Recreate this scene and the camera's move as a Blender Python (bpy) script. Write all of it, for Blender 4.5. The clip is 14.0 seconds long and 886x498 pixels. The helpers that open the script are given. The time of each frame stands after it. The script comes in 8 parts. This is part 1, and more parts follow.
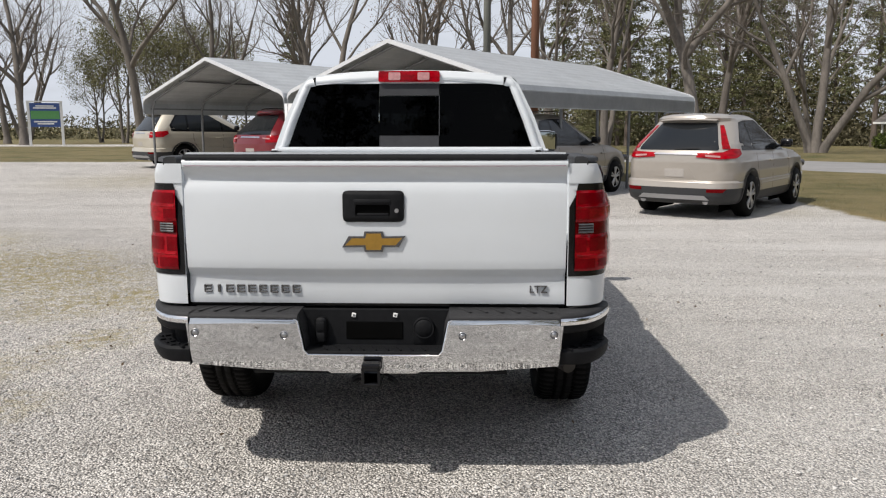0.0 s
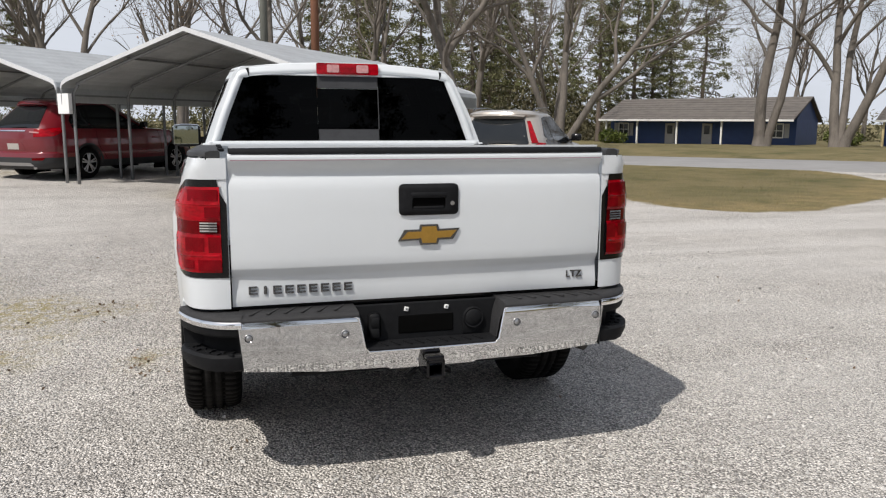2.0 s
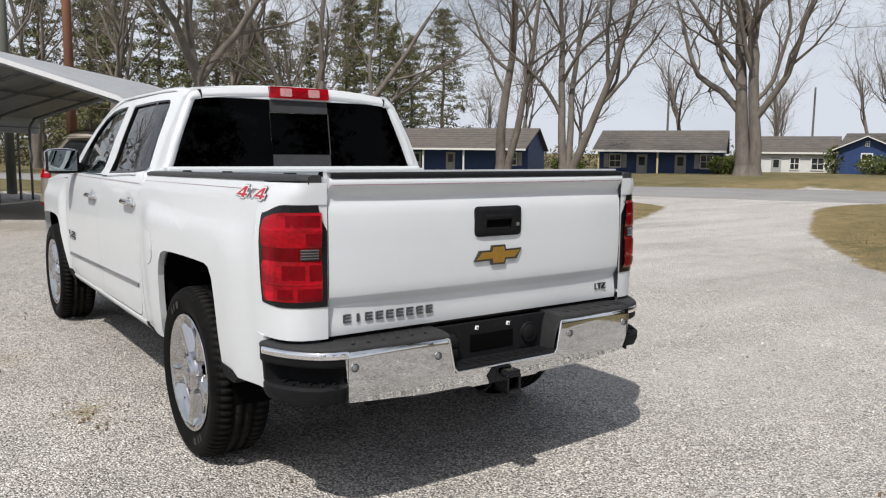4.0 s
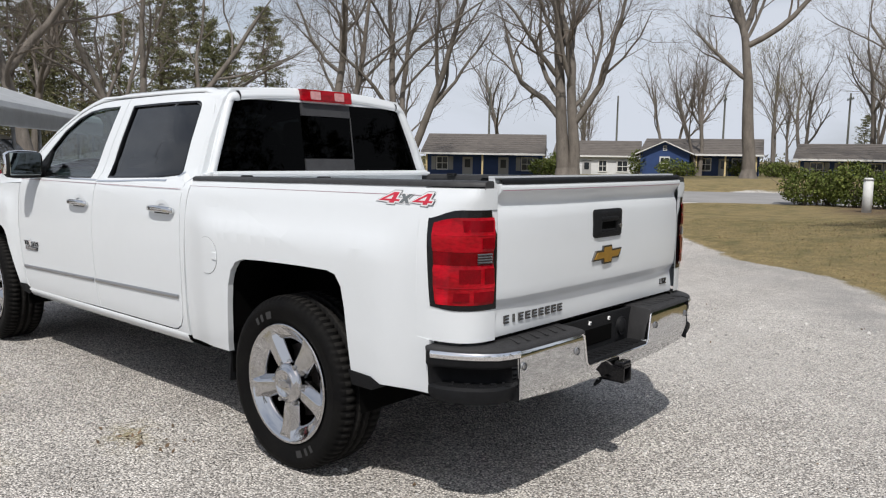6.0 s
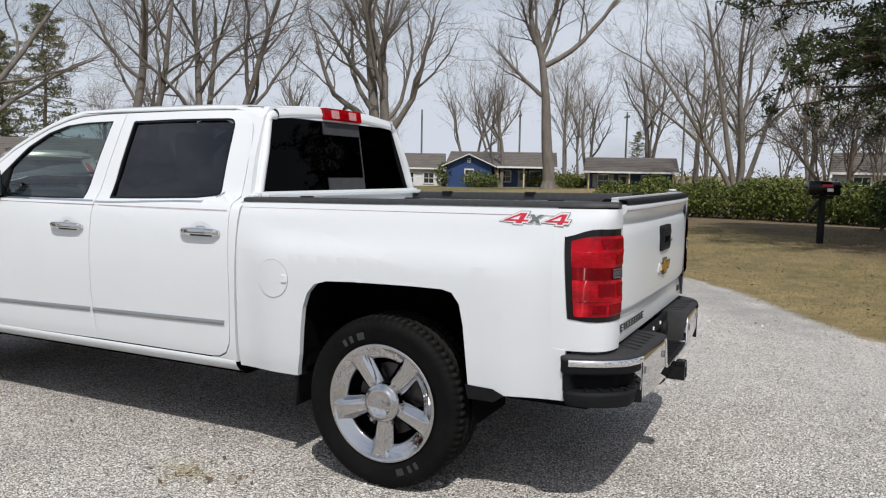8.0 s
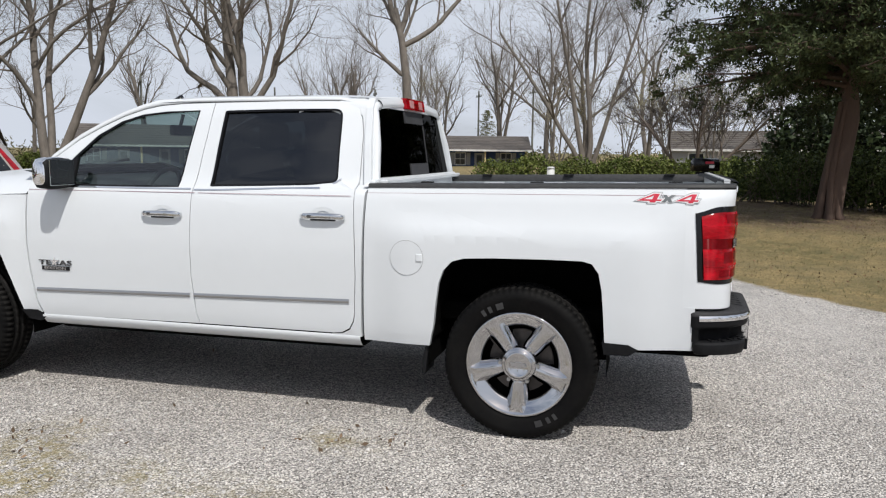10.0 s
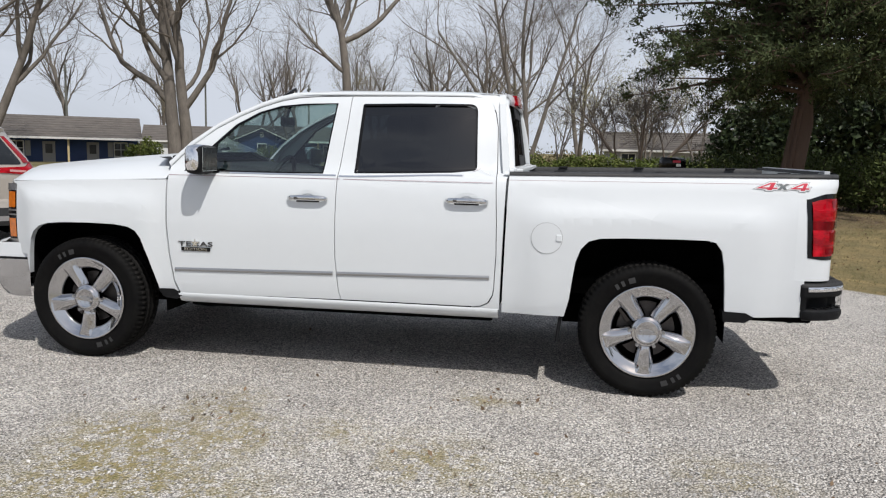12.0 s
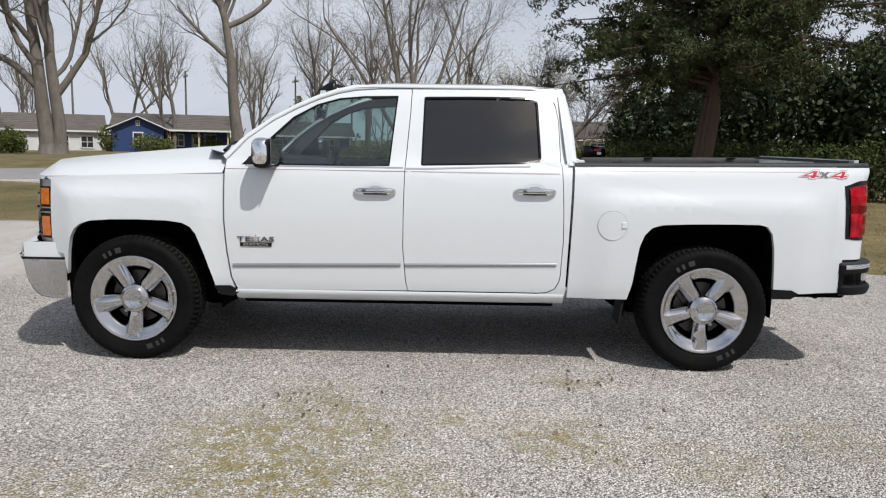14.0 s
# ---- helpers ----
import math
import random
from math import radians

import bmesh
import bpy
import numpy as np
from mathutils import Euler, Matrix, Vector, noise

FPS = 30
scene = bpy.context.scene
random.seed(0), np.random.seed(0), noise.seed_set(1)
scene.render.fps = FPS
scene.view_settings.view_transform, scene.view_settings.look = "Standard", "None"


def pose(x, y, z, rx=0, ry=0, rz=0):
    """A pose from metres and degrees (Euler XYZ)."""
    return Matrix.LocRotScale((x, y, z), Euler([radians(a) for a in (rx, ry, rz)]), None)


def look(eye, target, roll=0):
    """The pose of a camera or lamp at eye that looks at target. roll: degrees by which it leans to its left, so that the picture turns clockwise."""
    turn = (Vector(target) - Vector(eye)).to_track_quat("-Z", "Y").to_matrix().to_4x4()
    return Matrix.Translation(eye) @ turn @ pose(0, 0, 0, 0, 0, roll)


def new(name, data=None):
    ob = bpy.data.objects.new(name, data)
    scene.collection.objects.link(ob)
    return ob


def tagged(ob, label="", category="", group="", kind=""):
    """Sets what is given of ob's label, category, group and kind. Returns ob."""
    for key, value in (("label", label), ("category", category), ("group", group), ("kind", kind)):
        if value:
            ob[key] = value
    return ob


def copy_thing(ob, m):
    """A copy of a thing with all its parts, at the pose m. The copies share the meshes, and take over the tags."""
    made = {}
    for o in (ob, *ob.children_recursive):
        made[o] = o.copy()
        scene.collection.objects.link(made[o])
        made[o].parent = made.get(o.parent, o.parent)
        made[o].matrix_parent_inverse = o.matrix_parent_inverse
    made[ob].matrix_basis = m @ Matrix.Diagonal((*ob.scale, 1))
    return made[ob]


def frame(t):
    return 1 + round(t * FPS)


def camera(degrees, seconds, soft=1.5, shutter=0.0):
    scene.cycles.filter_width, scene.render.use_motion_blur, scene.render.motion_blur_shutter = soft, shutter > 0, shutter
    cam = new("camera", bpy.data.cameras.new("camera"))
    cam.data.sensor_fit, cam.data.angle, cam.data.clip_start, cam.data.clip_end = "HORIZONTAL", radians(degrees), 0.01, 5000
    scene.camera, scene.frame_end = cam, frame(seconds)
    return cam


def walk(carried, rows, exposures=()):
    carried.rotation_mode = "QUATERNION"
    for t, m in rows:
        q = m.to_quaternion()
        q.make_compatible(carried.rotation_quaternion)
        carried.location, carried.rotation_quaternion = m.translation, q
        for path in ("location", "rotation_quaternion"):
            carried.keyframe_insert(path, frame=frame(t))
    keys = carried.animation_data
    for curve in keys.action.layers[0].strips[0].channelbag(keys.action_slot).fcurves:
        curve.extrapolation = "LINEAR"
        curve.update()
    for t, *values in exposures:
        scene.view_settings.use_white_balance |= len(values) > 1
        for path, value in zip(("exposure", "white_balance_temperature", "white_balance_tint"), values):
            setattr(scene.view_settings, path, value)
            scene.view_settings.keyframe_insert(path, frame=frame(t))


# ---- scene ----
cam = camera(59.5, 14.0, soft=1.2)
PATH = [
    (0, (0.385, -4.154, 1.473), (0.318, -2.179, 1.161), -0.1),
    (0.5, (0.074, -4.141, 1.481), (0.15, -2.169, 1.159), -0.2),
    (1, (-0.254, -4.211, 1.475), (-0.029, -2.252, 1.142), 0.0),
    (1.5, (-0.541, -4.179, 1.456), (-0.154, -2.246, 1.122), 0.2),
    (2, (-0.825, -4.072, 1.466), (-0.268, -2.178, 1.142), 0.3),
    (2.5, (-1.169, -3.998, 1.455), (-0.444, -2.159, 1.147), 0.3),
    (3, (-1.463, -3.879, 1.436), (-0.578, -2.108, 1.149), 0.4),
    (3.5, (-1.737, -3.705, 1.459), (-0.713, -2.009, 1.188), 0.6),
    (3.7, (-1.875, -3.657, 1.443), (-0.799, -1.992, 1.182), 0.6),
    (5.8, (-3.034, -2.906, 1.456), (-1.564, -1.571, 1.218), 1.0),
    (6, (-3.119, -2.798, 1.444), (-1.623, -1.492, 1.206), 0.9),
    (6.5, (-3.346, -2.522, 1.45), (-1.771, -1.311, 1.219), 0.8),
    (7, (-3.621, -2.314, 1.453), (-1.972, -1.204, 1.231), 0.8),
    (7.5, (-3.816, -2.075, 1.441), (-2.093, -1.081, 1.231), 0.9),
    (7.7, (-3.88, -1.96, 1.457), (-2.131, -1.011, 1.253), 1.0),
    (9.8, (-4.791, -0.737, 1.493), (-2.881, -0.2, 1.243), 0.5),
    (10, (-4.881, -0.629, 1.496), (-2.964, -0.115, 1.246), 0.6),
    (10.5, (-5.056, -0.342, 1.476), (-3.129, 0.125, 1.219), 0.8),
    (11, (-5.291, -0.052, 1.471), (-3.352, 0.364, 1.209), 1.1),
    (11.5, (-5.527, 0.213, 1.465), (-3.579, 0.585, 1.212), 1.4),
    (12, (-5.627, 0.47, 1.437), (-3.669, 0.794, 1.185), 1.4),
    (12.5, (-5.753, 0.792, 1.425), (-3.786, 1.047, 1.167), 1.4),
    (13, (-5.853, 1.109, 1.451), (-3.879, 1.287, 1.183), 1.4),
    (13.5, (-5.828, 1.391, 1.448), (-3.85, 1.486, 1.174), 1.4),
    (14, (-5.848, 1.642, 1.437), (-3.867, 1.655, 1.162), 1.2),
]
walk(cam, [(t, look(eye, target, roll)) for t, eye, target, roll in PATH], exposures=((0, -.07, 6660, 10), (3.5, -.04, 6640, 10), (7.5, -.15, 6500, 10), (10, -.12, 6500, 10), (14, -.19, 6520, 10)))


# ---- light ----
SUN_WAY = Vector((-0.585, -0.415, 1.0)).normalized()
world = bpy.data.worlds.new("sky")
scene.world = world
world.use_nodes = True
wn, wl = world.node_tree.nodes, world.node_tree.links
wn.clear()
w_out = wn.new("ShaderNodeOutputWorld")
w_bg = wn.new("ShaderNodeBackground")
w_sky = wn.new("ShaderNodeTexSky")
w_sky.sky_type = "NISHITA"
w_sky.sun_disc = False
w_sky.sun_elevation = math.asin(SUN_WAY.z)
w_sky.sun_rotation = math.atan2(SUN_WAY.x, SUN_WAY.y)
w_sky.dust_density = 2.5
w_sky.ozone_density = 1.5
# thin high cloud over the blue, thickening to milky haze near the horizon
w_co = wn.new("ShaderNodeTexCoord")
w_map = wn.new("ShaderNodeMapping")
w_map.inputs["Scale"].default_value = (1.0, 1.0, 3.2)
w_n = wn.new("ShaderNodeTexNoise")
w_n.inputs["Scale"].default_value = 2.2
w_n.inputs["Detail"].default_value = 7.0
w_n.inputs["Roughness"].default_value = 0.58
w_n.inputs["Distortion"].default_value = 0.5
w_r = wn.new("ShaderNodeValToRGB")
w_r.color_ramp.elements[0].position, w_r.color_ramp.elements[0].color = 0.30, (0.25, 0.25, 0.25, 1)
w_r.color_ramp.elements[1].position, w_r.color_ramp.elements[1].color = 0.66, (0.85, 0.85, 0.85, 1)
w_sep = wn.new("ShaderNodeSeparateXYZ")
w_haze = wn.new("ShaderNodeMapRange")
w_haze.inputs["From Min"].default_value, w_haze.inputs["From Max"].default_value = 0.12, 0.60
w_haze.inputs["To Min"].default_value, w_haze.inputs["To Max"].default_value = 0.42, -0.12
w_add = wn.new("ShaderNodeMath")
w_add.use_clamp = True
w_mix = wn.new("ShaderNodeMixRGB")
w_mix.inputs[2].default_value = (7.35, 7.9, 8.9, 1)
wl.new(w_co.outputs["Generated"], w_map.inputs["Vector"])
wl.new(w_map.outputs["Vector"], w_n.inputs["Vector"])
wl.new(w_n.outputs["Fac"], w_r.inputs["Fac"])
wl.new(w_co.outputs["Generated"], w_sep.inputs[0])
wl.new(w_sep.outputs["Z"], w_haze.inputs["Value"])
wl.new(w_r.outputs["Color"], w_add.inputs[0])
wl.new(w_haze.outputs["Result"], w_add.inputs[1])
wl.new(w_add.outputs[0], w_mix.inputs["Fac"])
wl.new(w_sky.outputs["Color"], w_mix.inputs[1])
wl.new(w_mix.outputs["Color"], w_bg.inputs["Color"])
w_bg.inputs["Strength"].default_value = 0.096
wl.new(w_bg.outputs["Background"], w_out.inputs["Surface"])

sun = new("sun", bpy.data.lights.new("sun", "SUN"))
sun.data.energy, sun.data.angle, sun.data.color = 4.2, radians(0.7), (1.0, 0.965, 0.915)
sun.matrix_world = look(SUN_WAY * 60, (0, 0, 0))


# ---- materials ----
def mat(name, color, rough=0.5, metal=0.0, vary=0.0, scale=8.0, bump=0.0, bump_scale=60.0, coat=0.0,
        color2=None, spec=0.5, per_piece=0.0, stretch=(1, 1, 1), detail=6.0):
    """A procedural surface: two scales of colour variation, fine relief and, if asked, a tone for every piece."""
    m = bpy.data.materials.new(name)
    m.use_nodes = True
    n, l = m.node_tree.nodes, m.node_tree.links
    b = n["Principled BSDF"]
    b.inputs["Base Color"].default_value = (*color, 1)
    b.inputs["Roughness"].default_value = rough
    b.inputs["Metallic"].default_value = metal
    b.inputs["Coat Weight"].default_value = coat
    b.inputs["Coat Roughness"].default_value = 0.03
    b.inputs["Specular IOR Level"].default_value = spec
    co = n.new("ShaderNodeTexCoord")
    mp = n.new("ShaderNodeMapping")
    mp.inputs["Scale"].default_value = stretch
    l.new(co.outputs["Object"], mp.inputs["Vector"])
    last = None
    if vary or color2:
        c2 = color2 or tuple(c * (1 - vary) for c in color)
        t1 = n.new("ShaderNodeTexNoise")
        t1.inputs["Scale"].default_value, t1.inputs["Detail"].default_value = scale, detail
        t1.inputs["Roughness"].default_value = 0.62
        t2 = n.new("ShaderNodeTexNoise")
        t2.inputs["Scale"].default_value, t2.inputs["Detail"].default_value = scale * 9.0, 3.0
        for t in (t1, t2):
            l.new(mp.outputs["Vector"], t.inputs["Vector"])
        add = n.new("ShaderNodeMath")
        add.operation = "MULTIPLY_ADD"
        add.inputs[1].default_value = 0.45
        l.new(t2.outputs["Fac"], add.inputs[0])
        l.new(t1.outputs["Fac"], add.inputs[2])
        rp = n.new("ShaderNodeMapRange")
        rp.inputs["From Min"].default_value, rp.inputs["From Max"].default_value = 0.52, 0.92
        l.new(add.outputs[0], rp.inputs["Value"])
        mix = n.new("ShaderNodeMixRGB")
        mix.inputs[1].default_value, mix.inputs[2].default_value = (*color, 1), (*c2, 1)
        l.new(rp.outputs["Result"], mix.inputs["Fac"])
        last = mix.outputs["Color"]
    if per_piece:
        info = n.new("ShaderNodeNewGeometry")
        hs = n.new("ShaderNodeHueSaturation")
        mr = n.new("ShaderNodeMapRange")
        mr.inputs["To Min"].default_value, mr.inputs["To Max"].default_value = 1 - per_piece, 1 + per_piece
        l.new(info.outputs["Random Per Island"], mr.inputs["Value"])
        l.new(mr.outputs["Result"], hs.inputs["Value"])
        if last:
            l.new(last, hs.inputs["Color"])
        else:
            hs.inputs["Color"].default_value = (*color, 1)
        last = hs.outputs["Color"]
    if last:
        l.new(last, b.inputs["Base Color"])
    if bump:
        tb = n.new("ShaderNodeTexNoise")
        tb.inputs["Scale"].default_value, tb.inputs["Detail"].default_value = bump_scale, 5.0
        l.new(mp.outputs["Vector"], tb.inputs["Vector"])
        bp = n.new("ShaderNodeBump")
        bp.inputs["Strength"].default_value, bp.inputs["Distance"].default_value = bump, 0.02
        l.new(tb.outputs["Fac"], bp.inputs["Height"])
        l.new(bp.outputs["Normal"], b.inputs["Normal"])
    return m


def glass_mat(name, tint, rough=0.0, gloss=0.05, edge=0.85):
    """Thin tinted glass: a clear tinted sheet with a mirror's gloss on top."""
    m = bpy.data.materials.new(name)
    m.use_nodes = True
    n, l = m.node_tree.nodes, m.node_tree.links
    n.clear()
    out = n.new("ShaderNodeOutputMaterial")
    tr = n.new("ShaderNodeBsdfTransparent")
    tr.inputs["Color"].default_value = (*tint, 1)
    gl = n.new("ShaderNodeBsdfGlossy")
    gl.inputs["Roughness"].default_value = rough
    lw = n.new("ShaderNodeLayerWeight")
    lw.inputs["Blend"].default_value = 0.5
    pw = n.new("ShaderNodeMath")
    pw.operation = "POWER"
    pw.inputs[1].default_value = 4.0
    ma = n.new("ShaderNodeMath")
    ma.operation = "MULTIPLY_ADD"
    ma.inputs[1].default_value, ma.inputs[2].default_value = edge, gloss
    mx = n.new("ShaderNodeMixShader")
    l.new(lw.outputs["Facing"], pw.inputs[0])
    l.new(pw.outputs[0], ma.inputs[0])
    l.new(ma.outputs[0], mx.inputs["Fac"])
    l.new(tr.outputs["BSDF"], mx.inputs[1])
    l.new(gl.outputs["BSDF"], mx.inputs[2])
    l.new(mx.outputs["Shader"], out.inputs["Surface"])
    return m


M = {}
M["paint"] = mat("white_paint", (0.625, 0.653, 0.675), 0.34, coat=0.4, vary=0.02, scale=1.5)
M["chrome"] = mat("chrome", (0.88, 0.88, 0.89), 0.05, 1.0, bump=0.008, bump_scale=9)
M["wheel_chrome"] = mat("wheel_chrome", (0.55, 0.55, 0.56), 0.02, 1.0, bump=0.03, bump_scale=14)
M["chrome_bumper"] = mat("bumper_chrome", (0.70, 0.71, 0.72), 0.03, 1.0, vary=0.1, scale=5, bump=0.010, bump_scale=16)
M["dark_chrome"] = mat("dark_chrome", (0.16, 0.16, 0.165), 0.22, 0.9, vary=0.2, scale=40)
M["satin"] = mat("satin_metal", (0.42, 0.42, 0.43), 0.3, 0.9)
M["black"] = mat("black_plastic", (0.012, 0.0125, 0.014), 0.6, vary=0.35, scale=30, bump=0.12, bump_scale=420, spec=0.13)
M["cap_plastic"] = mat("cap_plastic", (0.045, 0.046, 0.048), 0.5, vary=0.35, scale=30, bump=0.12, bump_scale=420, spec=0.25)
M["pad"] = mat("step_pad_plastic", (0.032, 0.032, 0.034), 0.65, vary=0.3, scale=20, bump=0.25, bump_scale=300, spec=0.3)
M["gloss_black"] = mat("gloss_black", (0.006, 0.006, 0.007), 0.14, coat=0.12, spec=0.25)
# near-black that puts deep shade into hollows, gaps and undersides
M["dark"] = mat("shade_black", (0.003, 0.003, 0.003), 0.95, vary=0.3, scale=10, spec=0.05)
M["rubber"] = mat("tyre_rubber", (0.0042, 0.0042, 0.0046), 0.62, color2=(0.008, 0.0078, 0.0074), scale=7, bump=0.1, bump_scale=150, spec=0.06)
M["tread"] = mat("worn_tread", (0.012, 0.0118, 0.0115), 0.75, color2=(0.021, 0.020, 0.019), scale=14, bump=0.15, bump_scale=120, spec=0.06)
M["sidebar"] = mat("tyre_mark", (0.028, 0.028, 0.029), 0.7, vary=0.3, scale=40)
M["red_lens"] = mat("red_lens", (0.40, 0.0014, 0.009), 0.07, coat=0.12, color2=(0.16, 0.0006, 0.003), scale=6, spec=0.2, stretch=(1, 1, 2.6), detail=2.0)
M["red_dark"] = mat("dark_red_lens", (0.14, 0.0008, 0.003), 0.15, vary=0.4, scale=14, spec=0.13)
M["red_mid"] = mat("mid_red_lens", (0.19, 0.0009, 0.005), 0.12, vary=0.35, scale=20, spec=0.15)
M["clear_lens"] = mat("clear_lens", (0.121, 0.116, 0.116), 0.22, 0.5, vary=0.3, scale=60, coat=0.4)
M["pink_lens"] = mat("pink_lens", (0.55, 0.28, 0.28), 0.12, vary=0.3, scale=60, spec=0.3)
M["amber"] = mat("amber_lens", (0.62, 0.16, 0.012), 0.15, vary=0.3, scale=30, coat=0.9)
M["gold"] = mat("gold_badge", (0.42, 0.24, 0.045), 0.4, 0.55, vary=0.2, scale=60, bump=0.04, bump_scale=300)
M["decal_red"] = mat("decal_red", (0.48, 0.02, 0.045), 0.35)
M["decal_white"] = mat("decal_white", (0.62, 0.62, 0.63), 0.35)
M["decal_grey"] = mat("decal_grey", (0.12, 0.135, 0.14), 0.4)
M["seam_grey"] = mat("seam_grey", (0.20, 0.20, 0.21), 0.5)
M["stripe"] = mat("pinstripe", (0.26, 0.15, 0.18), 0.4)
M["glass_dark"] = glass_mat("privacy_glass", (0.022, 0.024, 0.027), gloss=0.10)
M["glass_rear"] = glass_mat("rear_glass", (0.006, 0.0065, 0.007), gloss=0.006, edge=0.14)
M["glass_side"] = glass_mat("side_glass", (0.56, 0.69, 0.665), gloss=0.12)
M["glass_clear"] = glass_mat("windscreen_glass", (0.66, 0.72, 0.70))
M["grey_panel"] = mat("grey_plastic", (0.055, 0.056, 0.06), 0.75, vary=0.2, scale=20, spec=0.1)
M["cabin"] = mat("cabin_trim", (0.030, 0.030, 0.032), 0.7, vary=0.3, scale=14, bump=0.1, bump_scale=200)
M["white_tag"] = mat("white_tag", (0.8, 0.8, 0.79), 0.5)
M["mirror"] = mat("mirror_glass", (0.36, 0.40, 0.40), 0.02, 1.0)


# ---- building helpers ----
def part(name, bm, material, parent=None, label="", smooth=None):
    """Links a bmesh as one mesh object. smooth: degrees under which edges are rounded off."""
    me = bpy.data.meshes.new(name)
    if smooth is not None:
        lim = radians(smooth)
        for f in bm.faces:
            f.smooth = True
        for e in bm.edges:
            if len(e.link_faces) == 2 and e.link_faces[0].normal.length > 0 and e.link_faces[1].normal.length > 0:
                e.smooth = e.calc_face_angle(0.0) < lim
    bm.to_mesh(me)
    bm.free()
    for one in material if isinstance(material, (list, tuple)) else (material,):
        me.materials.append(one)
    ob = new(name, me)
    if parent is not None:
        ob.parent = host(parent)
    if label:
        ob["label"] = label
    return ob


def host(parent):
    """The part itself, or the one above it: parts hang two levels below their thing at most."""
    depth, up = 0, parent
    while up.parent is not None:
        depth, up = depth + 1, up.parent
    return parent if depth < 2 else host(parent.parent)


def thing(name, label, category, group="", m=None):
    ob = new(name)
    ob.empty_display_size = 0.2
    if m is not None:
        ob.matrix_world = m
    return tagged(ob, label, category, group)


def bm_new():
    return bmesh.new()


def box(bm, c, s, rot=None, bevel=0.0, seg=2):
    r = bmesh.ops.create_cube(bm, size=1.0)
    vs = r["verts"]
    m = Matrix.Translation(c) @ (rot.to_4x4() if rot is not None else Matrix()) @ Matrix.Diagonal((*s, 1))
    bmesh.ops.transform(bm, matrix=m, verts=vs)
    if bevel:
        es = list({e for v in vs for e in v.link_edges})
        bmesh.ops.bevel(bm, geom=es, offset=bevel, segments=seg, profile=0.5, affect="EDGES")
    return vs


def cyl(bm, p0, p1, r0, r1=None, n=12, caps=True):
    p0, p1 = Vector(p0), Vector(p1)
    d = p1 - p0
    q = d.to_track_quat("Z", "Y").to_matrix()
    r1 = r0 if r1 is None else r1
    a = [bm.verts.new(p0 + q @ Vector((math.cos(2 * math.pi * k / n) * r0, math.sin(2 * math.pi * k / n) * r0, 0))) for k in range(n)]
    b = [bm.verts.new(p1 + q @ Vector((math.cos(2 * math.pi * k / n) * r1, math.sin(2 * math.pi * k / n) * r1, 0))) for k in range(n)]
    for k in range(n):
        bm.faces.new((a[k], a[(k + 1) % n], b[(k + 1) % n], b[k]))
    if caps:
        bm.faces.new(a[::-1])
        bm.faces.new(b)


def loft(bm, rows, closed=False, cap=False):
    """A skin over rows of points of equal count. closed: the rows are rings."""
    vs = [[bm.verts.new(p) for p in r] for r in rows]
    n = len(vs[0])
    for a, b in zip(vs, vs[1:]):
        for k in range(n if closed else n - 1):
            bm.faces.new((a[k], a[(k + 1) % n], b[(k + 1) % n], b[k]))
    if cap:
        bm.faces.new(vs[0][::-1])
        bm.faces.new(vs[-1])
    return vs


def sweep(bm, pts, radius, n=8, caps=True):
    """A tube along points; radius: one number, or one for each point."""
    pts = [Vector(p) for p in pts]
    rs = radius if isinstance(radius, (list, tuple)) else [radius] * len(pts)
    rows, up = [], None
    for k, p in enumerate(pts):
        d = (pts[min(k + 1, len(pts) - 1)] - pts[max(k - 1, 0)]).normalized()
        if up is None:
            up = d.orthogonal().normalized()
        up = (up - d * up.dot(d)).normalized()
        side = d.cross(up)
        rows.append([p + (up * math.cos(2 * math.pi * j / n) + side * math.sin(2 * math.pi * j / n)) * rs[k] for j in range(n)])
    loft(bm, rows, closed=True, cap=caps)


def revolve(bm, prof, n=48, axis="x", centre=(0, 0, 0), ring=False):
    """Turns a profile of (radius, height along the axis)."""
    rows = []
    for k in range(n):
        a = 2 * math.pi * k / n
        c, s = math.cos(a), math.sin(a)
        if axis == "x":
            rows.append([(centre[0] + h, centre[1] + r * c, centre[2] + r * s) for r, h in prof])
        elif axis == "y":
            rows.append([(centre[0] + r * s, centre[1] + h, centre[2] + r * c) for r, h in prof])
        else:
            rows.append([(centre[0] + r * c, centre[1] + r * s, centre[2] + h) for r, h in prof])
    vs = [[bm.verts.new(p) for p in r] for r in rows]
    m = len(prof)
    for k in range(n):
        a, b = vs[k], vs[(k + 1) % n]
        for j in range(m if ring else m - 1):
            bm.faces.new((a[j], b[j], b[(j + 1) % m], a[(j + 1) % m]))


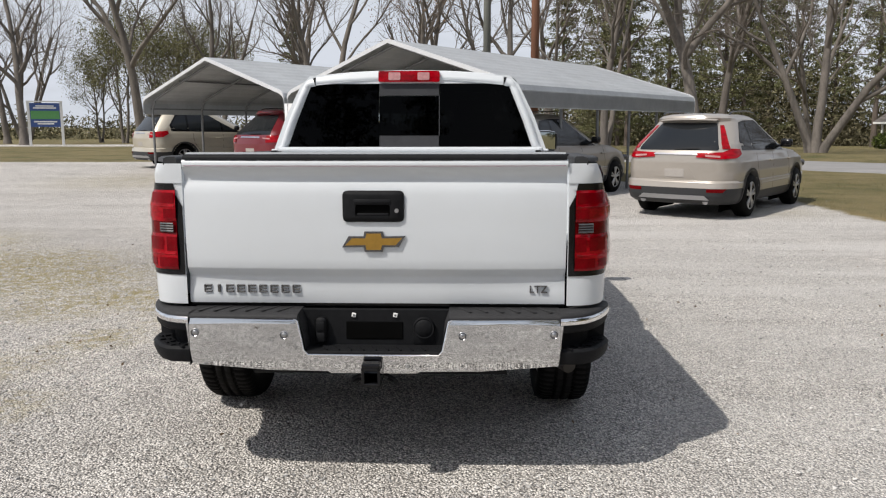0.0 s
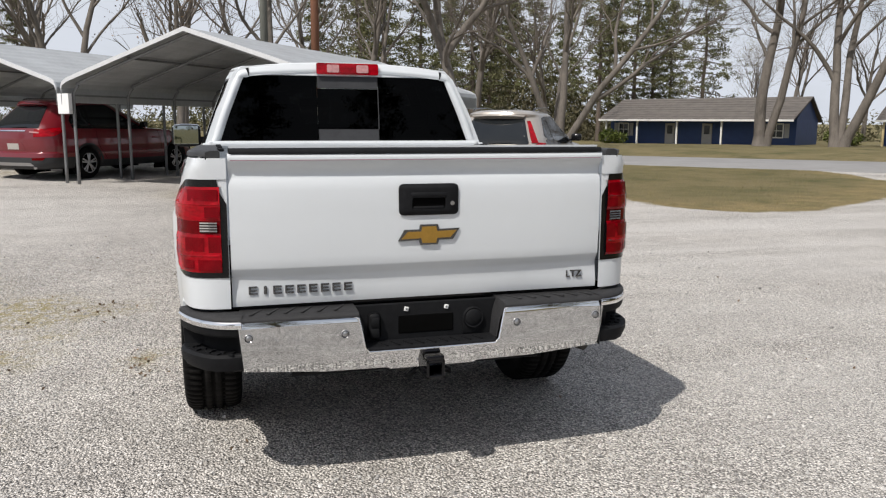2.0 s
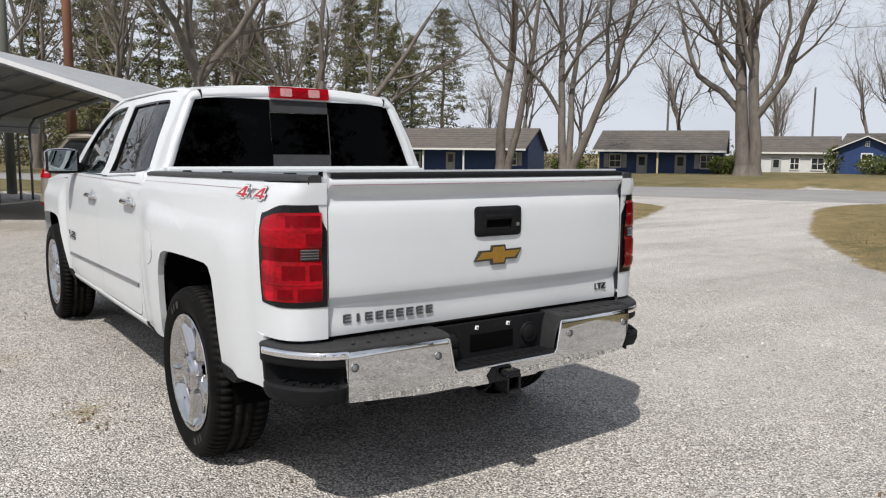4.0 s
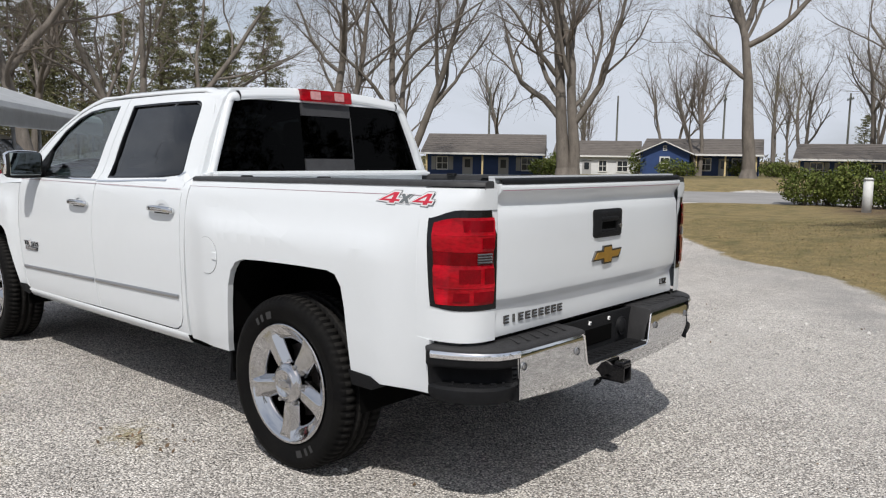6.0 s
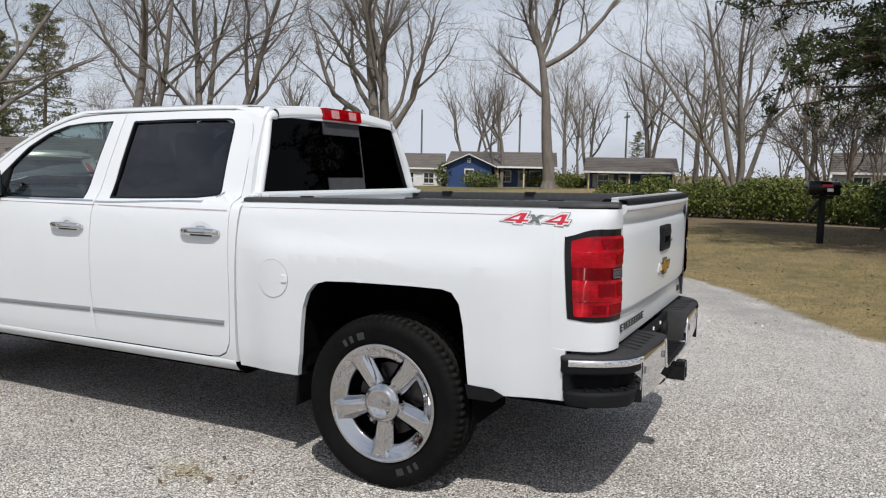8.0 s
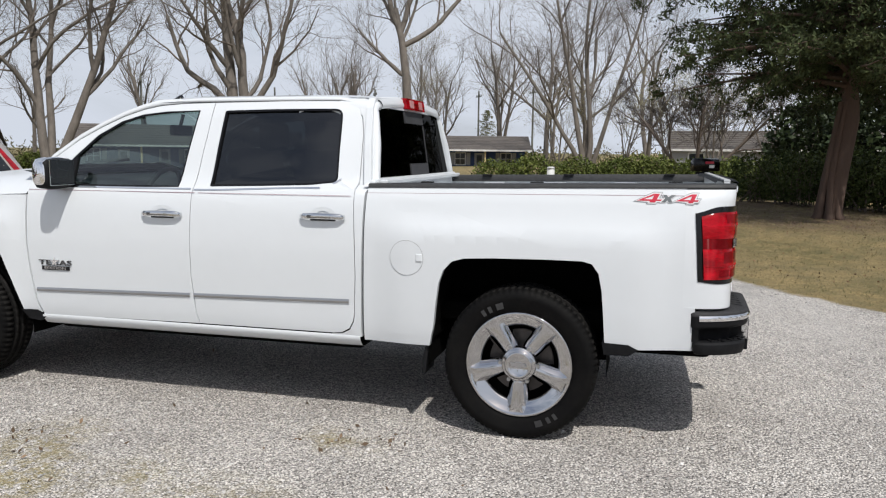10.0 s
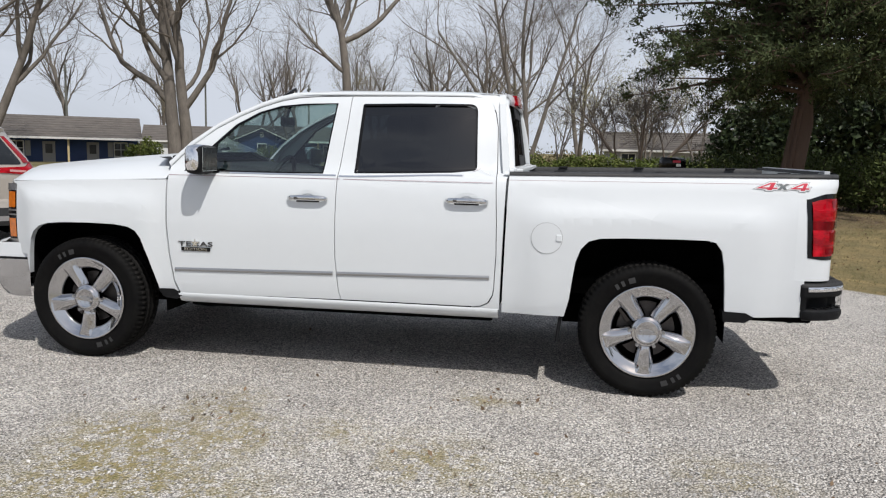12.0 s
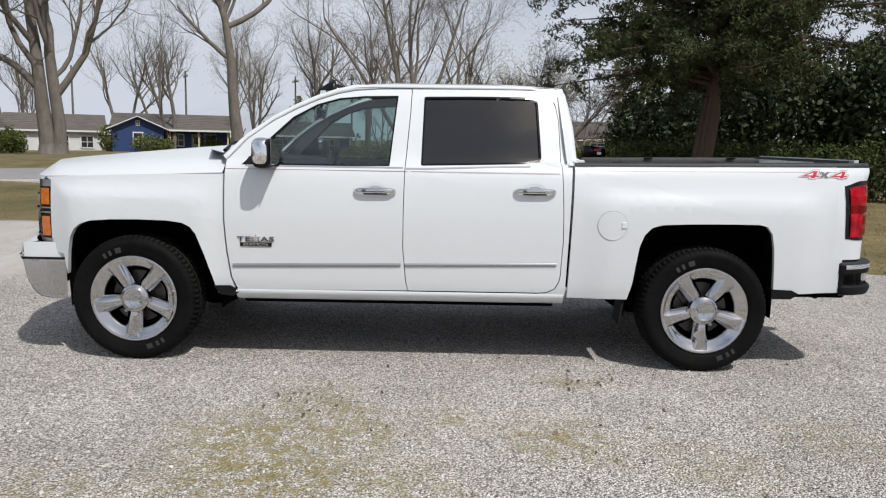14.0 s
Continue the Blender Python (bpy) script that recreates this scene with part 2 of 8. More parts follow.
def panel(bm, outline, place, inner, holes=(), step=0.07, rim=True):
    """A sheet-metal panel: a flat outline with holes, cut fine, laid onto a curved surface by place(u, v), with turned-in edges to inner(u, v)."""
    from mathutils.geometry import tessellate_polygon
    loops = [[Vector((u, v, 0)) for u, v in lp] for lp in (outline, *holes)]
    flat = [p for lp in loops for p in lp]
    vs = [bm.verts.new(p) for p in flat]
    faces = []
    for a, b, c in tessellate_polygon(loops):
        if (flat[b] - flat[a]).cross(flat[c] - flat[a]).length > 1e-10:
            faces.append(bm.faces.new((vs[a], vs[b], vs[c])))
    lo = [min(p[k] for p in flat) for k in (0, 1)]
    hi = [max(p[k] for p in flat) for k in (0, 1)]
    geom = set(vs) | set(faces) | {e for f in faces for e in f.edges}
    for k in (0, 1):
        at = lo[k] + step
        while at < hi[k] - 0.2 * step:
            co = Vector((at, 0, 0)) if k == 0 else Vector((0, at, 0))
            no = Vector((1, 0, 0)) if k == 0 else Vector((0, 1, 0))
            r = bmesh.ops.bisect_plane(bm, geom=list(geom), dist=1e-5, plane_co=co, plane_no=no)
            geom = set(r["geom"]) | set(r["geom_cut"])
            at += step
    fs = [g for g in geom if isinstance(g, bmesh.types.BMFace) and g.is_valid]
    verts = {v for f in fs for v in f.verts}
    border = [e for e in {e for f in fs for e in f.edges} if len(e.link_faces) == 1]
    uv = {v: (v.co.x, v.co.y) for v in verts}
    edges = [(uv[e.verts[0]], uv[e.verts[1]]) for e in border]
    for v in verts:
        v.co = place(*uv[v])
    bm.normal_update()
    out = sum(f.normal.dot(place(*uv[f.verts[0]]) - inner(*uv[f.verts[0]])) for f in fs)
    if out < 0:
        bmesh.ops.reverse_faces(bm, faces=fs)
    if rim:
        for p, q in edges:
            a, b, c, d = (bm.verts.new(x) for x in (place(*p), place(*q), inner(*q), inner(*p)))
            bm.faces.new((a, b, c, d))
    return fs


def smooth_line(pts, k=4):
    """Catmull-Rom through points."""
    pts = [Vector(p) for p in pts]
    out = []
    for i in range(len(pts) - 1):
        p0, p1, p2, p3 = pts[max(i - 1, 0)], pts[i], pts[i + 1], pts[min(i + 2, len(pts) - 1)]
        for j in range(k):
            t = j / k
            out.append(0.5 * ((2 * p1) + (p2 - p0) * t + (2 * p0 - 5 * p1 + 4 * p2 - p3) * t * t + (3 * p1 - p0 - 3 * p2 + p3) * t ** 3))
    out.append(pts[-1])
    return out


def sstep(a, b, x):
    t = min(max((x - a) / (b - a), 0.0), 1.0)
    return t * t * (3 - 2 * t)


def rounded(pts, r, seg=4):
    """A closed outline with its corners rounded by about r."""
    out = []
    n = len(pts)
    for k in range(n):
        p0, p, p1 = Vector(pts[k - 1]), Vector(pts[k]), Vector(pts[(k + 1) % n])
        rr = r[k] if isinstance(r, (list, tuple)) else r
        a = p + (p0 - p).normalized() * min(rr, (p0 - p).length * 0.45)
        b = p + (p1 - p).normalized() * min(rr, (p1 - p).length * 0.45)
        for j in range(seg + 1):
            t = j / seg
            out.append(tuple(a * (1 - t) ** 2 + p * 2 * t * (1 - t) + b * t * t))
    return out


def text_part(name, body, size, material, parent, m, depth=0.004, shear=0.0, label="", width=1.0):
    """Raised lettering in the built-in font, as a mesh."""
    cu = bpy.data.curves.new(name, "FONT")
    cu.body, cu.size, cu.extrude, cu.shear = body, size, depth / 2, shear
    cu.align_x, cu.align_y = "CENTER", "CENTER"
    cu.resolution_u = 3
    tmp = bpy.data.objects.new(name, cu)
    scene.collection.objects.link(tmp)
    dg = bpy.context.evaluated_depsgraph_get()
    me = bpy.data.meshes.new_from_object(tmp.evaluated_get(dg))
    bpy.data.objects.remove(tmp)
    bpy.data.curves.remove(cu)
    me.transform(m @ Matrix.Diagonal((width, 1, 1, 1)))
    me.materials.clear()
    me.materials.append(material)
    me.name = name
    ob = new(name, me)
    ob.parent = host(parent)
    if label:
        ob["label"] = label
    return ob

# ======== the pickup truck ========
truck = thing("pickup_truck", "white crew-cab pickup truck with chrome bumper and wheels, parked on gravel", "truck",
              m=pose(0, 0, .006, -0.27, 0, 0))
Z_CAB = [.36, .42, .48, .56, .66, .80, .95, 1.08, 1.16, 1.22, 1.26, 1.285, 1.31, 1.5, 1.73, 1.80]
X_CAB = [.88, .925, .950, .960, .966, .974, .978, .972, .964, .955, .944, .925, .898, .832, .738, .69]
Z_BED = [.36, .45, .52, .66, .80, .95, 1.08, 1.15, 1.18, 1.24, 1.30, 1.335]
X_BED = [.90, .935, .952, .966, .974, .980, .979, .974, .963, .954, .940, .918]


def eased(z, zs, xs):
    """Smoothed table look-up."""
    return sum(float(np.interp(z + d, zs, xs)) for d in (-.03, -.015, 0, .015, .03)) / 5


def flare(y, z):
    f = 0.0
    for yc, far, near in ((0.02, .82, .58), (3.62, .55, .40)):
        f = max(f, sstep(far, near, abs(y - yc)) * sstep(1.16, 1.05, z))
    return .028 * f


def side_x(y, z):
    x = eased(z, Z_CAB, X_CAB) + (flare(y, z) if y > 2.9 else 0)
    if y > 3.85:
        x -= .42 * (y - 3.85) ** 2
    if z > 1.3 and y < 1.3:
        x -= .05 * sstep(1.3, .85, y)
    return x


def bed_x(y, z):
    return eased(z, Z_BED, X_BED) + flare(y, z)


def side_maps(s, fx, deep=0.03):
    return (lambda u, v: Vector((s * fx(u, v), u, v))), (lambda u, v: Vector((s * (fx(u, v) - deep), u, v)))


R_ARCH = [(.49, .455), (.463, .565), (.447, .70), (.432, .80), (.404, .875), (.36, .922), (.295, .941), (.15, .948), (0, .951), (-.15, .953),
          (-.311, .952), (-.36, .94), (-.395, .893), (-.413, .80), (-.423, .68), (-.433, .53), (-.435, .505)]
F_ARCH = [(3.115, .45), (3.143, .557), (3.187, .703), (3.235, .835), (3.27, .88), (3.32, .905), (3.416, .918), (3.6, .922), (3.776, .919),
          (3.90, .91), (3.965, .89), (4.01, .855), (4.04, .80), (4.062, .70), (4.074, .60), (4.08, .56)]


BEND_Y = [-1.060, -1.059, -1.054, -1.044, -1.028, -1.005, -.975, -.94, -.90, -.86, -.80]
BEND_K = [0, .15, .34, .50, .64, .76, .845, .90, .945, .975, 1.0]


def corner_x(y, z):
    """The rear corner of the bed seen from above, drawn in towards its top."""
    x = bed_x(-.80, z) - .010 * sstep(1.19, 1.31, z) * sstep(-.80, -1.0, y)
    return .785 + (x - .785) * float(np.interp(y, BEND_Y, BEND_K)) ** (1 - .62 * sstep(1.20, 1.30, z))


def corner_row(s, z, out=0.0, y0=-.80):
    pts = []
    for y, k in zip(BEND_Y[::-1], BEND_K[::-1]):
        k = k ** (1 - .62 * sstep(1.20, 1.30, z))
        pts.append(Vector((s * (corner_x(y, z) + out * (.2 + .8 * k)), y - out * (1 - k), z)))
    return pts


def bed(s):
    pl, inn = side_maps(s, bed_x)
    bm = bm_new()
    outline = [(.870, .455)] + R_ARCH + [(-.866, .520), (-.872, .738), (-.80, .742), (-.80, 1.335), (.845, 1.335)]
    panel(bm, outline, pl, inn, step=.055)
    side = part("bed_side", bm, M["paint"], truck, smooth=40)
    # rounded rear corner post
    bm = bm_new()
    zs = [.735, .80, .90, 1.0, 1.1, 1.2, 1.23, 1.26, 1.28, 1.30, 1.326]
    loft(bm, [corner_row(s, z) for z in zs])
    part("corner_post", bm, M["paint"], truck, smooth=40)
    # tail lamp wrapped round the corner
    def lamp_row(z, out, back, x_end):
        row = corner_row(s, z, out)[1:]
        y_lead = -.852 - back - .026 * (1.2 - z) / .32
        lead = Vector((s * (corner_x(y_lead, z) + out), y_lead, z))
        row = [v for v in row if v.y < y_lead - .006]
        row = [row[0].lerp(row[1], 0.0)] * (9 - len(row)) + row
        return [lead] + [Vector((s * max(abs(v.x), x_end), v.y, v.z)) for v in row]
    lamp = bm_new()
    rows = [lamp_row(z, .004, 0, .788) for z in np.linspace(.858, 1.236, 9)]
    for k, v in enumerate(rows[-1]):
        v.z -= .030 * sstep(-1.0, -.86, v.y)
    for v in rows[0]:
        v.z += .012 * sstep(-1.0, -.86, v.y)
    loft(lamp, rows)
    for row in (rows[0], rows[-1]):
        loft(lamp, [row, [v + Vector((-s * .02, .02, 0)) for v in row]])
    loft(lamp, [[r[0] for r in rows], [r[0] + Vector((-s * .02, 0, 0)) for r in rows]])
    housing = part("tail_lamp", lamp, M["gloss_black"], truck, "gloss black tail lamp housing", smooth=40)
    # lens in three red fields
    for z0, z1, key in ((.880, 1.030, "red_lens"), (1.0305, 1.0795, "red_dark"), (1.080, 1.208, "red_lens")):
        bm = bm_new()
        rr = []
        for z in np.linspace(z0, z1, 9):
            t_ = (z - z0) / (z1 - z0)
            bulge = (.007 + .007 * math.sin(math.pi * t_) ** .45 + .0010 * math.sin(t_ * 16)) if key == "red_lens" else .007
            row = lamp_row(z, bulge, .034, .813)
            for v in row:
                v.z -= .022 * sstep(-1.0, -.86, v.y) * sstep(1.15, 1.216, z)
            rr.append(row)
        loft(bm, rr)
        for row in (rr[0], rr[-1]):
            loft(bm, [row, [v - Vector((s * .008, -.008, 0)) for v in row]])
        loft(bm, [[r[0] for r in rr], [r[0] - Vector((s * .014, 0, 0)) for r in rr]])
        part("red_lens", bm, M[key], housing, "red plastic lens", smooth=50)
    # darker reflector cells in the lens
    for z0, z1, x0, x1 in ((.890, .930, .815, .90), (.958, 1.018, .815, .86), (.962, 1.016, .875, .945), (1.092, 1.132, .815, .87), (1.155, 1.198, .82, .93), (.895, .928, .915, .955)):
        rows = []
        for z in np.linspace(z0, z1, 4):
            line_ = lamp_row(z, .0155, .034, .807)[::-1]
            xs_, ys_ = [abs(v.x) for v in line_], [v.y for v in line_]
            rows.append([Vector((s * x, float(np.interp(x, xs_, ys_)), z)) for x in np.linspace(x0, x1, 5)])
        bm = bm_new()
        loft(bm, rows)
        part("reflector_cell", bm, M["red_mid"], housing, smooth=50)
    # moulded ledges across the lens
    for z in (.945, 1.142):
        bm = bm_new()
        loft(bm, [lamp_row(z + d, .0145 + o, .046, .82) for d, o in ((-.004, -.003), (-.0015, .0015), (.0015, .0015), (.009, -.003))])
        part("lens_ledge", bm, M["red_lens"], housing, smooth=50)
    for k in range(4):
        bm = bm_new()
        z = 1.040 + k * .0100
        base_ = [v for v in lamp_row(z, .012, .02, .826) if abs(v.x) < .905 and v.y < -.99]
        loft(bm, [[v + Vector((0, -.004 * (1 - abs(q)), q * .0045)) for v in base_] for q in (-1, 0, 1)])
        part("reversing_lens", bm, M["clear_lens"], housing, "clear ribbed reversing lens")
    # inner wall of the bed and the black cap along its rail
    bm = bm_new()
    panel(bm, [(.83, .99), (-1.0, .99), (-1.0, 1.325), (.83, 1.325)], lambda u, v: Vector((s * .82, u, v)), lambda u, v: Vector((s * .84, u, v)), step=.4)
    for y in (.5, .05, -.45):
        box(bm, (s * .815, y, 1.285), (.012, .16, .035), bevel=.004, seg=1)
    part("bed_wall", bm, M["paint"], truck)
    bm = bm_new()
    rows = []
    for y in np.linspace(.845, -1.058, 24):
        xo = min(bed_x(y, 1.33), corner_x(y, 1.33) if y < -.8 else 9) + .004
        rows.append([Vector((s * x, y, z + .002 * (y < 0))) for x, z in ((.805, 1.30), (.805, 1.345), (.812, 1.352), (xo - .018, 1.352), (xo, 1.345), (xo + .001, 1.330))])
    loft(bm, rows)
    loft(bm, [rows[-1], [Vector((v.x, v.y, 1.32)) for v in rows[-1]]])
    part("rail_cap", bm, M["cap_plastic"], truck, "black plastic bed rail cap", smooth=40)
    for y in (.55, -.05, -.75):
        bm = bm_new()
        box(bm, (s * .80, y, 1.352), (.03, .07, .014), bevel=.004, seg=1)
        part("tie_down", bm, M["black"], truck)
    # pinstripe pair along the bed
    for dz in (0, ):
        bm = bm_new()
        loft(bm, [[Vector((s * (bed_x(y, 1.292 + dz + d) + .0015), y, 1.292 + dz + d)) for d in (0, .0028)] for y in np.linspace(.85, -.80, 20)])
        part("pinstripe", bm, M["stripe"], truck)
    return side


for s in (-1, 1):
    bed_side = bed(s)
    if s < 0:
        left_bed = bed_side

# fuel door in the driver's side
bm = bm_new()
circ = [(.607 + .094 * math.cos(2 * math.pi * k / 40), .932 + .094 * math.sin(2 * math.pi * k / 40)) for k in range(40)]
circ_in = [(.607 + .0922 * math.cos(2 * math.pi * k / 40), .932 + .0922 * math.sin(2 * math.pi * k / 40)) for k in range(40)]
panel(bm, circ, lambda u, v: Vector((-bed_x(u, v) - .0012, u, v)), lambda u, v: Vector((-bed_x(u, v), u, v)), holes=[circ_in[::-1]], step=.06)
groove = part("fuel_door_seam", bm, M["seam_grey"], truck)
bm = bm_new()
panel(bm, circ_in, lambda u, v: Vector((-bed_x(u, v) - .003, u, v)), lambda u, v: Vector((-bed_x(u, v), u, v)), step=.05)
fuel = part("fuel_door", bm, M["paint"], truck, smooth=40)
bm = bm_new()
box(bm, (-bed_x(.53, .935) - .004, .535, .935), (.008, .035, .04), bevel=.004)
part("finger_notch", bm, M["paint"], fuel)

# bed floor and bulkhead
bm = bm_new()
box(bm, (0, -.09, .79), (1.06, 1.86, .04))
for s in (-1, 1):
    box(bm, (s * .67, -.09, .99), (.30, 1.86, .02))
bed_floor = part("bed_floor", bm, M["paint"], truck)
for k in range(11):
    bm = bm_new()
    box(bm, (-.49 + .098 * k, -.09, .815), (.05, 1.84, .02), bevel=.006, seg=1)
    part("floor_rib", bm, M["paint"], bed_floor)
bm = bm_new()
box(bm, (0, .838, 1.06), (1.78, .03, .54), bevel=.008)
part("bulkhead", bm, M["paint"], truck)
bm = bm_new()
box(bm, (0, .832, 1.328), (1.7, .045, .03), bevel=.008)
part("bulkhead_cap", bm, M["paint"], truck)

# ---- tailgate ----
GATE_Z = [.738, .76, .846, .860, .884, .892, 1.0, 1.15, 1.215, 1.235, 1.252, 1.268, 1.285, 1.298, 1.304, 1.325, 1.332]
GATE_Y = [-1.046, -1.052, -1.056, -1.062, -1.080, -1.083, -1.088, -1.087, -1.082, -1.074, -1.068, -1.070, -1.080, -1.092, -1.097, -1.097, -1.088]


def gate_y(x, z):
    return float(np.interp(z, GATE_Z, GATE_Y)) + .026 * (x / .78) ** 4 * sstep(.7, .9, z)


bm = bm_new()
rows = []
for z in sorted(set(GATE_Z) | {.80, .93, 1.05, 1.1, 1.19}):
    rows.append([Vector((x, gate_y(x, z), z)) for x in np.linspace(-.779, .779, 25)])
loft(bm, rows)
for row in (rows[0], rows[-1]):
    loft(bm, [row, [v + Vector((0, .05, 0)) for v in row]])
for k in (0, -1):
    loft(bm, [[r[k] for r in rows], [r[k] + Vector((0, .05, 0)) for r in rows]])
gate = part("tailgate", bm, M["paint"], truck, "white tailgate with a spoiler lip along its top", smooth=14)
bm = bm_new()
box(bm, (0, -1.02, 1.05), (1.545, .03, .62))
part("gate_inner", bm, M["paint"], gate)
bm = bm_new()
prof = [(-1.097, 1.331), (-1.098, 1.344), (-1.088, 1.352), (-1.0, 1.354), (-.985, 1.335)]
loft(bm, [[Vector((x, y + .026 * (x / .78) ** 4, z)) for y, z in prof] for x in np.linspace(-.774, .774, 14)])
part("gate_cap", bm, M["black"], gate, "black plastic cap along the top edge", smooth=40)
for dz in (0, ):
    bm = bm_new()
    loft(bm, [[Vector((x, gate_y(x, 1.304) - .0015 + .0005 * k, 1.306 + dz + d)) for k, d in enumerate((0, .003))] for x in np.linspace(-.77, .77, 16)])
    part("pinstripe", bm, M["stripe"], gate)
# handle
bm = bm_new()
def gate_shift(u, v):
    return Vector((u, -1.093 - .010 * sstep(.13, .10, abs(u)) * sstep(.067, .045, abs(v - 1.146)), v))
panel(bm, rounded([(-.124, 1.083), (.124, 1.083), (.124, 1.209), (-.124, 1.209)], .022),
      gate_shift, lambda u, v: Vector((u, -1.07, v)), holes=[rounded([(-.072, 1.107), (.068, 1.107), (.068, 1.153), (-.072, 1.153)], .01)[::-1]], step=.03)
handle = part("gate_handle", bm, M["black"], gate, "black plastic tailgate handle", smooth=35)
bm = bm_new()
# flat plate before the gate; its near-black paints the recess's shaded depth
box(bm, (-.002, -1.0905, 1.13), (.15, .004, .05))
part("handle_recess", bm, M["dark"], handle)
bm = bm_new()
box(bm, (-.002, -1.098, 1.166), (.152, .02, .022), bevel=.008)
box(bm, (-.002, -1.094, 1.112), (.13, .012, .014), bevel=.005)
part("handle_lever", bm, M["black"], handle, smooth=40)
bm = bm_new()
cyl(bm, (.095, -1.10, 1.13), (.095, -1.108, 1.13), .0085, n=16)
part("lock", bm, M["satin"], handle)
# badge: a gold field in a chrome border
def badge(bm, k, y0, y1):
    half = [(-.146, -.026), (-.116, .024), (-.047, .024), (-.042, .046), (.042, .046), (.047, .024), (.146, .026), (.116, -.024), (.047, -.024), (.042, -.046), (-.042, -.046), (-.047, -.024)]
    half = [(x * .88, z * .9) for x, z in half]
    pts = [(x - k * (1 if x > 0 else -1) * (1.6 if abs(x) > .1 else 1), z - k * (1 if z > 0 else -1)) for x, z in half]
    panel(bm, pts, lambda u, v: Vector((u, y0, 1.003 + v)), lambda u, v: Vector((u, y1, 1.003 + v)), step=.06)
bm = bm_new()
badge(bm, 0, -1.096, -1.085)
emblem = part("badge", bm, M["dark_chrome"], gate, "chrome-edged cross-shaped badge")
bm = bm_new()
badge(bm, .008, -1.099, -1.094)
part("badge_field", bm, M["gold"], emblem, "gold field")
# name plate reduced to plain bars, and the trim letters
for k in range(9):
    bm = bm_new()
    w = .034 if k != 1 else .012
    x = -.70 + k * .0465
    y = gate_y(x, .80) - .004
    if k == 1:
        box(bm, (x, y, .80), (w, .008, .033), bevel=.002, seg=1)
    else:
        box(bm, (x, y, .813), (w, .008, .007), bevel=.002, seg=1)
        box(bm, (x, y, .800), (w * .9, .008, .006), bevel=.002, seg=1)
        box(bm, (x, y, .787), (w, .008, .007), bevel=.002, seg=1)
        box(bm, (x - w * .38, y, .80), (.008, .008, .033), bevel=.002, seg=1)
    part("name_bar", bm, M["dark_chrome"], gate, "dark chrome bar")
text_part("trim_letters", "LTZ", .042, M["dark_chrome"], gate, pose(.67, gate_y(.67, .80) - .004, .80, 90, 0, 0), depth=.008, width=1.05)

# ---- rear bumper ----
def bumper_y(x):
    a = abs(x)
    y = -1.172 + .016 * (a / .74) ** 2
    if a > .76:
        y += .25 * ((a - .76) / .19) ** 2.2 if a < .96 else .3
    return y


bm = bm_new()
face = [(-.764, .672), (-.748, .503), (-.60, .492), (-.434, .480), (-.19, .478), (-.175, .470), (.175, .470), (.19, .478), (.44, .480), (.60, .492), (.748, .503), (.764, .672),
        (.76, .700), (.315, .700), (.302, .688), (.280, .572), (.262, .553), (-.262, .553), (-.280, .572), (-.302, .688), (-.315, .700), (-.76, .700)]
def bump_place(u, v):
    return Vector((u, bumper_y(u) + .020 * sstep(.56, .46, v) + .010 * sstep(.68, .71, v), v))
panel(bm, face, bump_place, lambda u, v: bump_place(u, v) + Vector((0, .03, 0)), step=.05)
bumper = part("rear_bumper", bm, M["chrome_bumper"], truck, "polished chrome rear bumper face", smooth=35)
bead = [(-.752, .700), (-.55, .701), (-.322, .701), (-.306, .690), (-.282, .570), (-.264, .550), (0, .550), (.264, .550), (.282, .570), (.306, .690), (.322, .701), (.55, .701), (.752, .700)]
bm = bm_new()
sweep(bm, [bump_place(u, v) + Vector((0, -.002, 0)) for u, v in bead], .0055, 6)
part("face_bead", bm, M["chrome"], bumper, "bright chrome bead", smooth=50)
# black corners with their chrome strip, recess and step
CORNER = [(.752, -1.158), (.80, -1.148), (.85, -1.125), (.893, -1.085), (.930, -1.035), (.958, -.98), (.975, -.93), (.984, -.897), (.986, -.868), (.970, -.850)]


def corner_line(s, inset, z, k0=0, drop=0.0):
    pts = [Vector(p) for p in CORNER]
    out = []
    for k, p in enumerate(pts):
        d = (pts[min(k + 1, len(pts) - 1)] - pts[max(k - 1, 0)]).normalized()
        nrm = Vector((-d.y, d.x)) * -1
        if nrm.dot(p - Vector((.75, -.85))) < 0:
            nrm = -nrm
        q = p - nrm * (inset(k / (len(pts) - 1)) if callable(inset) else inset)
        out.append(Vector((s * q.x, q.y, z - drop * (k / (len(pts) - 1)) ** 2)))
    return out[k0:]


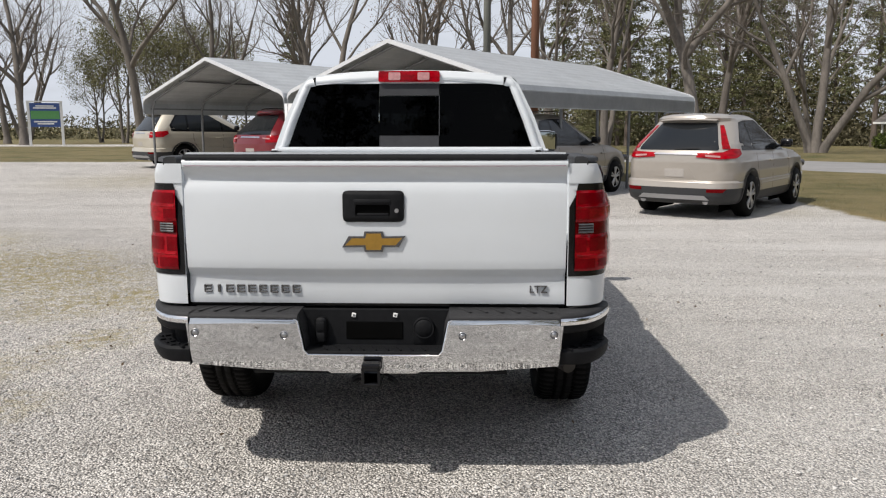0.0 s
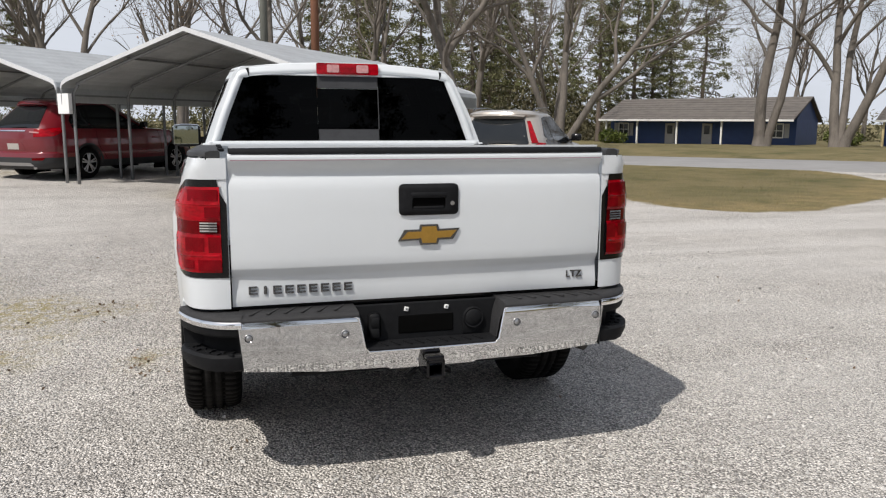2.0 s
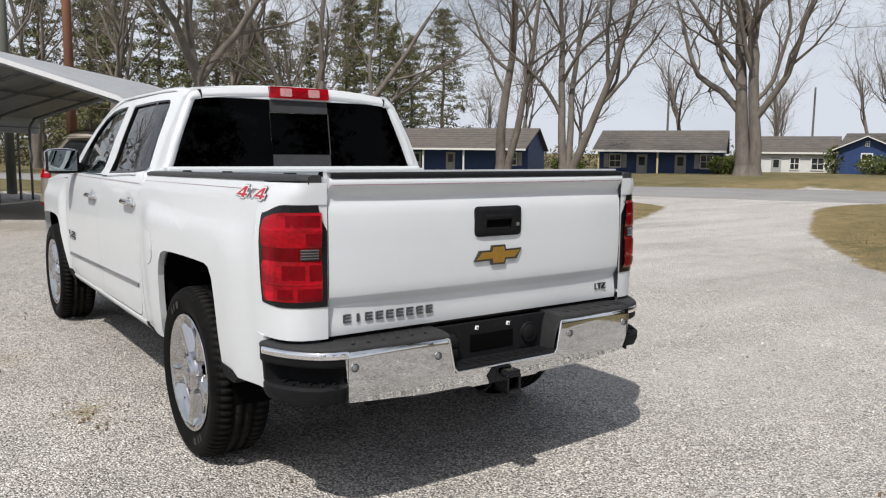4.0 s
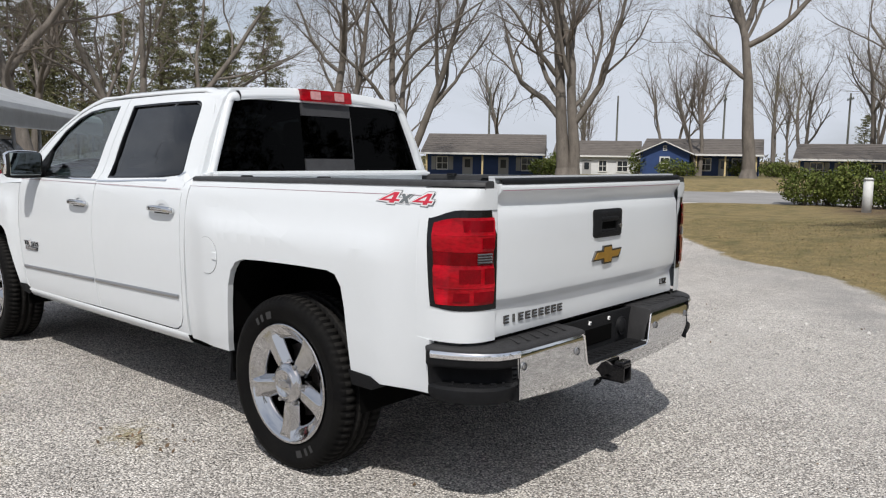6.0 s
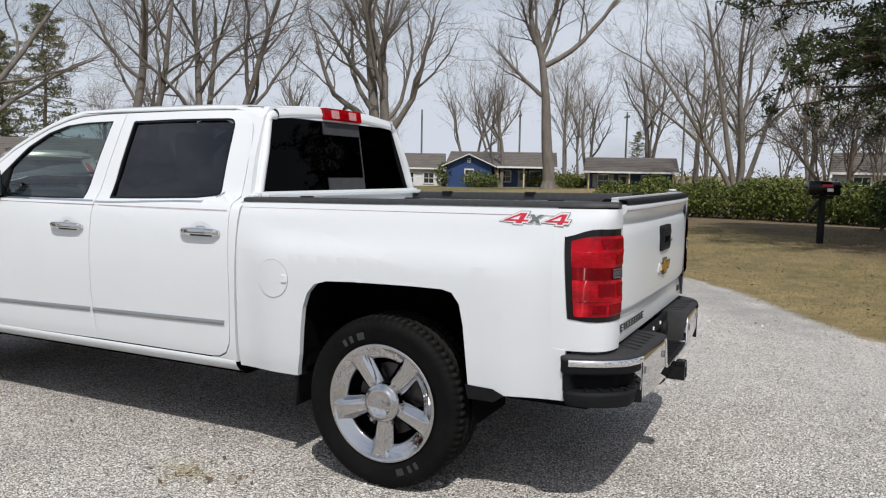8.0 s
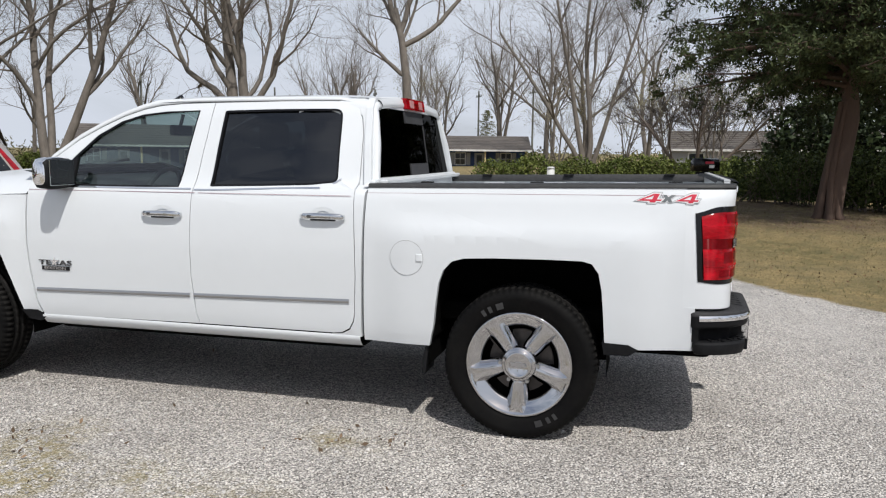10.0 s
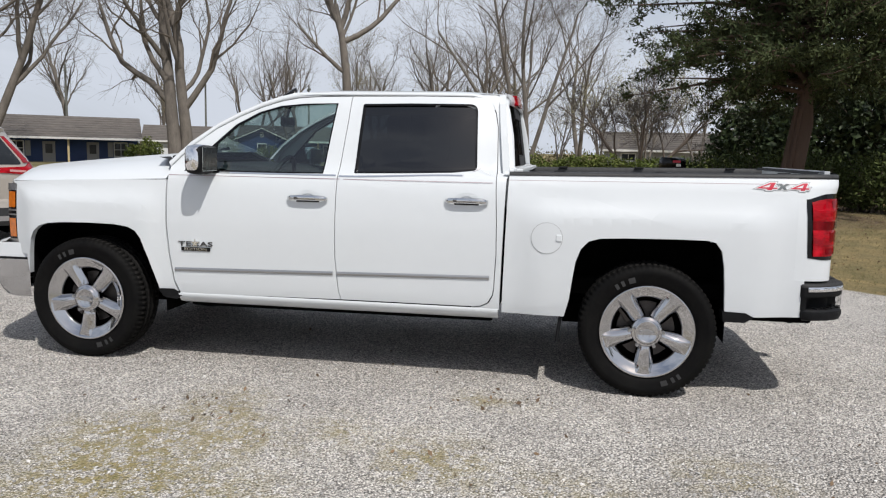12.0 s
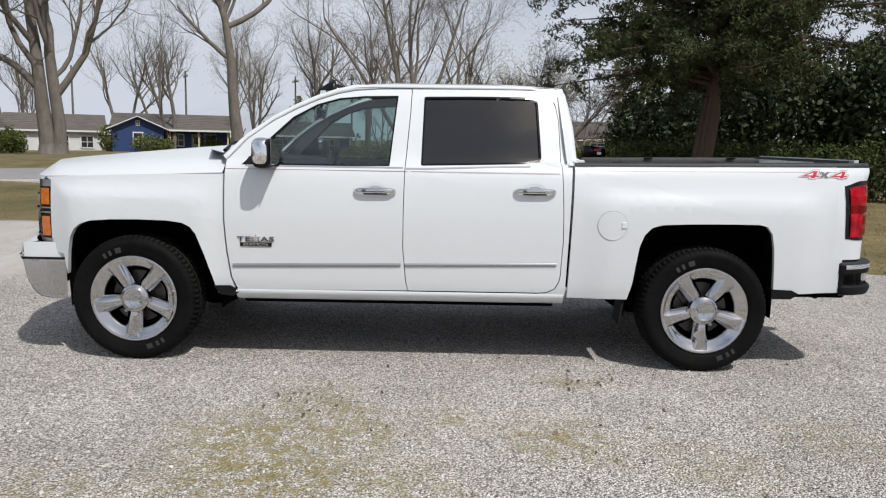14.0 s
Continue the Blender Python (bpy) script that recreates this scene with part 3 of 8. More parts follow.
for s in (-1, 1):
    hole = lambda u: .075 * sstep(0.0, .06, u) * sstep(.80, .70, u)
    bm = bm_new()
    loft(bm, [corner_line(s, .10, .722), corner_line(s, .03, .721), corner_line(s, .008, .717), corner_line(s, 0, .709), corner_line(s, .002, .698)])
    part("corner_pad", bm, M["pad"], bumper, "black textured plastic step pad", smooth=40)
    bm = bm_new()
    loft(bm, [c_[:-2] for c_ in (corner_line(s, .004, .704), corner_line(s, -.004, .699), corner_line(s, -.004, .678), corner_line(s, .004, .672))])
    part("chrome_strip", bm, M["chrome"], bumper, smooth=40)
    bm = bm_new()
    loft(bm, [corner_line(s, .003, .702), corner_line(s, .003, .650), corner_line(s, .010, .640), corner_line(s, lambda u: max(.012, hole(u)), .632),
              corner_line(s, lambda u: max(.016, hole(u)), .566)])
    loft(bm, [[Vector((s * .753, -1.158 + .01 * k, z)) for z in (.70, .50)] for k in (0, 8)])
    part("bumper_corner", bm, M["black"], bumper, "black plastic corner with a foot recess", smooth=35)
    bm = bm_new()
    low = lambda u: .02 - .034 * sstep(.0, .3, u) * sstep(1.0, .55, u)
    loft(bm, [corner_line(s, lambda u: max(.016, hole(u)), .566), corner_line(s, lambda u: low(u) + .012, .570), corner_line(s, low, .560), corner_line(s, low, .535), corner_line(s, lambda u: low(u) + .012, .505, drop=-.01),
              corner_line(s, .06, .492, drop=-.01)])
    for r in range(5):
        for c in range(2):
            p = corner_line(s, .018 + .026 * c, .572)[r + 1]
            box(bm, p, (.022, .010, .007), rot=Matrix.Rotation(.7 if (r + c) % 2 else -.7, 3, "Z"))
    part("corner_step", bm, M["black"], bumper, "black plastic foot step with raised cleats", smooth=40)
# top pad
for s in (-1, 1):
    bm = bm_new()
    xs_ = np.linspace(.305, .756, 12)
    rows = []
    for x in xs_:
        y0 = bumper_y(x)
        yb = -1.0
        rows.append([Vector((s * x, y, zz)) for y, zz in ((y0 - .002, .698), (y0 - .003, .706), (y0 + .009, .714), (y0 + .05, .719), (yb - .02, .722), (yb, .69))])
    loft(bm, rows)
    loft(bm, [rows[0], [Vector((v.x - s * .018, v.y + .01, v.z - .004 - .05)) for v in rows[0]], [Vector((v.x - s * .03, v.y + .02, .556)) for v in rows[0]]])
    pad = part("step_pad", bm, M["pad"], bumper, "black textured plastic step pad", smooth=40)
    for k in range(6):
        x = .37 + k * .065
        bm = bm_new()
        box(bm, (s * x, -1.085, .7215), (.012, .10, .003), rot=Matrix.Rotation(s * .5, 3, "Z"))
        part("cleat", bm, M["pad"], pad)
bm = bm_new()
box(bm, (0, -1.018, .735), (1.56, .02, .035))
box(bm, (0, -1.03, .748), (1.55, .012, .008))
part("gate_sill", bm, M["gloss_black"], bumper)
# recess round the number plate
bm = bm_new()
box(bm, (0, -1.055, .635), (.66, .02, .165), bevel=.004)
box(bm, (0, -1.105, .556), (.56, .13, .02), bevel=.006)
for k in range(9):
    box(bm, (-.20 + .05 * k, -1.13, .569), (.006, .06, .006), rot=Matrix.Rotation(.4, 3, "Z"))
recess = part("plate_recess", bm, M["black"], bumper)
bm = bm_new()
# no opening is cut: a near-black plate paints the hole's shade
box(bm, (-.005, -1.066, .627), (.236, .004, .074), bevel=.003)
part("plate_hole", bm, M["dark"], recess)
for x in (-.09, .082):
    bm = bm_new()
    box(bm, (x, -1.069, .693), (.018, .006, .018), rot=Matrix.Rotation(.2, 3, "Y"), bevel=.002)
    bolt = part("plate_bolt", bm, M["white_tag"], recess, "small white plate screw cap")
    bm = bm_new()
    box(bm, (x, -1.073, .693), (.007, .003, .007))
    part("screw_head", bm, M["decal_grey"], bolt)
bm = bm_new()
box(bm, (-.226, -1.075, .632), (.052, .03, .11), bevel=.02, seg=3)
box(bm, (-.226, -1.093, .65), (.036, .01, .04), bevel=.006)
box(bm, (-.226, -1.093, .603), (.036, .01, .04), bevel=.006)
part("trailer_socket", bm, M["black"], recess, "black trailer wiring socket with flap", smooth=40)
bm = bm_new()
revolve(bm, [(.001, -1.083), (.03, -1.083), (.036, -1.078), (.042, -1.08), (.046, -1.066)], 28, "y", (.20, 0, .64))
box(bm, (.20, -1.066, .607), (.09, .006, .07), bevel=.002)
part("spare_wheel_lock", bm, M["black"], recess, smooth=40)
# parking sensors
for x, z in ((-.727, .637), (-.36, .632), (.36, .632), (.727, .637)):
    bm = bm_new()
    yb = bumper_y(x)
    revolve(bm, [(.001, yb - .005), (.0105, yb - .005), (.012, yb - .001), (.0155, yb - .006), (.0175, yb + .002)], 20, "y", (x, 0, z))
    sensor = part("parking_sensor", bm, M["satin"], bumper, "round silver parking sensor", smooth=40)
    bm = bm_new()
    revolve(bm, [(.012, yb - .0015), (.0125, yb - .004), (.0155, yb - .0065), (.0160, yb - .003)], 20, "y", (x, 0, z))
    part("sensor_gap", bm, M["dark_chrome"], sensor)
# towing receiver
bm = bm_new()
for dx, dz, sx, sz in ((-.032, 0, .012, .076), (.032, 0, .012, .076), (0, .032, .076, .012), (0, -.032, .076, .012)):
    box(bm, (-.005 + dx, -1.05, .472 + dz), (sx, .34, sz), bevel=.002, seg=1)
box(bm, (-.005, -1.195, .518), (.075, .05, .022), bevel=.008)
hitch = part("tow_receiver", bm, M["gloss_black"], truck, "black square tow receiver")
bm = bm_new()
# near-black plug inside the tube stands in for the bore's shade
box(bm, (-.005, -1.0, .472), (.055, .2, .055))
part("receiver_bore", bm, M["dark"], hitch)
bm = bm_new()
sweep(bm, [(-.05, -1.12, .46), (-.09, -1.13, .44), (-.10, -1.11, .42), (-.06, -1.1, .43)], .007, 6)
part("chain_loop", bm, M["black"], hitch)
bm = bm_new()
sweep(bm, [(.04, -1.12, .46), (.08, -1.13, .44), (.09, -1.11, .42), (.05, -1.1, .43)], .007, 6)
part("chain_loop", bm, M["black"], hitch)
bm = bm_new()
cyl(bm, (-.55, -.93, .44), (.55, -.93, .44), .04, n=14)
box(bm, (0, -.93, .45), (.3, .14, .05), bevel=.01)
part("tow_bar", bm, M["black"], truck)

# ---- cab ----
FD = [(3.055, 1.226), (3.052, 1.30), (2.93, 1.435), (2.77, 1.553), (2.62, 1.634), (2.49, 1.692), (2.36, 1.735), (2.25, 1.757), (2.1, 1.768), (1.890, 1.772),
      (1.897, 1.60), (1.922, 1.262), (1.928, 1.0), (1.929, .76), (1.909, .541), (1.894, .486), (2.985, .474), (3.02, .559), (3.045, .74), (3.057, .92)]
FW = [(2.955, 1.274), (2.90, 1.335), (2.765, 1.468), (2.649, 1.580), (2.50, 1.664), (2.357, 1.706), (2.2, 1.722), (1.975, 1.727), (2.018, 1.278), (2.4, 1.272)]
RD = [(1.885, 1.772), (1.5, 1.776), (1.10, 1.774), (1.035, 1.762), (.985, 1.728), (.958, 1.67), (.94, 1.58), (.927, 1.28), (.915, 1.0), (.912, .81), (.918, .70), (.922, .60),
      (.930, .56), (.956, .515), (1.0, .492), (1.05, .486), (1.889, .486), (1.904, .541), (1.924, .76), (1.923, 1.0), (1.917, 1.262), (1.892, 1.60)]
RW = rounded([(1.808, 1.724), (1.5, 1.730), (1.072, 1.730), (1.060, 1.5), (1.050, 1.318), (1.2, 1.302), (1.5, 1.292), (1.820, 1.284)], [.014, .02, .05, .02, .03, .02, .02, .014])
CP = [(.9225, 1.28), (.9355, 1.58), (.9535, 1.675), (.979, 1.735), (1.03, 1.769), (1.10, 1.782), (.965, 1.79), (.918, 1.762), (.892, 1.70), (.857, 1.53), (.838, 1.33), (.862, 1.27),
      (.886, .47), (1.06, .479), (1.0, .484), (.950, .509), (.9245, .557), (.917, .60), (.913, .70), (.907, .81), (.910, 1.0)]


def shrunk(poly, d):
    """An outline moved inwards by about d."""
    c = [sum(p[k] for p in poly) / len(poly) for k in (0, 1)]
    out = []
    for k, p in enumerate(poly):
        a, b = Vector(poly[k - 1]), Vector(poly[(k + 1) % len(poly)])
        t = (b - a).normalized()
        nrm = Vector((-t.y, t.x))
        if nrm.dot(Vector(c) - Vector(p)) < 0:
            nrm = -nrm
        out.append((p[0] + nrm.x * d, p[1] + nrm.y * d))
    return out


def door(s, name, outline, hole, y_handle, trim, glass, glass_label):
    pl, inn = side_maps(s, side_x, .05)
    bm = bm_new()
    panel(bm, outline, pl, inn, holes=[hole[::-1]], step=.06)
    d = part(name, bm, M["paint"], truck, smooth=40)
    # black seal and glass, set in
    bm = bm_new()
    panel(bm, shrunk(hole, .001), lambda u, v: Vector((s * (side_x(u, v) - .0025), u, v)), lambda u, v: Vector((s * (side_x(u, v) - .03), u, v)), holes=[shrunk(hole, .012)[::-1]], step=.1)
    part("window_seal", bm, M["gloss_black"], d)
    bm = bm_new()
    panel(bm, shrunk(hole, .004), lambda u, v: Vector((s * (side_x(u, v) - .016), u, v)), lambda u, v: Vector((s * (side_x(u, v) - .02), u, v)), step=.12, rim=False)
    g = part("door_window", bm, glass, d, glass_label, smooth=60)
    # chrome handle over a dished cup
    z = 1.122 if y_handle > 1.5 else 1.133
    x = side_x(y_handle, z)
    bm = bm_new()
    pts = [(y_handle + .13, .010, 0), (y_handle + .105, .026, .004), (y_handle + .05, .032, .006), (y_handle - .05, .032, .006), (y_handle - .105, .028, .004), (y_handle - .13, .012, 0)]
    rows = []
    for y, o, dz in pts:
        h = .017 if abs(y - y_handle) < .12 else .013
        rows.append([Vector((s * (x + o + .010 * math.cos(a)), y, z + dz + h * math.sin(a))) for a in np.linspace(0, 2 * math.pi, 11)[:-1]])
    loft(bm, rows, closed=True, cap=True)
    hd = part("door_handle", bm, M["chrome_bumper"], d, "chrome door handle", smooth=50)
    bm = bm_new()
    rows = []
    for k, (w, h) in enumerate(((.075, .042), (.062, .034), (.04, .02))):
        rows.append([Vector((s * (x + .002), y_handle + w * math.cos(a), z + .012 + h * math.sin(a))) for a in np.linspace(0, 2 * math.pi, 25)[:-1]])
    loft(bm, rows, closed=True)
    part("handle_cup", bm, M["paint"], d, smooth=50)
    bm = bm_new()
    # black strip painted in as the shadow under the handle bar
    box(bm, (s * (x + .0035), y_handle, z - .012), (.006, .150, .020), bevel=.003)
    part("handle_slot", bm, M["gloss_black"], d, "dark strip for the shade behind the handle")
    bm = bm_new()
    # darker band set on the bar for the dark reflection along its middle
    box(bm, (s * (x + .038), y_handle + .01, z + .004), (.006, .14, .015), bevel=.002)
    part("handle_inlay", bm, M["dark_chrome"], hd)
    # body-side moulding
    y0, y1 = trim
    bm = bm_new()
    rows = []
    for y in np.linspace(y0, y1, 14):
        zc = .672 - (y - .948) * .0182
        rows.append([Vector((s * (side_x(y, zc) + o), y, zc + dz)) for o, dz in ((0, -.012), (.007, -.009), (.009, 0), (.007, .009), (0, .012))])
    loft(bm, rows)
    part("side_moulding", bm, M["satin"], d, "brushed metal side moulding", smooth=60)
    for dz in (.011, ):
        bm = bm_new()
        ys = np.linspace(outline[0][0] - .005, max(min(p[0] for p in outline), .93) + .012, 12)
        loft(bm, [[Vector((s * (side_x(y, 1.236 + dz + k) + .0015), y, 1.236 + dz + k)) for k in (0, .0028)] for y in ys])
        part("pinstripe", bm, M["stripe"], d)
    return d


for s in (-1, 1):
    fd = door(s, "front_door", FD, FW, 2.103, (3.012, 1.94), M["glass_side"], "lightly tinted glass")
    rd = door(s, "rear_door", RD, RW, 1.097, (1.914, .948), M["glass_dark"], "dark privacy glass")
    # bright sill line under the windows
    for dd, ys, lift in ((fd, np.linspace(2.93, 1.932, 10), 0), (rd, np.linspace(1.913, 1.03, 18), 1)):
        bm = bm_new()
        rows = []
        for y in ys:
            z = 1.262 + (.004 if not lift else .022 * sstep(1.9, 1.15, y) + .05 * sstep(1.12, 1.02, y))
            rows.append([Vector((s * (side_x(y, z + d) + .003), y, z + d)) for d in (0, .004, .009)])
        loft(bm, rows)
        part("sill_trim", bm, M["chrome"], dd, "chrome sill trim")
    # door mirror
    bm = bm_new()
    rows = []
    for x, k in ((.99, .78), (1.01, .95), (1.06, 1.0), (1.12, 1.0), (1.165, .92), (1.185, .70)):
        ring = []
        for a in np.linspace(0, 2 * math.pi, 21)[:-1]:
            cy, cz = math.cos(a), math.sin(a)
            sq = (abs(cy) ** 4 + abs(cz) ** 4) ** -.25
            ring.append(Vector((s * (.925 + (x - .99) * 1.17), 2.785 + .062 * cy * sq * k, 1.352 + .094 * cz * sq * k)))
        rows.append(ring)
    loft(bm, rows, closed=True, cap=True)
    for f in bm.faces:
        f.material_index = 1 if f.calc_center_median().z > 1.345 and f.calc_center_median().y > 2.745 else 0
    mir = part("door_mirror", bm, [M["black"], M["chrome"]], fd, "black door mirror with chrome cap", smooth=50)
    bm = bm_new()
    box(bm, (s * 1.040, 2.721, 1.356), (.196, .006, .150), bevel=.003)
    part("mirror_glass", bm, M["mirror"], mir)
    bm = bm_new()
    loft(bm, [[Vector((s * x, y, z)) for y, z in ((2.74, 1.275 + d), (2.86, 1.272 + d), (2.84, 1.34), (2.76, 1.34))] for x, d in ((.90, -.005), (.955, 0), (.985, .015), (1.005, .025))], closed=True, cap=True)
    part("mirror_arm", bm, M["black"], mir, smooth=40)
    bm = bm_new()
    panel(bm, [(2.965, 1.272), (2.89, 1.352), (2.768, 1.468), (2.762, 1.272)], lambda u, v: Vector((s * (side_x(u, v) - .004), u, v)), lambda u, v: Vector((s * (side_x(u, v) - .03), u, v)), step=.1)
    part("mirror_sail", bm, M["black"], fd)
    # pillar behind the rear door
    pl, inn = side_maps(s, side_x, .04)
    bm = bm_new()
    panel(bm, CP, pl, inn, step=.06)
    part("rear_pillar", bm, M["paint"], truck, smooth=40)
    bm = bm_new()
    rows = []
    for z in np.linspace(1.30, 1.745, 12):
        yc = float(np.interp(z, (1.27, 1.33, 1.53, 1.70, 1.762), (.862, .838, .857, .892, .918)))
        x = side_x(yc, z)
        yb = .822 + (z - 1.31) * .14 + .028 * (x / .88) ** 2
        rows.append([Vector((s * px_, py_, z)) for px_, py_ in ((x + .001, yc + .03), (x, yc + .004), (x - .006, yc - .010), (x - .018, yc - .018), (x - .036, yc - .017), (x - .052, yb - .004), (x - .056, yb + .012))])
    loft(bm, rows)
    part("pillar_corner", bm, M["paint"], truck, smooth=60)
    # front pillar
    dl = [(3.052, 1.30), (2.93, 1.435), (2.77, 1.553), (2.62, 1.634), (2.49, 1.692), (2.36, 1.735), (2.25, 1.757), (2.12, 1.7665), (2.0, 1.769)]
    wl_ = [(.845, 3.10, 1.325), (.79, 2.95, 1.465), (.745, 2.78, 1.585), (.712, 2.64, 1.662), (.69, 2.51, 1.722), (.672, 2.40, 1.762), (.655, 2.28, 1.797), (.650, 2.14, 1.803), (.645, 2.0, 1.800)]
    bm = bm_new()
    rows = []
    for (y, z), w, out in zip(dl, wl_, (.016,) * 7 + (.009, -.006)):
        a, b = Vector((side_x(y, z + .003), y + .003, z + .003)), Vector(w)
        m1 = (a + b) / 2 + Vector((out, 0, out))
        rows.append([Vector((s * p.x, p.y, p.z)) for p in (a - Vector((.03, 0, 0)), a, m1, b, b - Vector((.02, .01, .02)))])
    loft(bm, rows)
    part("front_pillar", bm, M["paint"], truck, smooth=50)
    seam = dl[:7] + [(2.1, 1.768), (1.89, 1.772), (1.5, 1.776), (1.10, 1.774)]
    rows = []
    for k, (y, z) in enumerate(seam):
        (ya, za), (yb, zb) = seam[max(k - 1, 0)], seam[min(k + 1, len(seam) - 1)]
        run = Vector((yb - ya, zb - za)).normalized()
        rows.append([Vector((s * (side_x(y, z) + .0022), y - run.y * d, z - run.x * d)) for d in (.0, .0028)])
    bm = bm_new()
    loft(bm, rows)
    part("door_seam", bm, M["black"], truck, "dark seam over the doors")
    # sill below the doors
    bm = bm_new()
    ys = np.linspace(3.0, .892, 24)
    loft(bm, [[Vector((s * x, y, z)) for x, z in ((.945, .478), (.950, .468), (.940, .445), (.915, .418), (.86, .40))] for y in ys])
    part("sill_panel", bm, M["paint"], truck, smooth=50)
    # front wing
    bm = bm_new()
    wing = [(3.066, 1.216), (3.068, .92), (3.056, .74), (3.031, .556), (2.998, .462), (3.06, .45)] + F_ARCH + [(4.10, .69), (4.19, .69), (4.185, .775), (4.176, 1.155), (4.215, 1.176), (4.0, 1.188), (3.783, 1.198), (3.4, 1.21)]
    panel(bm, wing, pl, inn, step=.055)
    part("front_wing", bm, M["paint"], truck, smooth=40)
    # black guards at the arches
    for pts in (((3.14, .50), (3.10, .44), (3.02, .43), (2.97, .462), (3.03, .50)), ((-.42, .54), (-.43, .475), (-.55, .475), (-.60, .51), (-.55, .535))):
        bm = bm_new()
        fx = side_x if pts[0][0] > 1 else bed_x
        panel(bm, list(pts), lambda u, v: Vector((s * (fx(u, max(v, .46)) + .004), u, v)), lambda u, v: Vector((s * (fx(u, max(v, .46)) - .1), u, v)), step=.1)
        part("arch_guard", bm, M["black"], truck)
    bm = bm_new()
    box(bm, (s * .86, .515, .40), (.17, .02, .22), rot=Matrix.Rotation(.12, 3, "X"), bevel=.004)
    part("mud_flap", bm, M["black"], truck)
    # arch liners, coloured near-black for the shade inside the arches
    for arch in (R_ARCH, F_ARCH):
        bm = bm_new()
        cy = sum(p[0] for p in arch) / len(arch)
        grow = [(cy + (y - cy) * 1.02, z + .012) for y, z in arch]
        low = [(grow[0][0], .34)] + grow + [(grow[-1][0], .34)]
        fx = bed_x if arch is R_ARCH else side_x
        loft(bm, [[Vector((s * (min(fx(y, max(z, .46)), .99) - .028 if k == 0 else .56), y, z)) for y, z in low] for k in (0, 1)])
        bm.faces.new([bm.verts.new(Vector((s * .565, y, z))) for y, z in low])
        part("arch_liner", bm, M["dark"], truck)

# edition plate on the driver's door
bm = bm_new()
box(bm, (-side_x(2.86, .772) - .003, 2.86, .772), (.006, .20, .025), bevel=.002)
ed = part("edition_plate", bm, M["gloss_black"], truck, "small black and chrome edition plate")
text_part("edition_word", "EDITION", .025, M["chrome"], ed, pose(-side_x(2.86, .772) - .0075, 2.86, .772, 90, 0, -90), depth=.003, width=1.6)
text_part("state_word", "TEXAS", .044, M["dark_chrome"], ed, pose(-side_x(2.86, .805) - .004, 2.86, .805, 90, 0, -90), depth=.008, width=1.85)
bm = bm_new()
star = []
for k in range(10):
    r = .030 if k % 2 == 0 else .012
    star.append((r * math.sin(math.pi * k / 5), r * math.cos(math.pi * k / 5)))
panel(bm, star, lambda u, v: Vector((-side_x(2.86, .82) - .012, 2.86 - u, .812 + v)), lambda u, v: Vector((-side_x(2.86, .82) - .002, 2.86 - u, .812 + v)), step=.1)
part("star", bm, M["chrome"], ed, "chrome star")
# four-wheel-drive decals on the bed
def spread_out(poly, d):
    """A closed outline moved outwards by d along its sides."""
    turn = sum(p[0] * q[1] - q[0] * p[1] for p, q in zip(poly, poly[1:] + poly[:1]))
    out = []
    for k, p in enumerate(poly):
        a, b, c = Vector(poly[k - 1]), Vector(p), Vector(poly[(k + 1) % len(poly)])
        n1, n2 = [Vector((t.y, -t.x)) * (1 if turn > 0 else -1) for t in ((b - a).normalized(), (c - b).normalized())]
        m = (n1 + n2).normalized()
        out.append(tuple(b + m * d / max(m.dot(n1), .5)))
    return out


for s in (-1, 1):
    FOUR = [(0, .18), (.68, 1), (.92, 1), (.80, .35), (1.0, .35), (.965, .18), (.765, .18), (.73, 0), (.50, 0), (.535, .18)]
    CROSS = [(0, 0), (.30, .5), (.14, 1), (.42, 1), (.53, .72), (.76, 1), (1.08, 1), (.70, .5), (.86, 0), (.58, 0), (.48, .27), (.28, 0)]
    EYE_4 = [(.27, .35), (.61, .35), (.69, .80)]

    def decal(name, shape, y, w, z, h, key, off, edge=0.0, holes=()):
        def at(d):
            return lambda u, v: Vector((s * (bed_x(y - u, z + v) + d), y - u, z + v))
        bm = bm_new()
        panel(bm, spread_out([(u * w, v * h) for u, v in shape], edge), at(off), at(0), holes=[[(u * w, v * h) for u, v in q] for q in holes], step=.5)
        part(name, bm, M[key], truck)
    # red figures with a white band and a thin dark line round them, the cross between them in grey
    for y in (-.566, -.748):
        decal("drive_decal_line", FOUR, y, .118, 1.250, .042, "decal_grey", .0012, .0085)
        decal("drive_decal_band", FOUR, y, .118, 1.250, .042, "decal_white", .0022, .0065)
        decal("drive_decal", FOUR, y, .118, 1.250, .042, "decal_red", .0032, holes=[EYE_4])
    decal("drive_decal_line", CROSS, -.680, .064, 1.251, .036, "decal_white", .0026, .003)
    decal("drive_decal", CROSS, -.680, .064, 1.251, .036, "decal_grey", .0036)

# roof
bm = bm_new()
rows = []
for y in (2.30, 2.24, 2.15, 2.0, 1.8, 1.5, 1.25, 1.1, 1.0, .95, .912):
    drop = .035 * sstep(2.05, 2.32, y) ** 1.3 + .014 * sstep(1.2, .94, y)
    row = []
    for x in np.linspace(-1, 1, 27):
        hw = .635 - .035 * sstep(1.3, .9, y)
        row.append(Vector((x * hw, y + (.09 * (1 - x * x) * sstep(2.0, 2.3, y)), 1.842 - drop - .034 * abs(x) ** 2.4)))
    rows.append(row)
loft(bm, rows)
loft(bm, [rows[-1], [v + Vector((0, -.022, -.016)) for v in rows[-1]], [v + Vector((0, -.03, -.06)) for v in rows[-1]]])
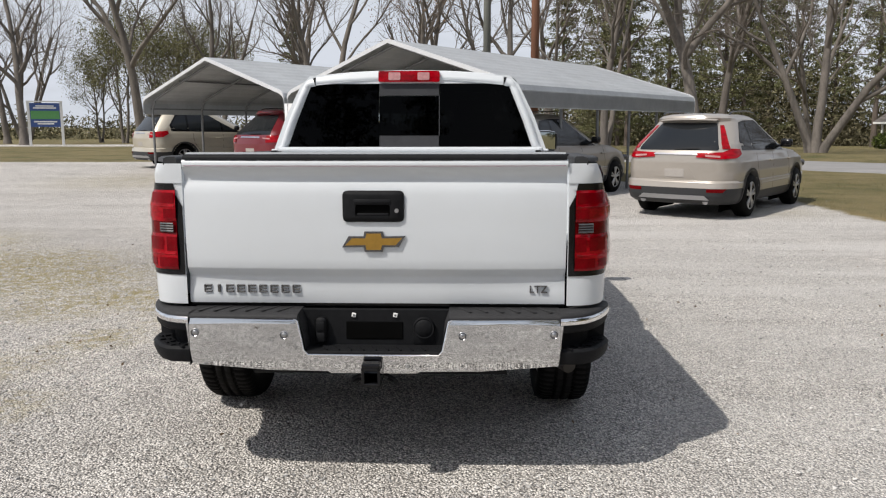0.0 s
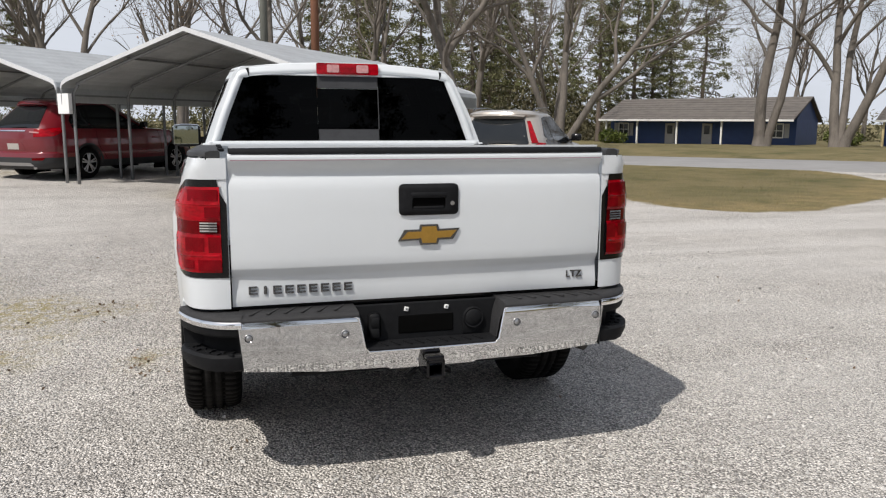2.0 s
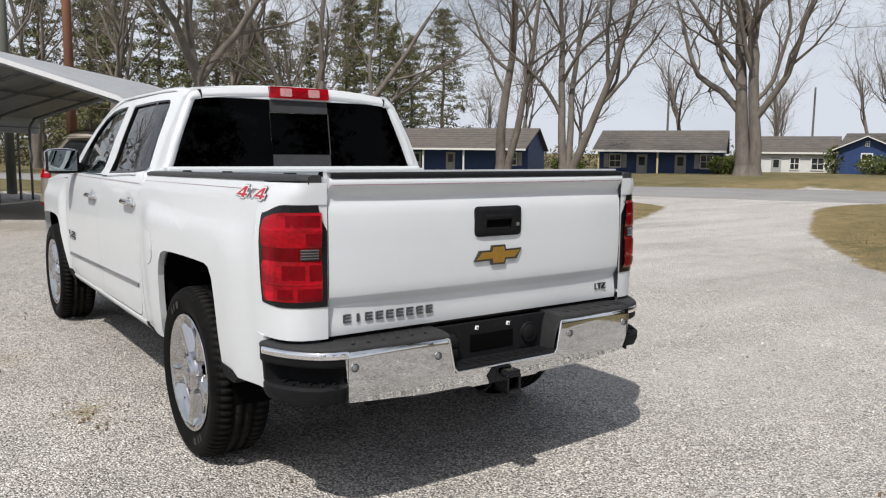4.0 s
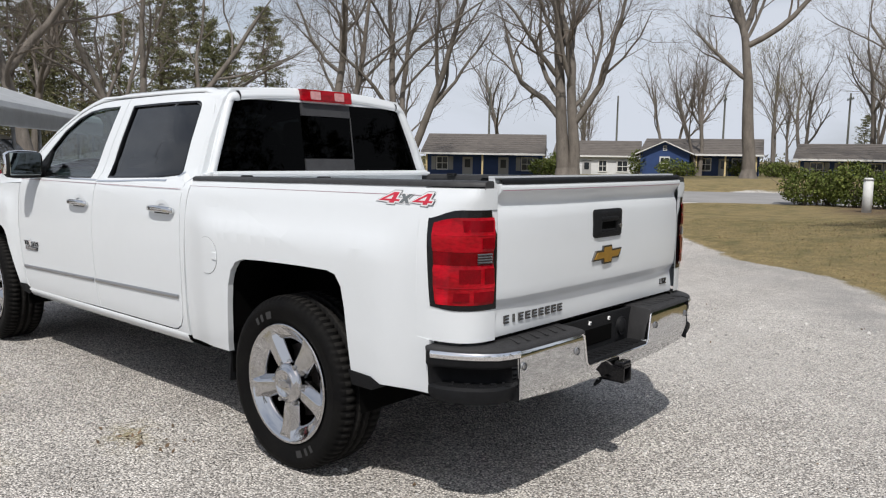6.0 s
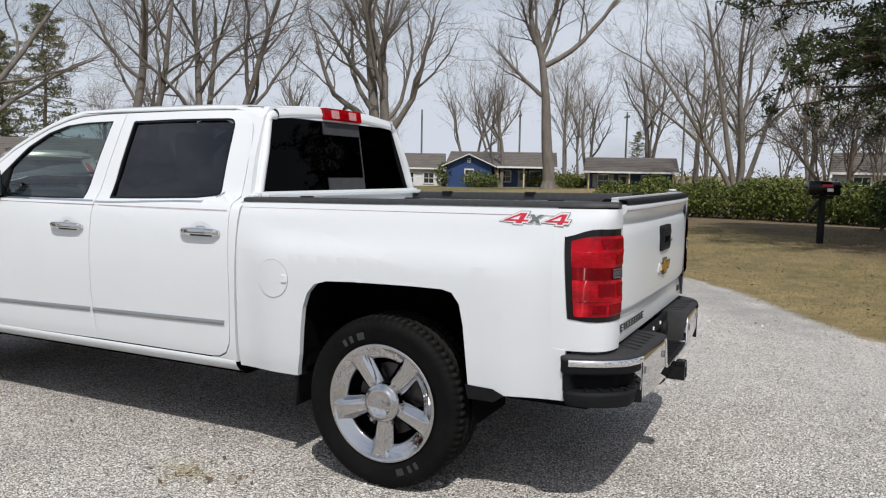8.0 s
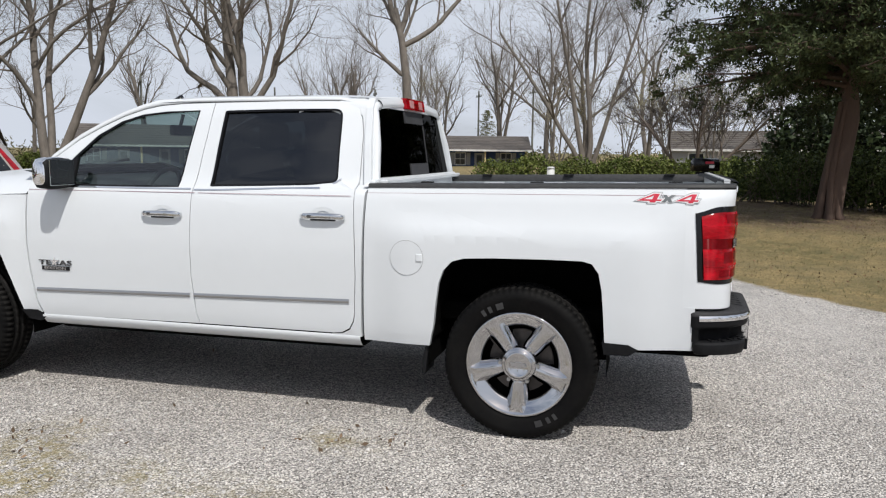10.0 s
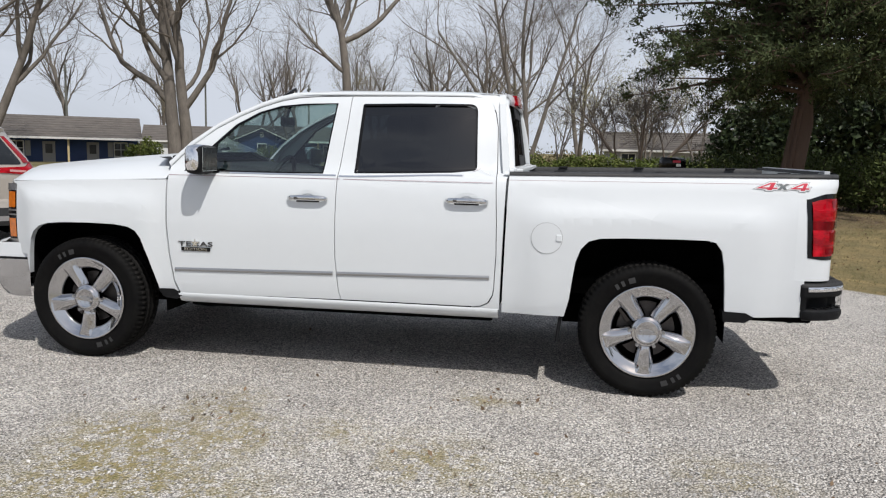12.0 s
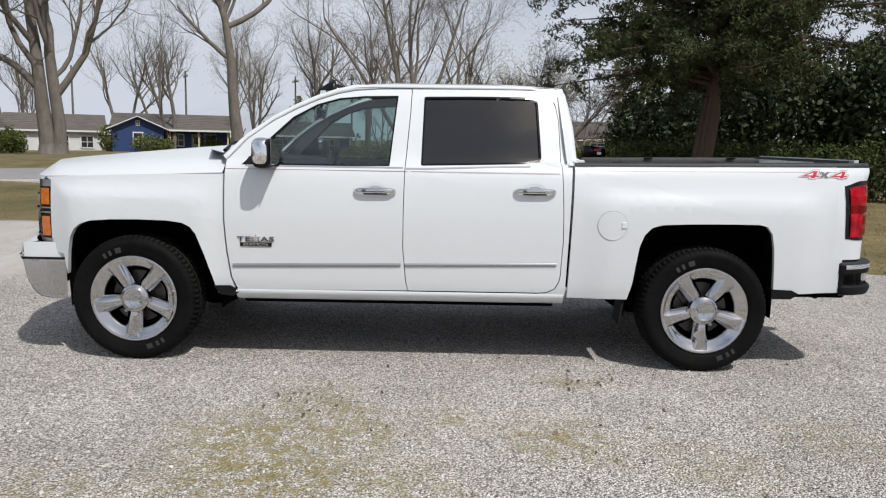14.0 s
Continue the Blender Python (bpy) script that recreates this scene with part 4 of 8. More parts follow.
roof = part("roof", bm, M["paint"], truck, smooth=40)
for s in (-1, 1):
    bm = bm_new()
    rows = []
    for y in (2.30, 2.15, 2.0, 1.8, 1.5, 1.25, 1.1, 1.03, .98, .94, .912, .892):
        drop = .035 * sstep(2.05, 2.32, y) ** 1.3 + .014 * sstep(1.2, .94, y)
        hw = .635 - .035 * sstep(1.3, .9, y)
        zt = 1.776 - .06 * sstep(1.10, .90, y)
        xo = side_x(y, zt) - .012 * sstep(1.2, 1.0, y)
        fall = .05 * sstep(1.10, .90, y)
        rows.append([Vector((s * x, y, z)) for x, z in ((hw + .004, 1.800 - drop - fall), (hw + .015, 1.812 - drop - fall), (hw * .4 + xo * .6 + .012, 1.800 - drop * .8 - fall), (xo + .002, zt + .004), (xo - .03, zt))])
    loft(bm, rows)
    part("roof_rail", bm, M["paint"], truck, smooth=50)
    bm = bm_new()
    rows = []
    for y in (2.25, 2.0, 1.8, 1.6, 1.45, 1.34, 1.30):
        hw = .635 - .035 * sstep(1.3, .9, y)
        drop = .035 * sstep(2.05, 2.32, y) ** 1.3 + .014 * sstep(1.2, .94, y)
        rows.append([Vector((s * x, y, 1.813 - drop - .034 * sstep(1.0, .885, y))) for x in (hw - .006, hw + .018)])
    loft(bm, rows)
    part("roof_ditch", bm, M["paint"], truck)
# rear edge of the roof, rounded down at back and sides, with the gutter ends
half = [(0, 1.830), (.13, 1.829), (.26, 1.8255), (.38, 1.819), (.48, 1.8115), (.555, 1.805), (.600, 1.8005), (.630, 1.7965), (.652, 1.790), (.671, 1.777), (.685, 1.757), (.695, 1.730), (.703, 1.700)]
tail_ = [(1.34, .030, 0.0), (1.22, .020, 0.0), (1.10, .010, -.002), (1.02, .004, -.004), (.965, .0, -.007), (.930, -.003, -.011), (.906, -.006, -.018), (.890, -.011, -.029), (.882, -.017, -.043), (.881, -.022, -.056), (.888, -.026, -.068)]
prof = [(-x, z) for x, z in half[:0:-1]] + half
shell = [[Vector((x + (dx * (abs(x) > .6) * (1 if x > 0 else -1)), y, z + dz * (1 - .45 * sstep(.64, .70, abs(x))))) for x, z in prof] for y, dx, dz in tail_]
bm = bm_new()
loft(bm, shell)
part("roof_edge", bm, M["paint"], truck, smooth=60)
for i, j in ((5, 6), (-7, -6)):
    bm = bm_new()
    loft(bm, [[row[i].lerp(row[j], k) + Vector((0, -.003, .003)) for k in (.1, .5, .9)] for row in shell[3:]])
    part("ditch_cap", bm, M["black"], truck, "black rubber end of the roof ditch", smooth=60)
# aerial fin
bm = bm_new()
loft(bm, [[Vector((x * w - .18, y, 1.790 + h * k)) for x, k in ((-1, 0), (-.6, .75), (0, 1), (.6, .75), (1, 0))] for y, w, h in ((2.585, .012, .006), (2.555, .028, .028), (2.52, .034, .052), (2.485, .034, .072), (2.465, .032, .074), (2.46, .032, .044), (2.43, .03, .040), (2.40, .02, .022))])
part("aerial_fin", bm, M["gloss_black"], truck, "black shark-fin aerial", smooth=50)

# back of the cab with the sliding window
def back_map(off=0.0):
    return lambda u, v: Vector((u, .822 + (v - 1.31) * .14 + off + .028 * (u / .88) ** 2 * 1.0, v))
BW = [(-.800, 1.338), (.800, 1.338), (.745, 1.50), (.668, 1.735), (.652, 1.744), (-.652, 1.744), (-.668, 1.735), (-.745, 1.50)]
bm = bm_new()
panel(bm, [(-.90, 1.0), (.90, 1.0), (.885, 1.30), (.80, 1.53), (.70, 1.735), (.64, 1.793), (.3, 1.812), (-.3, 1.812), (-.64, 1.793), (-.70, 1.735), (-.80, 1.53), (-.885, 1.30)],
      back_map(), back_map(.04), holes=[BW[::-1]], step=.1)
cab_back = part("cab_back", bm, M["paint"], truck, smooth=40)
bm = bm_new()
box(bm, (0, .795, 1.322), (1.66, .05, .024), bevel=.006)
part("window_ledge", bm, M["paint"], cab_back)
for x0, x1, key in ((-1, -.192, "a"), (-.192, .192, "b"), (.192, 1, "c")):
    bm = bm_new()
    if key == "b":
        pts = [(x0, 1.418), (x1, 1.418), (x1, 1.664), (x0, 1.664)]
    elif key == "a":
        pts = [(-.796, 1.341), (x1 - .003, 1.341), (x1 - .003, 1.741), (-.652, 1.741), (-.666, 1.732), (-.742, 1.50)]
    else:
        pts = [(x0 + .003, 1.341), (.796, 1.341), (.742, 1.50), (.666, 1.732), (.652, 1.741), (x0 + .003, 1.741)]
    panel(bm, pts, back_map(.006), back_map(.010), step=.2)
    part("rear_pane", bm, M["glass_rear"], cab_back, "near-black privacy glass", smooth=40)
for z0, z1 in ((1.341, 1.414), (1.668, 1.741)):
    bm = bm_new()
    panel(bm, [(-.19, z0), (.19, z0), (.19, z1), (-.19, z1)], back_map(-.002), back_map(.02), step=.2)
    part("slider_band", bm, M["grey_panel"], cab_back, "dark grey plastic band")
bm = bm_new()
for x in (.19,):
    panel(bm, [(x, 1.414), (x + .005, 1.414), (x + .005, 1.668), (x, 1.668)], back_map(-.001), back_map(.012), step=.3)
part("slider_frame", bm, M["grey_panel"], cab_back)
# high brake lamp
bm = bm_new()
panel(bm, rounded([(-.195, 1.752), (.195, 1.752), (.195, 1.822), (-.195, 1.822)], .012), back_map(-.026), back_map(.02), step=.06)
hb = part("high_brake_lamp", bm, M["red_lens"], truck, "red high-mounted brake lamp with clear cargo lenses")
for x0, x1 in ((-.13, -.055), (.055, .13)):
    bm = bm_new()
    panel(bm, rounded([(x0, 1.764), (x1, 1.764), (x1, 1.812), (x0, 1.812)], .008), back_map(-.030), back_map(-.02), step=.06)
    part("cargo_lens", bm, M["pink_lens"], hb)
bm = bm_new()
panel(bm, [(-.05, 1.764), (.05, 1.764), (.05, 1.812), (-.05, 1.812)], back_map(-.029), back_map(-.02), step=.06)
part("brake_lens", bm, M["red_lens"], hb)

# windscreen
def screen_pt(a, b):
    """a: -1 to 1 across, b: 0 at the foot to 1 at the head."""
    lo = Vector((.80 * a, 3.22 - .13 * a * a, 1.335 + .02 * (1 - a * a)))
    hi = Vector((.632 * a, 2.40 - .10 * a * a, 1.808 - .012 * a * a))
    p = lo.lerp(hi, b)
    p.z += .035 * math.sin(math.pi * b)
    return p
bm = bm_new()
loft(bm, [[screen_pt(a, b) for a in np.linspace(-1, 1, 15)] for b in np.linspace(0, 1, 9)])
part("windscreen", bm, M["glass_clear"], truck, "clear curved windscreen", smooth=60)
# bonnet and cowl
bm = bm_new()
rows = []
for y in np.concatenate([np.linspace(3.07, 4.05, 12), (4.12, 4.17, 4.205, 4.22)]):
    t = (y - 3.07) / 1.15
    crown = 1.388 - .085 * t - .045 * t ** 2 - .085 * sstep(.90, 1.02, t)
    edge = 1.222 - .042 * t
    hw = side_x(y, 1.2) - .006
    row = []
    for x in np.linspace(-1, 1, 31):
        dome = .014 * (sstep(.62, .5, abs(x)) - sstep(.42, .30, abs(x)) * .6)
        row.append(Vector((x * hw, y + .30 * (1 - abs(x) ** 2.6) * t ** 2, max(edge, edge + (crown - edge) * (1 - abs(x) ** 4.5) + dome * (1 - .4 * t)))))
    rows.append(row)
loft(bm, rows)
loft(bm, [rows[-1], [v + Vector((0, .015, -.03)) for v in rows[-1]]])
part("bonnet", bm, M["paint"], truck, smooth=40)
bm = bm_new()
loft(bm, [[Vector((x, 3.05 + .14 * (1 - (x / .85) ** 2) + d, z)) for x in np.linspace(-.85, .85, 11)] for d, z in ((-.01, 1.33), (.05, 1.345), (.12, 1.36))])
part("cowl", bm, M["black"], truck, smooth=40)
bm = bm_new()
sweep(bm, [(-.78, 3.10, 1.36), (-.2, 3.20, 1.405), (.1, 3.12, 1.42)], .012, 6)
part("wiper", bm, M["black"], truck)

# front end
def nose(x, z):
    return 4.56 - .36 * (abs(x) / .9) ** 2.6 - .05 * sstep(1.0, 1.18, z)
for s in (-1, 1):
    bm = bm_new()
    loft(bm, [[Vector((s * (side_x(y, z) - .002), y, z)) for y in np.linspace(4.176, 4.26, 4)] + [Vector((s * x, nose(x, z) - .004, z)) for x in np.linspace(.86, .60, 8)] for z in (.77, .9, 1.0, 1.16)])
    hl = part("headlamp", bm, M["gloss_black"], truck, "stacked headlamp with amber side lenses", smooth=40)
    for z0, z1 in ((.80, .925), (1.0, 1.105)):
        bm = bm_new()
        loft(bm, [[Vector((s * (side_x(y, z) + .004), y, z)) for y in np.linspace(4.188, 4.25, 4)] for z in (z0, z1)])
        part("amber_lens", bm, M["amber"], hl, smooth=40)
        bm = bm_new()
        loft(bm, [[Vector((s * x, nose(x, z) + .006, z)) for x in np.linspace(.85, .62, 8)] for z in (z0, z1)])
        part("clear_lens", bm, M["clear_lens"], hl, smooth=40)
    bm = bm_new()
    for z0, z1 in ((.76, .785), (.945, .955), (.975, .985), (1.115, 1.16)):
        loft(bm, [[Vector((s * (side_x(y, z) + .001), y, z)) for y in np.linspace(4.176, 4.26, 4)] + [Vector((s * x, nose(x, z), z)) for x in np.linspace(.86, .60, 8)] for z in (z0, z1)])
    part("headlamp_trim", bm, M["satin"], hl, smooth=40)
bm = bm_new()
loft(bm, [[Vector((x, nose(x, z) - .01, z)) for x in np.linspace(-.62, .62, 13)] for z in (.74, .95, 1.17)])
grille = part("grille", bm, M["gloss_black"], truck, smooth=40)
for z in (.78, .87, .96, 1.05, 1.13):
    bm = bm_new()
    loft(bm, [[Vector((x, nose(x, z) + o, z + d)) for x in np.linspace(-.62, .62, 13)] for o, d in ((-.01, -.018), (.012, 0), (-.01, .018))])
    part("grille_bar", bm, M["chrome"], grille, "chrome bar")
bm = bm_new()
xs_ = np.linspace(-.93, .93, 29)
def fb_y(x):
    return 4.60 - .20 * (abs(x) / .9) ** 3
loft(bm, [[Vector((x, fb_y(x) + o, z)) for x in xs_] for o, z in ((-.06, .655), (-.004, .645), (-.012, .58), (-.030, .50), (-.065, .44), (-.105, .405), (-.19, .39))])
for s in (-1, 1):
    loft(bm, [[Vector((s * (x - .05 * o), y - o * k, z)) for z, o in ((.655, .02), (.645, .0), (.58, .012), (.50, .030), (.44, .065), (.405, .105), (.39, .17))] for x, y, k in ((.93, fb_y(.93), 1), (.937, 4.30, .62), (.935, 4.2, .25), (.93, 4.10, 0))])
part("front_bumper", bm, M["wheel_chrome"], truck, "polished chrome front bumper", smooth=40)
bm = bm_new()
loft(bm, [[Vector((x, fb_y(x) + o, z)) for x in xs_] for o, z in ((-.004, .655), (-.002, .69), (-.018, .73), (-.05, .755), (-.11, .768))])
for s in (-1, 1):
    loft(bm, [[Vector((s * x, y, z)) for z in (.655, .67, .73, .76)] for x, y in ((.93, fb_y(.93) - .01), (.935, 4.30), (.932, 4.2), (.928, 4.085))])
part("bumper_cap", bm, M["paint"], truck, smooth=40)
bm = bm_new()
loft(bm, [[Vector((-.9385, 4.09, z))] + [Vector((-.9395, y, z)) for y in (4.2, 4.30)] + [Vector((x * 1.004, fb_y(x) + .004, z)) for x in xs_] + [Vector((.9395, y, z)) for y in (4.30, 4.2)] + [Vector((.9385, 4.09, z))] for z in (.646, .662)])
part("bumper_seam", bm, M["black"], truck, smooth=40)

# inner body, floor and running gear, near-black to hold the shade beneath
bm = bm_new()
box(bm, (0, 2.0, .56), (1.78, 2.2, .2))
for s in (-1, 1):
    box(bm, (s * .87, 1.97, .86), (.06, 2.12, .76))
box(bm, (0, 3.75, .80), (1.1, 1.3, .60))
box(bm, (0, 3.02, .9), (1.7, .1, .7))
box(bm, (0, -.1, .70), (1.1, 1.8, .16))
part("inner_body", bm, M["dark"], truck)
# plain boxes added under cab and bed to block light and deepen the shadow
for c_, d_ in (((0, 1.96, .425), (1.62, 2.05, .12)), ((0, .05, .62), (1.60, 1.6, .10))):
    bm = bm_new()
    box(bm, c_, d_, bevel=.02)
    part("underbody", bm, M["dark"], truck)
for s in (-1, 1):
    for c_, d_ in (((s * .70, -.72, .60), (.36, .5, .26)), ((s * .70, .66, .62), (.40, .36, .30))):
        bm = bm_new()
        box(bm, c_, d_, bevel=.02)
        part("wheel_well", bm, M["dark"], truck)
bm = bm_new()
for s in (-1, 1):
    box(bm, (s * .48, 1.7, .52), (.09, 5.5, .14))
for y in (0.0, 3.645):
    cyl(bm, (-.8, y, .40), (.8, y, .40), .05, n=10)
bmesh.ops.create_uvsphere(bm, u_segments=14, v_segments=8, radius=.15, matrix=Matrix.Translation((0, 0, .40)))
cyl(bm, (0, .1, .42), (0, 2.6, .46), .04, n=10)
box(bm, (-.3, 1.9, .42), (.4, 1.0, .16), bevel=.03)
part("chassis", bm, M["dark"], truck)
bm = bm_new()
sweep(bm, [(.42, 1.2, .43), (.45, .6, .47), (.62, .2, .56), (.68, -.3, .52), (.74, -.70, .44), (.83, -.85, .42)], .035, 10)
part("exhaust_pipe", bm, mat("exhaust_steel", (.06, .055, .05), .6, .6, vary=.3), truck)
bm = bm_new()
revolve(bm, [(.20, -.08), (.36, -.1), (.38, -.05), (.38, .05), (.36, .1), (.20, .08)], 24, "z", (0, -.62, .55), ring=True)
part("spare_wheel", bm, M["rubber"], truck, smooth=40)

# cabin
bm = bm_new()
for x in (-.42, .42):
    box(bm, (x, 2.0, .93), (.52, .55, .2), bevel=.06, seg=3)
    box(bm, (x, 1.74, 1.23), (.50, .16, .56), rot=Matrix.Rotation(-.25, 3, "X"), bevel=.06, seg=3)
    box(bm, (x, 1.66, 1.58), (.26, .10, .18), bevel=.04, seg=3)
seat = part("front_seat", bm, M["cabin"], truck, smooth=50)
bm = bm_new()
box(bm, (0, 1.2, .93), (1.45, .5, .2), bevel=.06, seg=3)
box(bm, (0, 1.0, 1.2), (1.45, .14, .5), rot=Matrix.Rotation(-.2, 3, "X"), bevel=.05, seg=3)
for x in (-.42, .42):
    box(bm, (x, .97, 1.5), (.26, .09, .14), bevel=.035, seg=3)
part("rear_seat", bm, M["cabin"], truck, smooth=50)
bm = bm_new()
prof = [(2.62, .95), (2.58, 1.15), (2.62, 1.24), (2.75, 1.29), (3.0, 1.31), (3.14, 1.32)]
loft(bm, [[Vector((x, y - .03 * (x / .8) ** 2, z + .02 * (abs(x + .4) < .22) * (y < 2.8))) for y, z in prof] for x in np.linspace(-.84, .84, 21)])
part("dashboard", bm, M["cabin"], truck, smooth=50)
bm = bm_new()
ring_pts = [(-.4 + .185 * math.cos(a), 2.50 - .07 * math.sin(a), 1.20 + .17 * math.sin(a)) for a in np.linspace(0, 2 * math.pi, 33)]
sweep(bm, ring_pts, .016, 8, caps=False)
box(bm, (-.4, 2.52, 1.19), (.17, .05, .13), rot=Matrix.Rotation(-.4, 3, "X"), bevel=.03)
for a in (0.15, 3.0, -1.57):
    sweep(bm, [(-.4, 2.52, 1.19), (-.4 + .18 * math.cos(a), 2.50 - .07 * math.sin(a), 1.20 + .165 * math.sin(a))], .014, 6)
cyl(bm, (-.4, 2.53, 1.19), (-.4, 2.75, 1.12), .04, n=10)
part("steering_wheel", bm, M["cabin"], truck, smooth=50)
bm = bm_new()
box(bm, (.0, 2.60, 1.63), (.25, .03, .075), bevel=.014)
cyl(bm, (0, 2.61, 1.65), (0, 2.58, 1.74), .012, n=8)
part("rear_view_mirror", bm, M["gloss_black"], truck)
bm = bm_new()
loft(bm, [[Vector((x, y, 1.80 - .03 * (x / .62) ** 2 - d)) for x in np.linspace(-.60, .60, 9)] for y, d in ((2.26, .03), (2.0, .005), (1.2, .005), (.98, .02))])
part("headlining", bm, mat("headlining", (0.30, 0.29, 0.27), .9, vary=.1, bump=.1, bump_scale=300), truck)
for s in (-1, 1):
    bm = bm_new()
    for y in (1.9, ):
        box(bm, (s * .74, y, 1.5), (.05, .10, .50), rot=Matrix.Rotation(s * -.36, 3, "Y"))
    box(bm, (s * .86, 1.98, 1.12), (.04, 2.0, .26))
    part("cabin_lining", bm, M["cabin"], truck)
bm = bm_new()
panel(bm, rounded([(-.055, 1.46), (.0, 1.46), (.0, 1.52), (-.055, 1.52)], .012), lambda u, v: Vector((u - .33, .905 + (v - 1.31) * .21 - .018, v)), lambda u, v: Vector((u - .33, .90 + (v - 1.31) * .21, v)), step=.1)
part("window_sticker", bm, M["white_tag"], truck, "small white paper tag")

# the tail is drawn in a little
for ob in truck.children_recursive:
    me = ob.data
    co = np.empty(len(me.vertices) * 3)
    me.vertices.foreach_get("co", co)
    co = co.reshape(-1, 3)
    pull = np.clip((-.80 - co[:, 1]) / .15, 0, 1)
    co[:, 1] += .024 * pull
    # the bed's top edge falls a little towards the cab
    if ob.parent == truck and ob.name.split(".")[0] in ("bed_side", "rail_cap", "pinstripe", "tie_down", "bed_wall", "corner_post"):
        low_ = .010 + .024 * np.clip((co[:, 1] + 1.0) / 1.85, 0, 1)
        rise = np.clip((co[:, 2] - 1.22) / .11, 0, 1)
        co[:, 2] -= low_ * rise * rise * (3 - 2 * rise)
    me.vertices.foreach_set("co", co.ravel())

# ---- wheels ----
def wheel_parts(root, front_label=""):
    """A wheel in its own frame: the axle along x, the outer face towards -x."""
    bm = bm_new()
    n = 288
    prof = [(.265, .10), (.30, .125), (.35, .135), (.385, .125), (.399, .105), (.403, .085), (.403, .055), (.391, .052), (.391, .040), (.4035, .037), (.4035, .010),
            (.392, .007), (.392, -.007), (.4035, -.010), (.4035, -.037), (.391, -.040), (.391, -.052), (.403, -.055), (.403, -.085), (.399, -.105), (.385, -.125), (.368, -.132), (.364, -.1335), (.35, -.136), (.345, -.1345), (.31, -.130),
            (.285, -.118), (.270, -.105)]
    rows = []
    for k in range(n):
        a = 2 * math.pi * k / n
        cut = k % 4 < 1
        row = []
        for r, h in prof:
            if cut and .05 < abs(h) < .123 and r > .38:
                r -= .011
            if k % 6 < 1 and .005 < abs(h) < .04 and r > .4:
                r -= .005
            aa = a + (.02 if abs(h) > .05 else 0) + h * .25
            row.append((h, r * math.cos(aa), r * math.sin(aa)))
        rows.append(row)
    vs = [[bm.verts.new(p) for p in r] for r in rows]
    for k in range(n):
        a, b = vs[k], vs[(k + 1) % n]
        for j in range(len(prof) - 1):
            bm.faces.new((a[j], a[j + 1], b[j + 1], b[j]))
    for f in bm.faces:
        if all(v.co.y ** 2 + v.co.z ** 2 > .3955 ** 2 for v in f.verts):
            f.material_index = 1
    tyre = part("tyre", bm, [M["rubber"], M["tread"]], root, "black all-terrain tyre", smooth=25)
    for c in (.9, 4.0):
        for k in range(3):
            bm = bm_new()
            a0 = c + k * .12
            loft(bm, [[Vector((-.1362 + .0006 * (r > .33), r * math.cos(a0 + w), r * math.sin(a0 + w))) for r in (.305, .322, .338)] for w in ((0, .03, .06) if k < 2 else (.02, .08, .14))])
            part("sidewall_mark", bm, M["sidebar"], tyre)
    bm = bm_new()
    revolve(bm, [(.272, -.110), (.279, -.121), (.275, -.126), (.266, -.124), (.259, -.119), (.246, -.109), (.228, -.099), (.214, -.093), (.206, -.087), (.202, -.076), (.204, -.06), (.228, -.045), (.235, .02), (.24, .10), (.262, .11)], 72, "x")
    rim = part("rim", bm, M["wheel_chrome"], root, "polished chrome five-spoke rim", smooth=50)
    for k in range(5):
        a = 2 * math.pi * k / 5 - math.pi / 2
        bm = bm_new()
        rows = []
        for r, w, x, lip in ((.055, .036, -.098, -.002), (.085, .046, -.104, -.002), (.12, .052, -.108, -.002), (.17, .055, -.112, -.002), (.205, .058, -.115, -.001), (.228, .064, -.117, -.001), (.243, .076, -.118, 0), (.257, .098, -.118, 0)):
            row = []
            for u, o in ((-1.04, .060), (-1.0, .032), (-.94, .026), (-.52, .004), (-.44, .0), (-.38, lip), (0, lip + .0015), (.38, lip), (.44, .0), (.52, .004), (.94, .026), (1.0, .032), (1.04, .060)):
                row.append(Vector((x + o, 0, 0)) + Vector((0, r * math.cos(a) - u * w * math.sin(a), r * math.sin(a) + u * w * math.cos(a))))
            rows.append(row)
        loft(bm, rows)
        part("spoke", bm, M["wheel_chrome"], rim, smooth=16)
    bm = bm_new()
    revolve(bm, [(.001, -.127), (.052, -.1265), (.056, -.130), (.060, -.1325), (.066, -.1325), (.070, -.129), (.074, -.122), (.084, -.119), (.090, -.114), (.094, -.100), (.096, -.085)], 40, "x")
    cap = part("hub_cap", bm, M["wheel_chrome"], rim, smooth=50)
    for k in range(6):
        bm = bm_new()
        a = 2 * math.pi * k / 6
        cyl(bm, (-.116, .098 * math.cos(a), .098 * math.sin(a)), (-.09, .098 * math.cos(a), .098 * math.sin(a)), .010, n=8)
        part("wheel_nut", bm, M["satin"], cap)
    bm = bm_new()
    panel(bm, [(-.034, -.006), (-.030, .007), (-.011, .007), (-.011, .013), (.011, .013), (.011, .007), (.034, .007), (.030, -.006), (.011, -.006), (.011, -.013), (-.011, -.013), (-.011, -.006)],
          lambda u, v: Vector((-.1315, u * 1.2, v * 1.2)), lambda u, v: Vector((-.124, u * 1.2, v * 1.2)), step=.1)
    part("hub_emblem", bm, M["satin"], cap)
    bm = bm_new()
    revolve(bm, [(.07, -.02), (.17, -.02), (.17, -.005), (.07, -.005)], 40, "x", ring=True)
    box(bm, (-.012, .12, .09), (.06, .07, .12), rot=Matrix.Rotation(-.6, 3, "X"), bevel=.01)
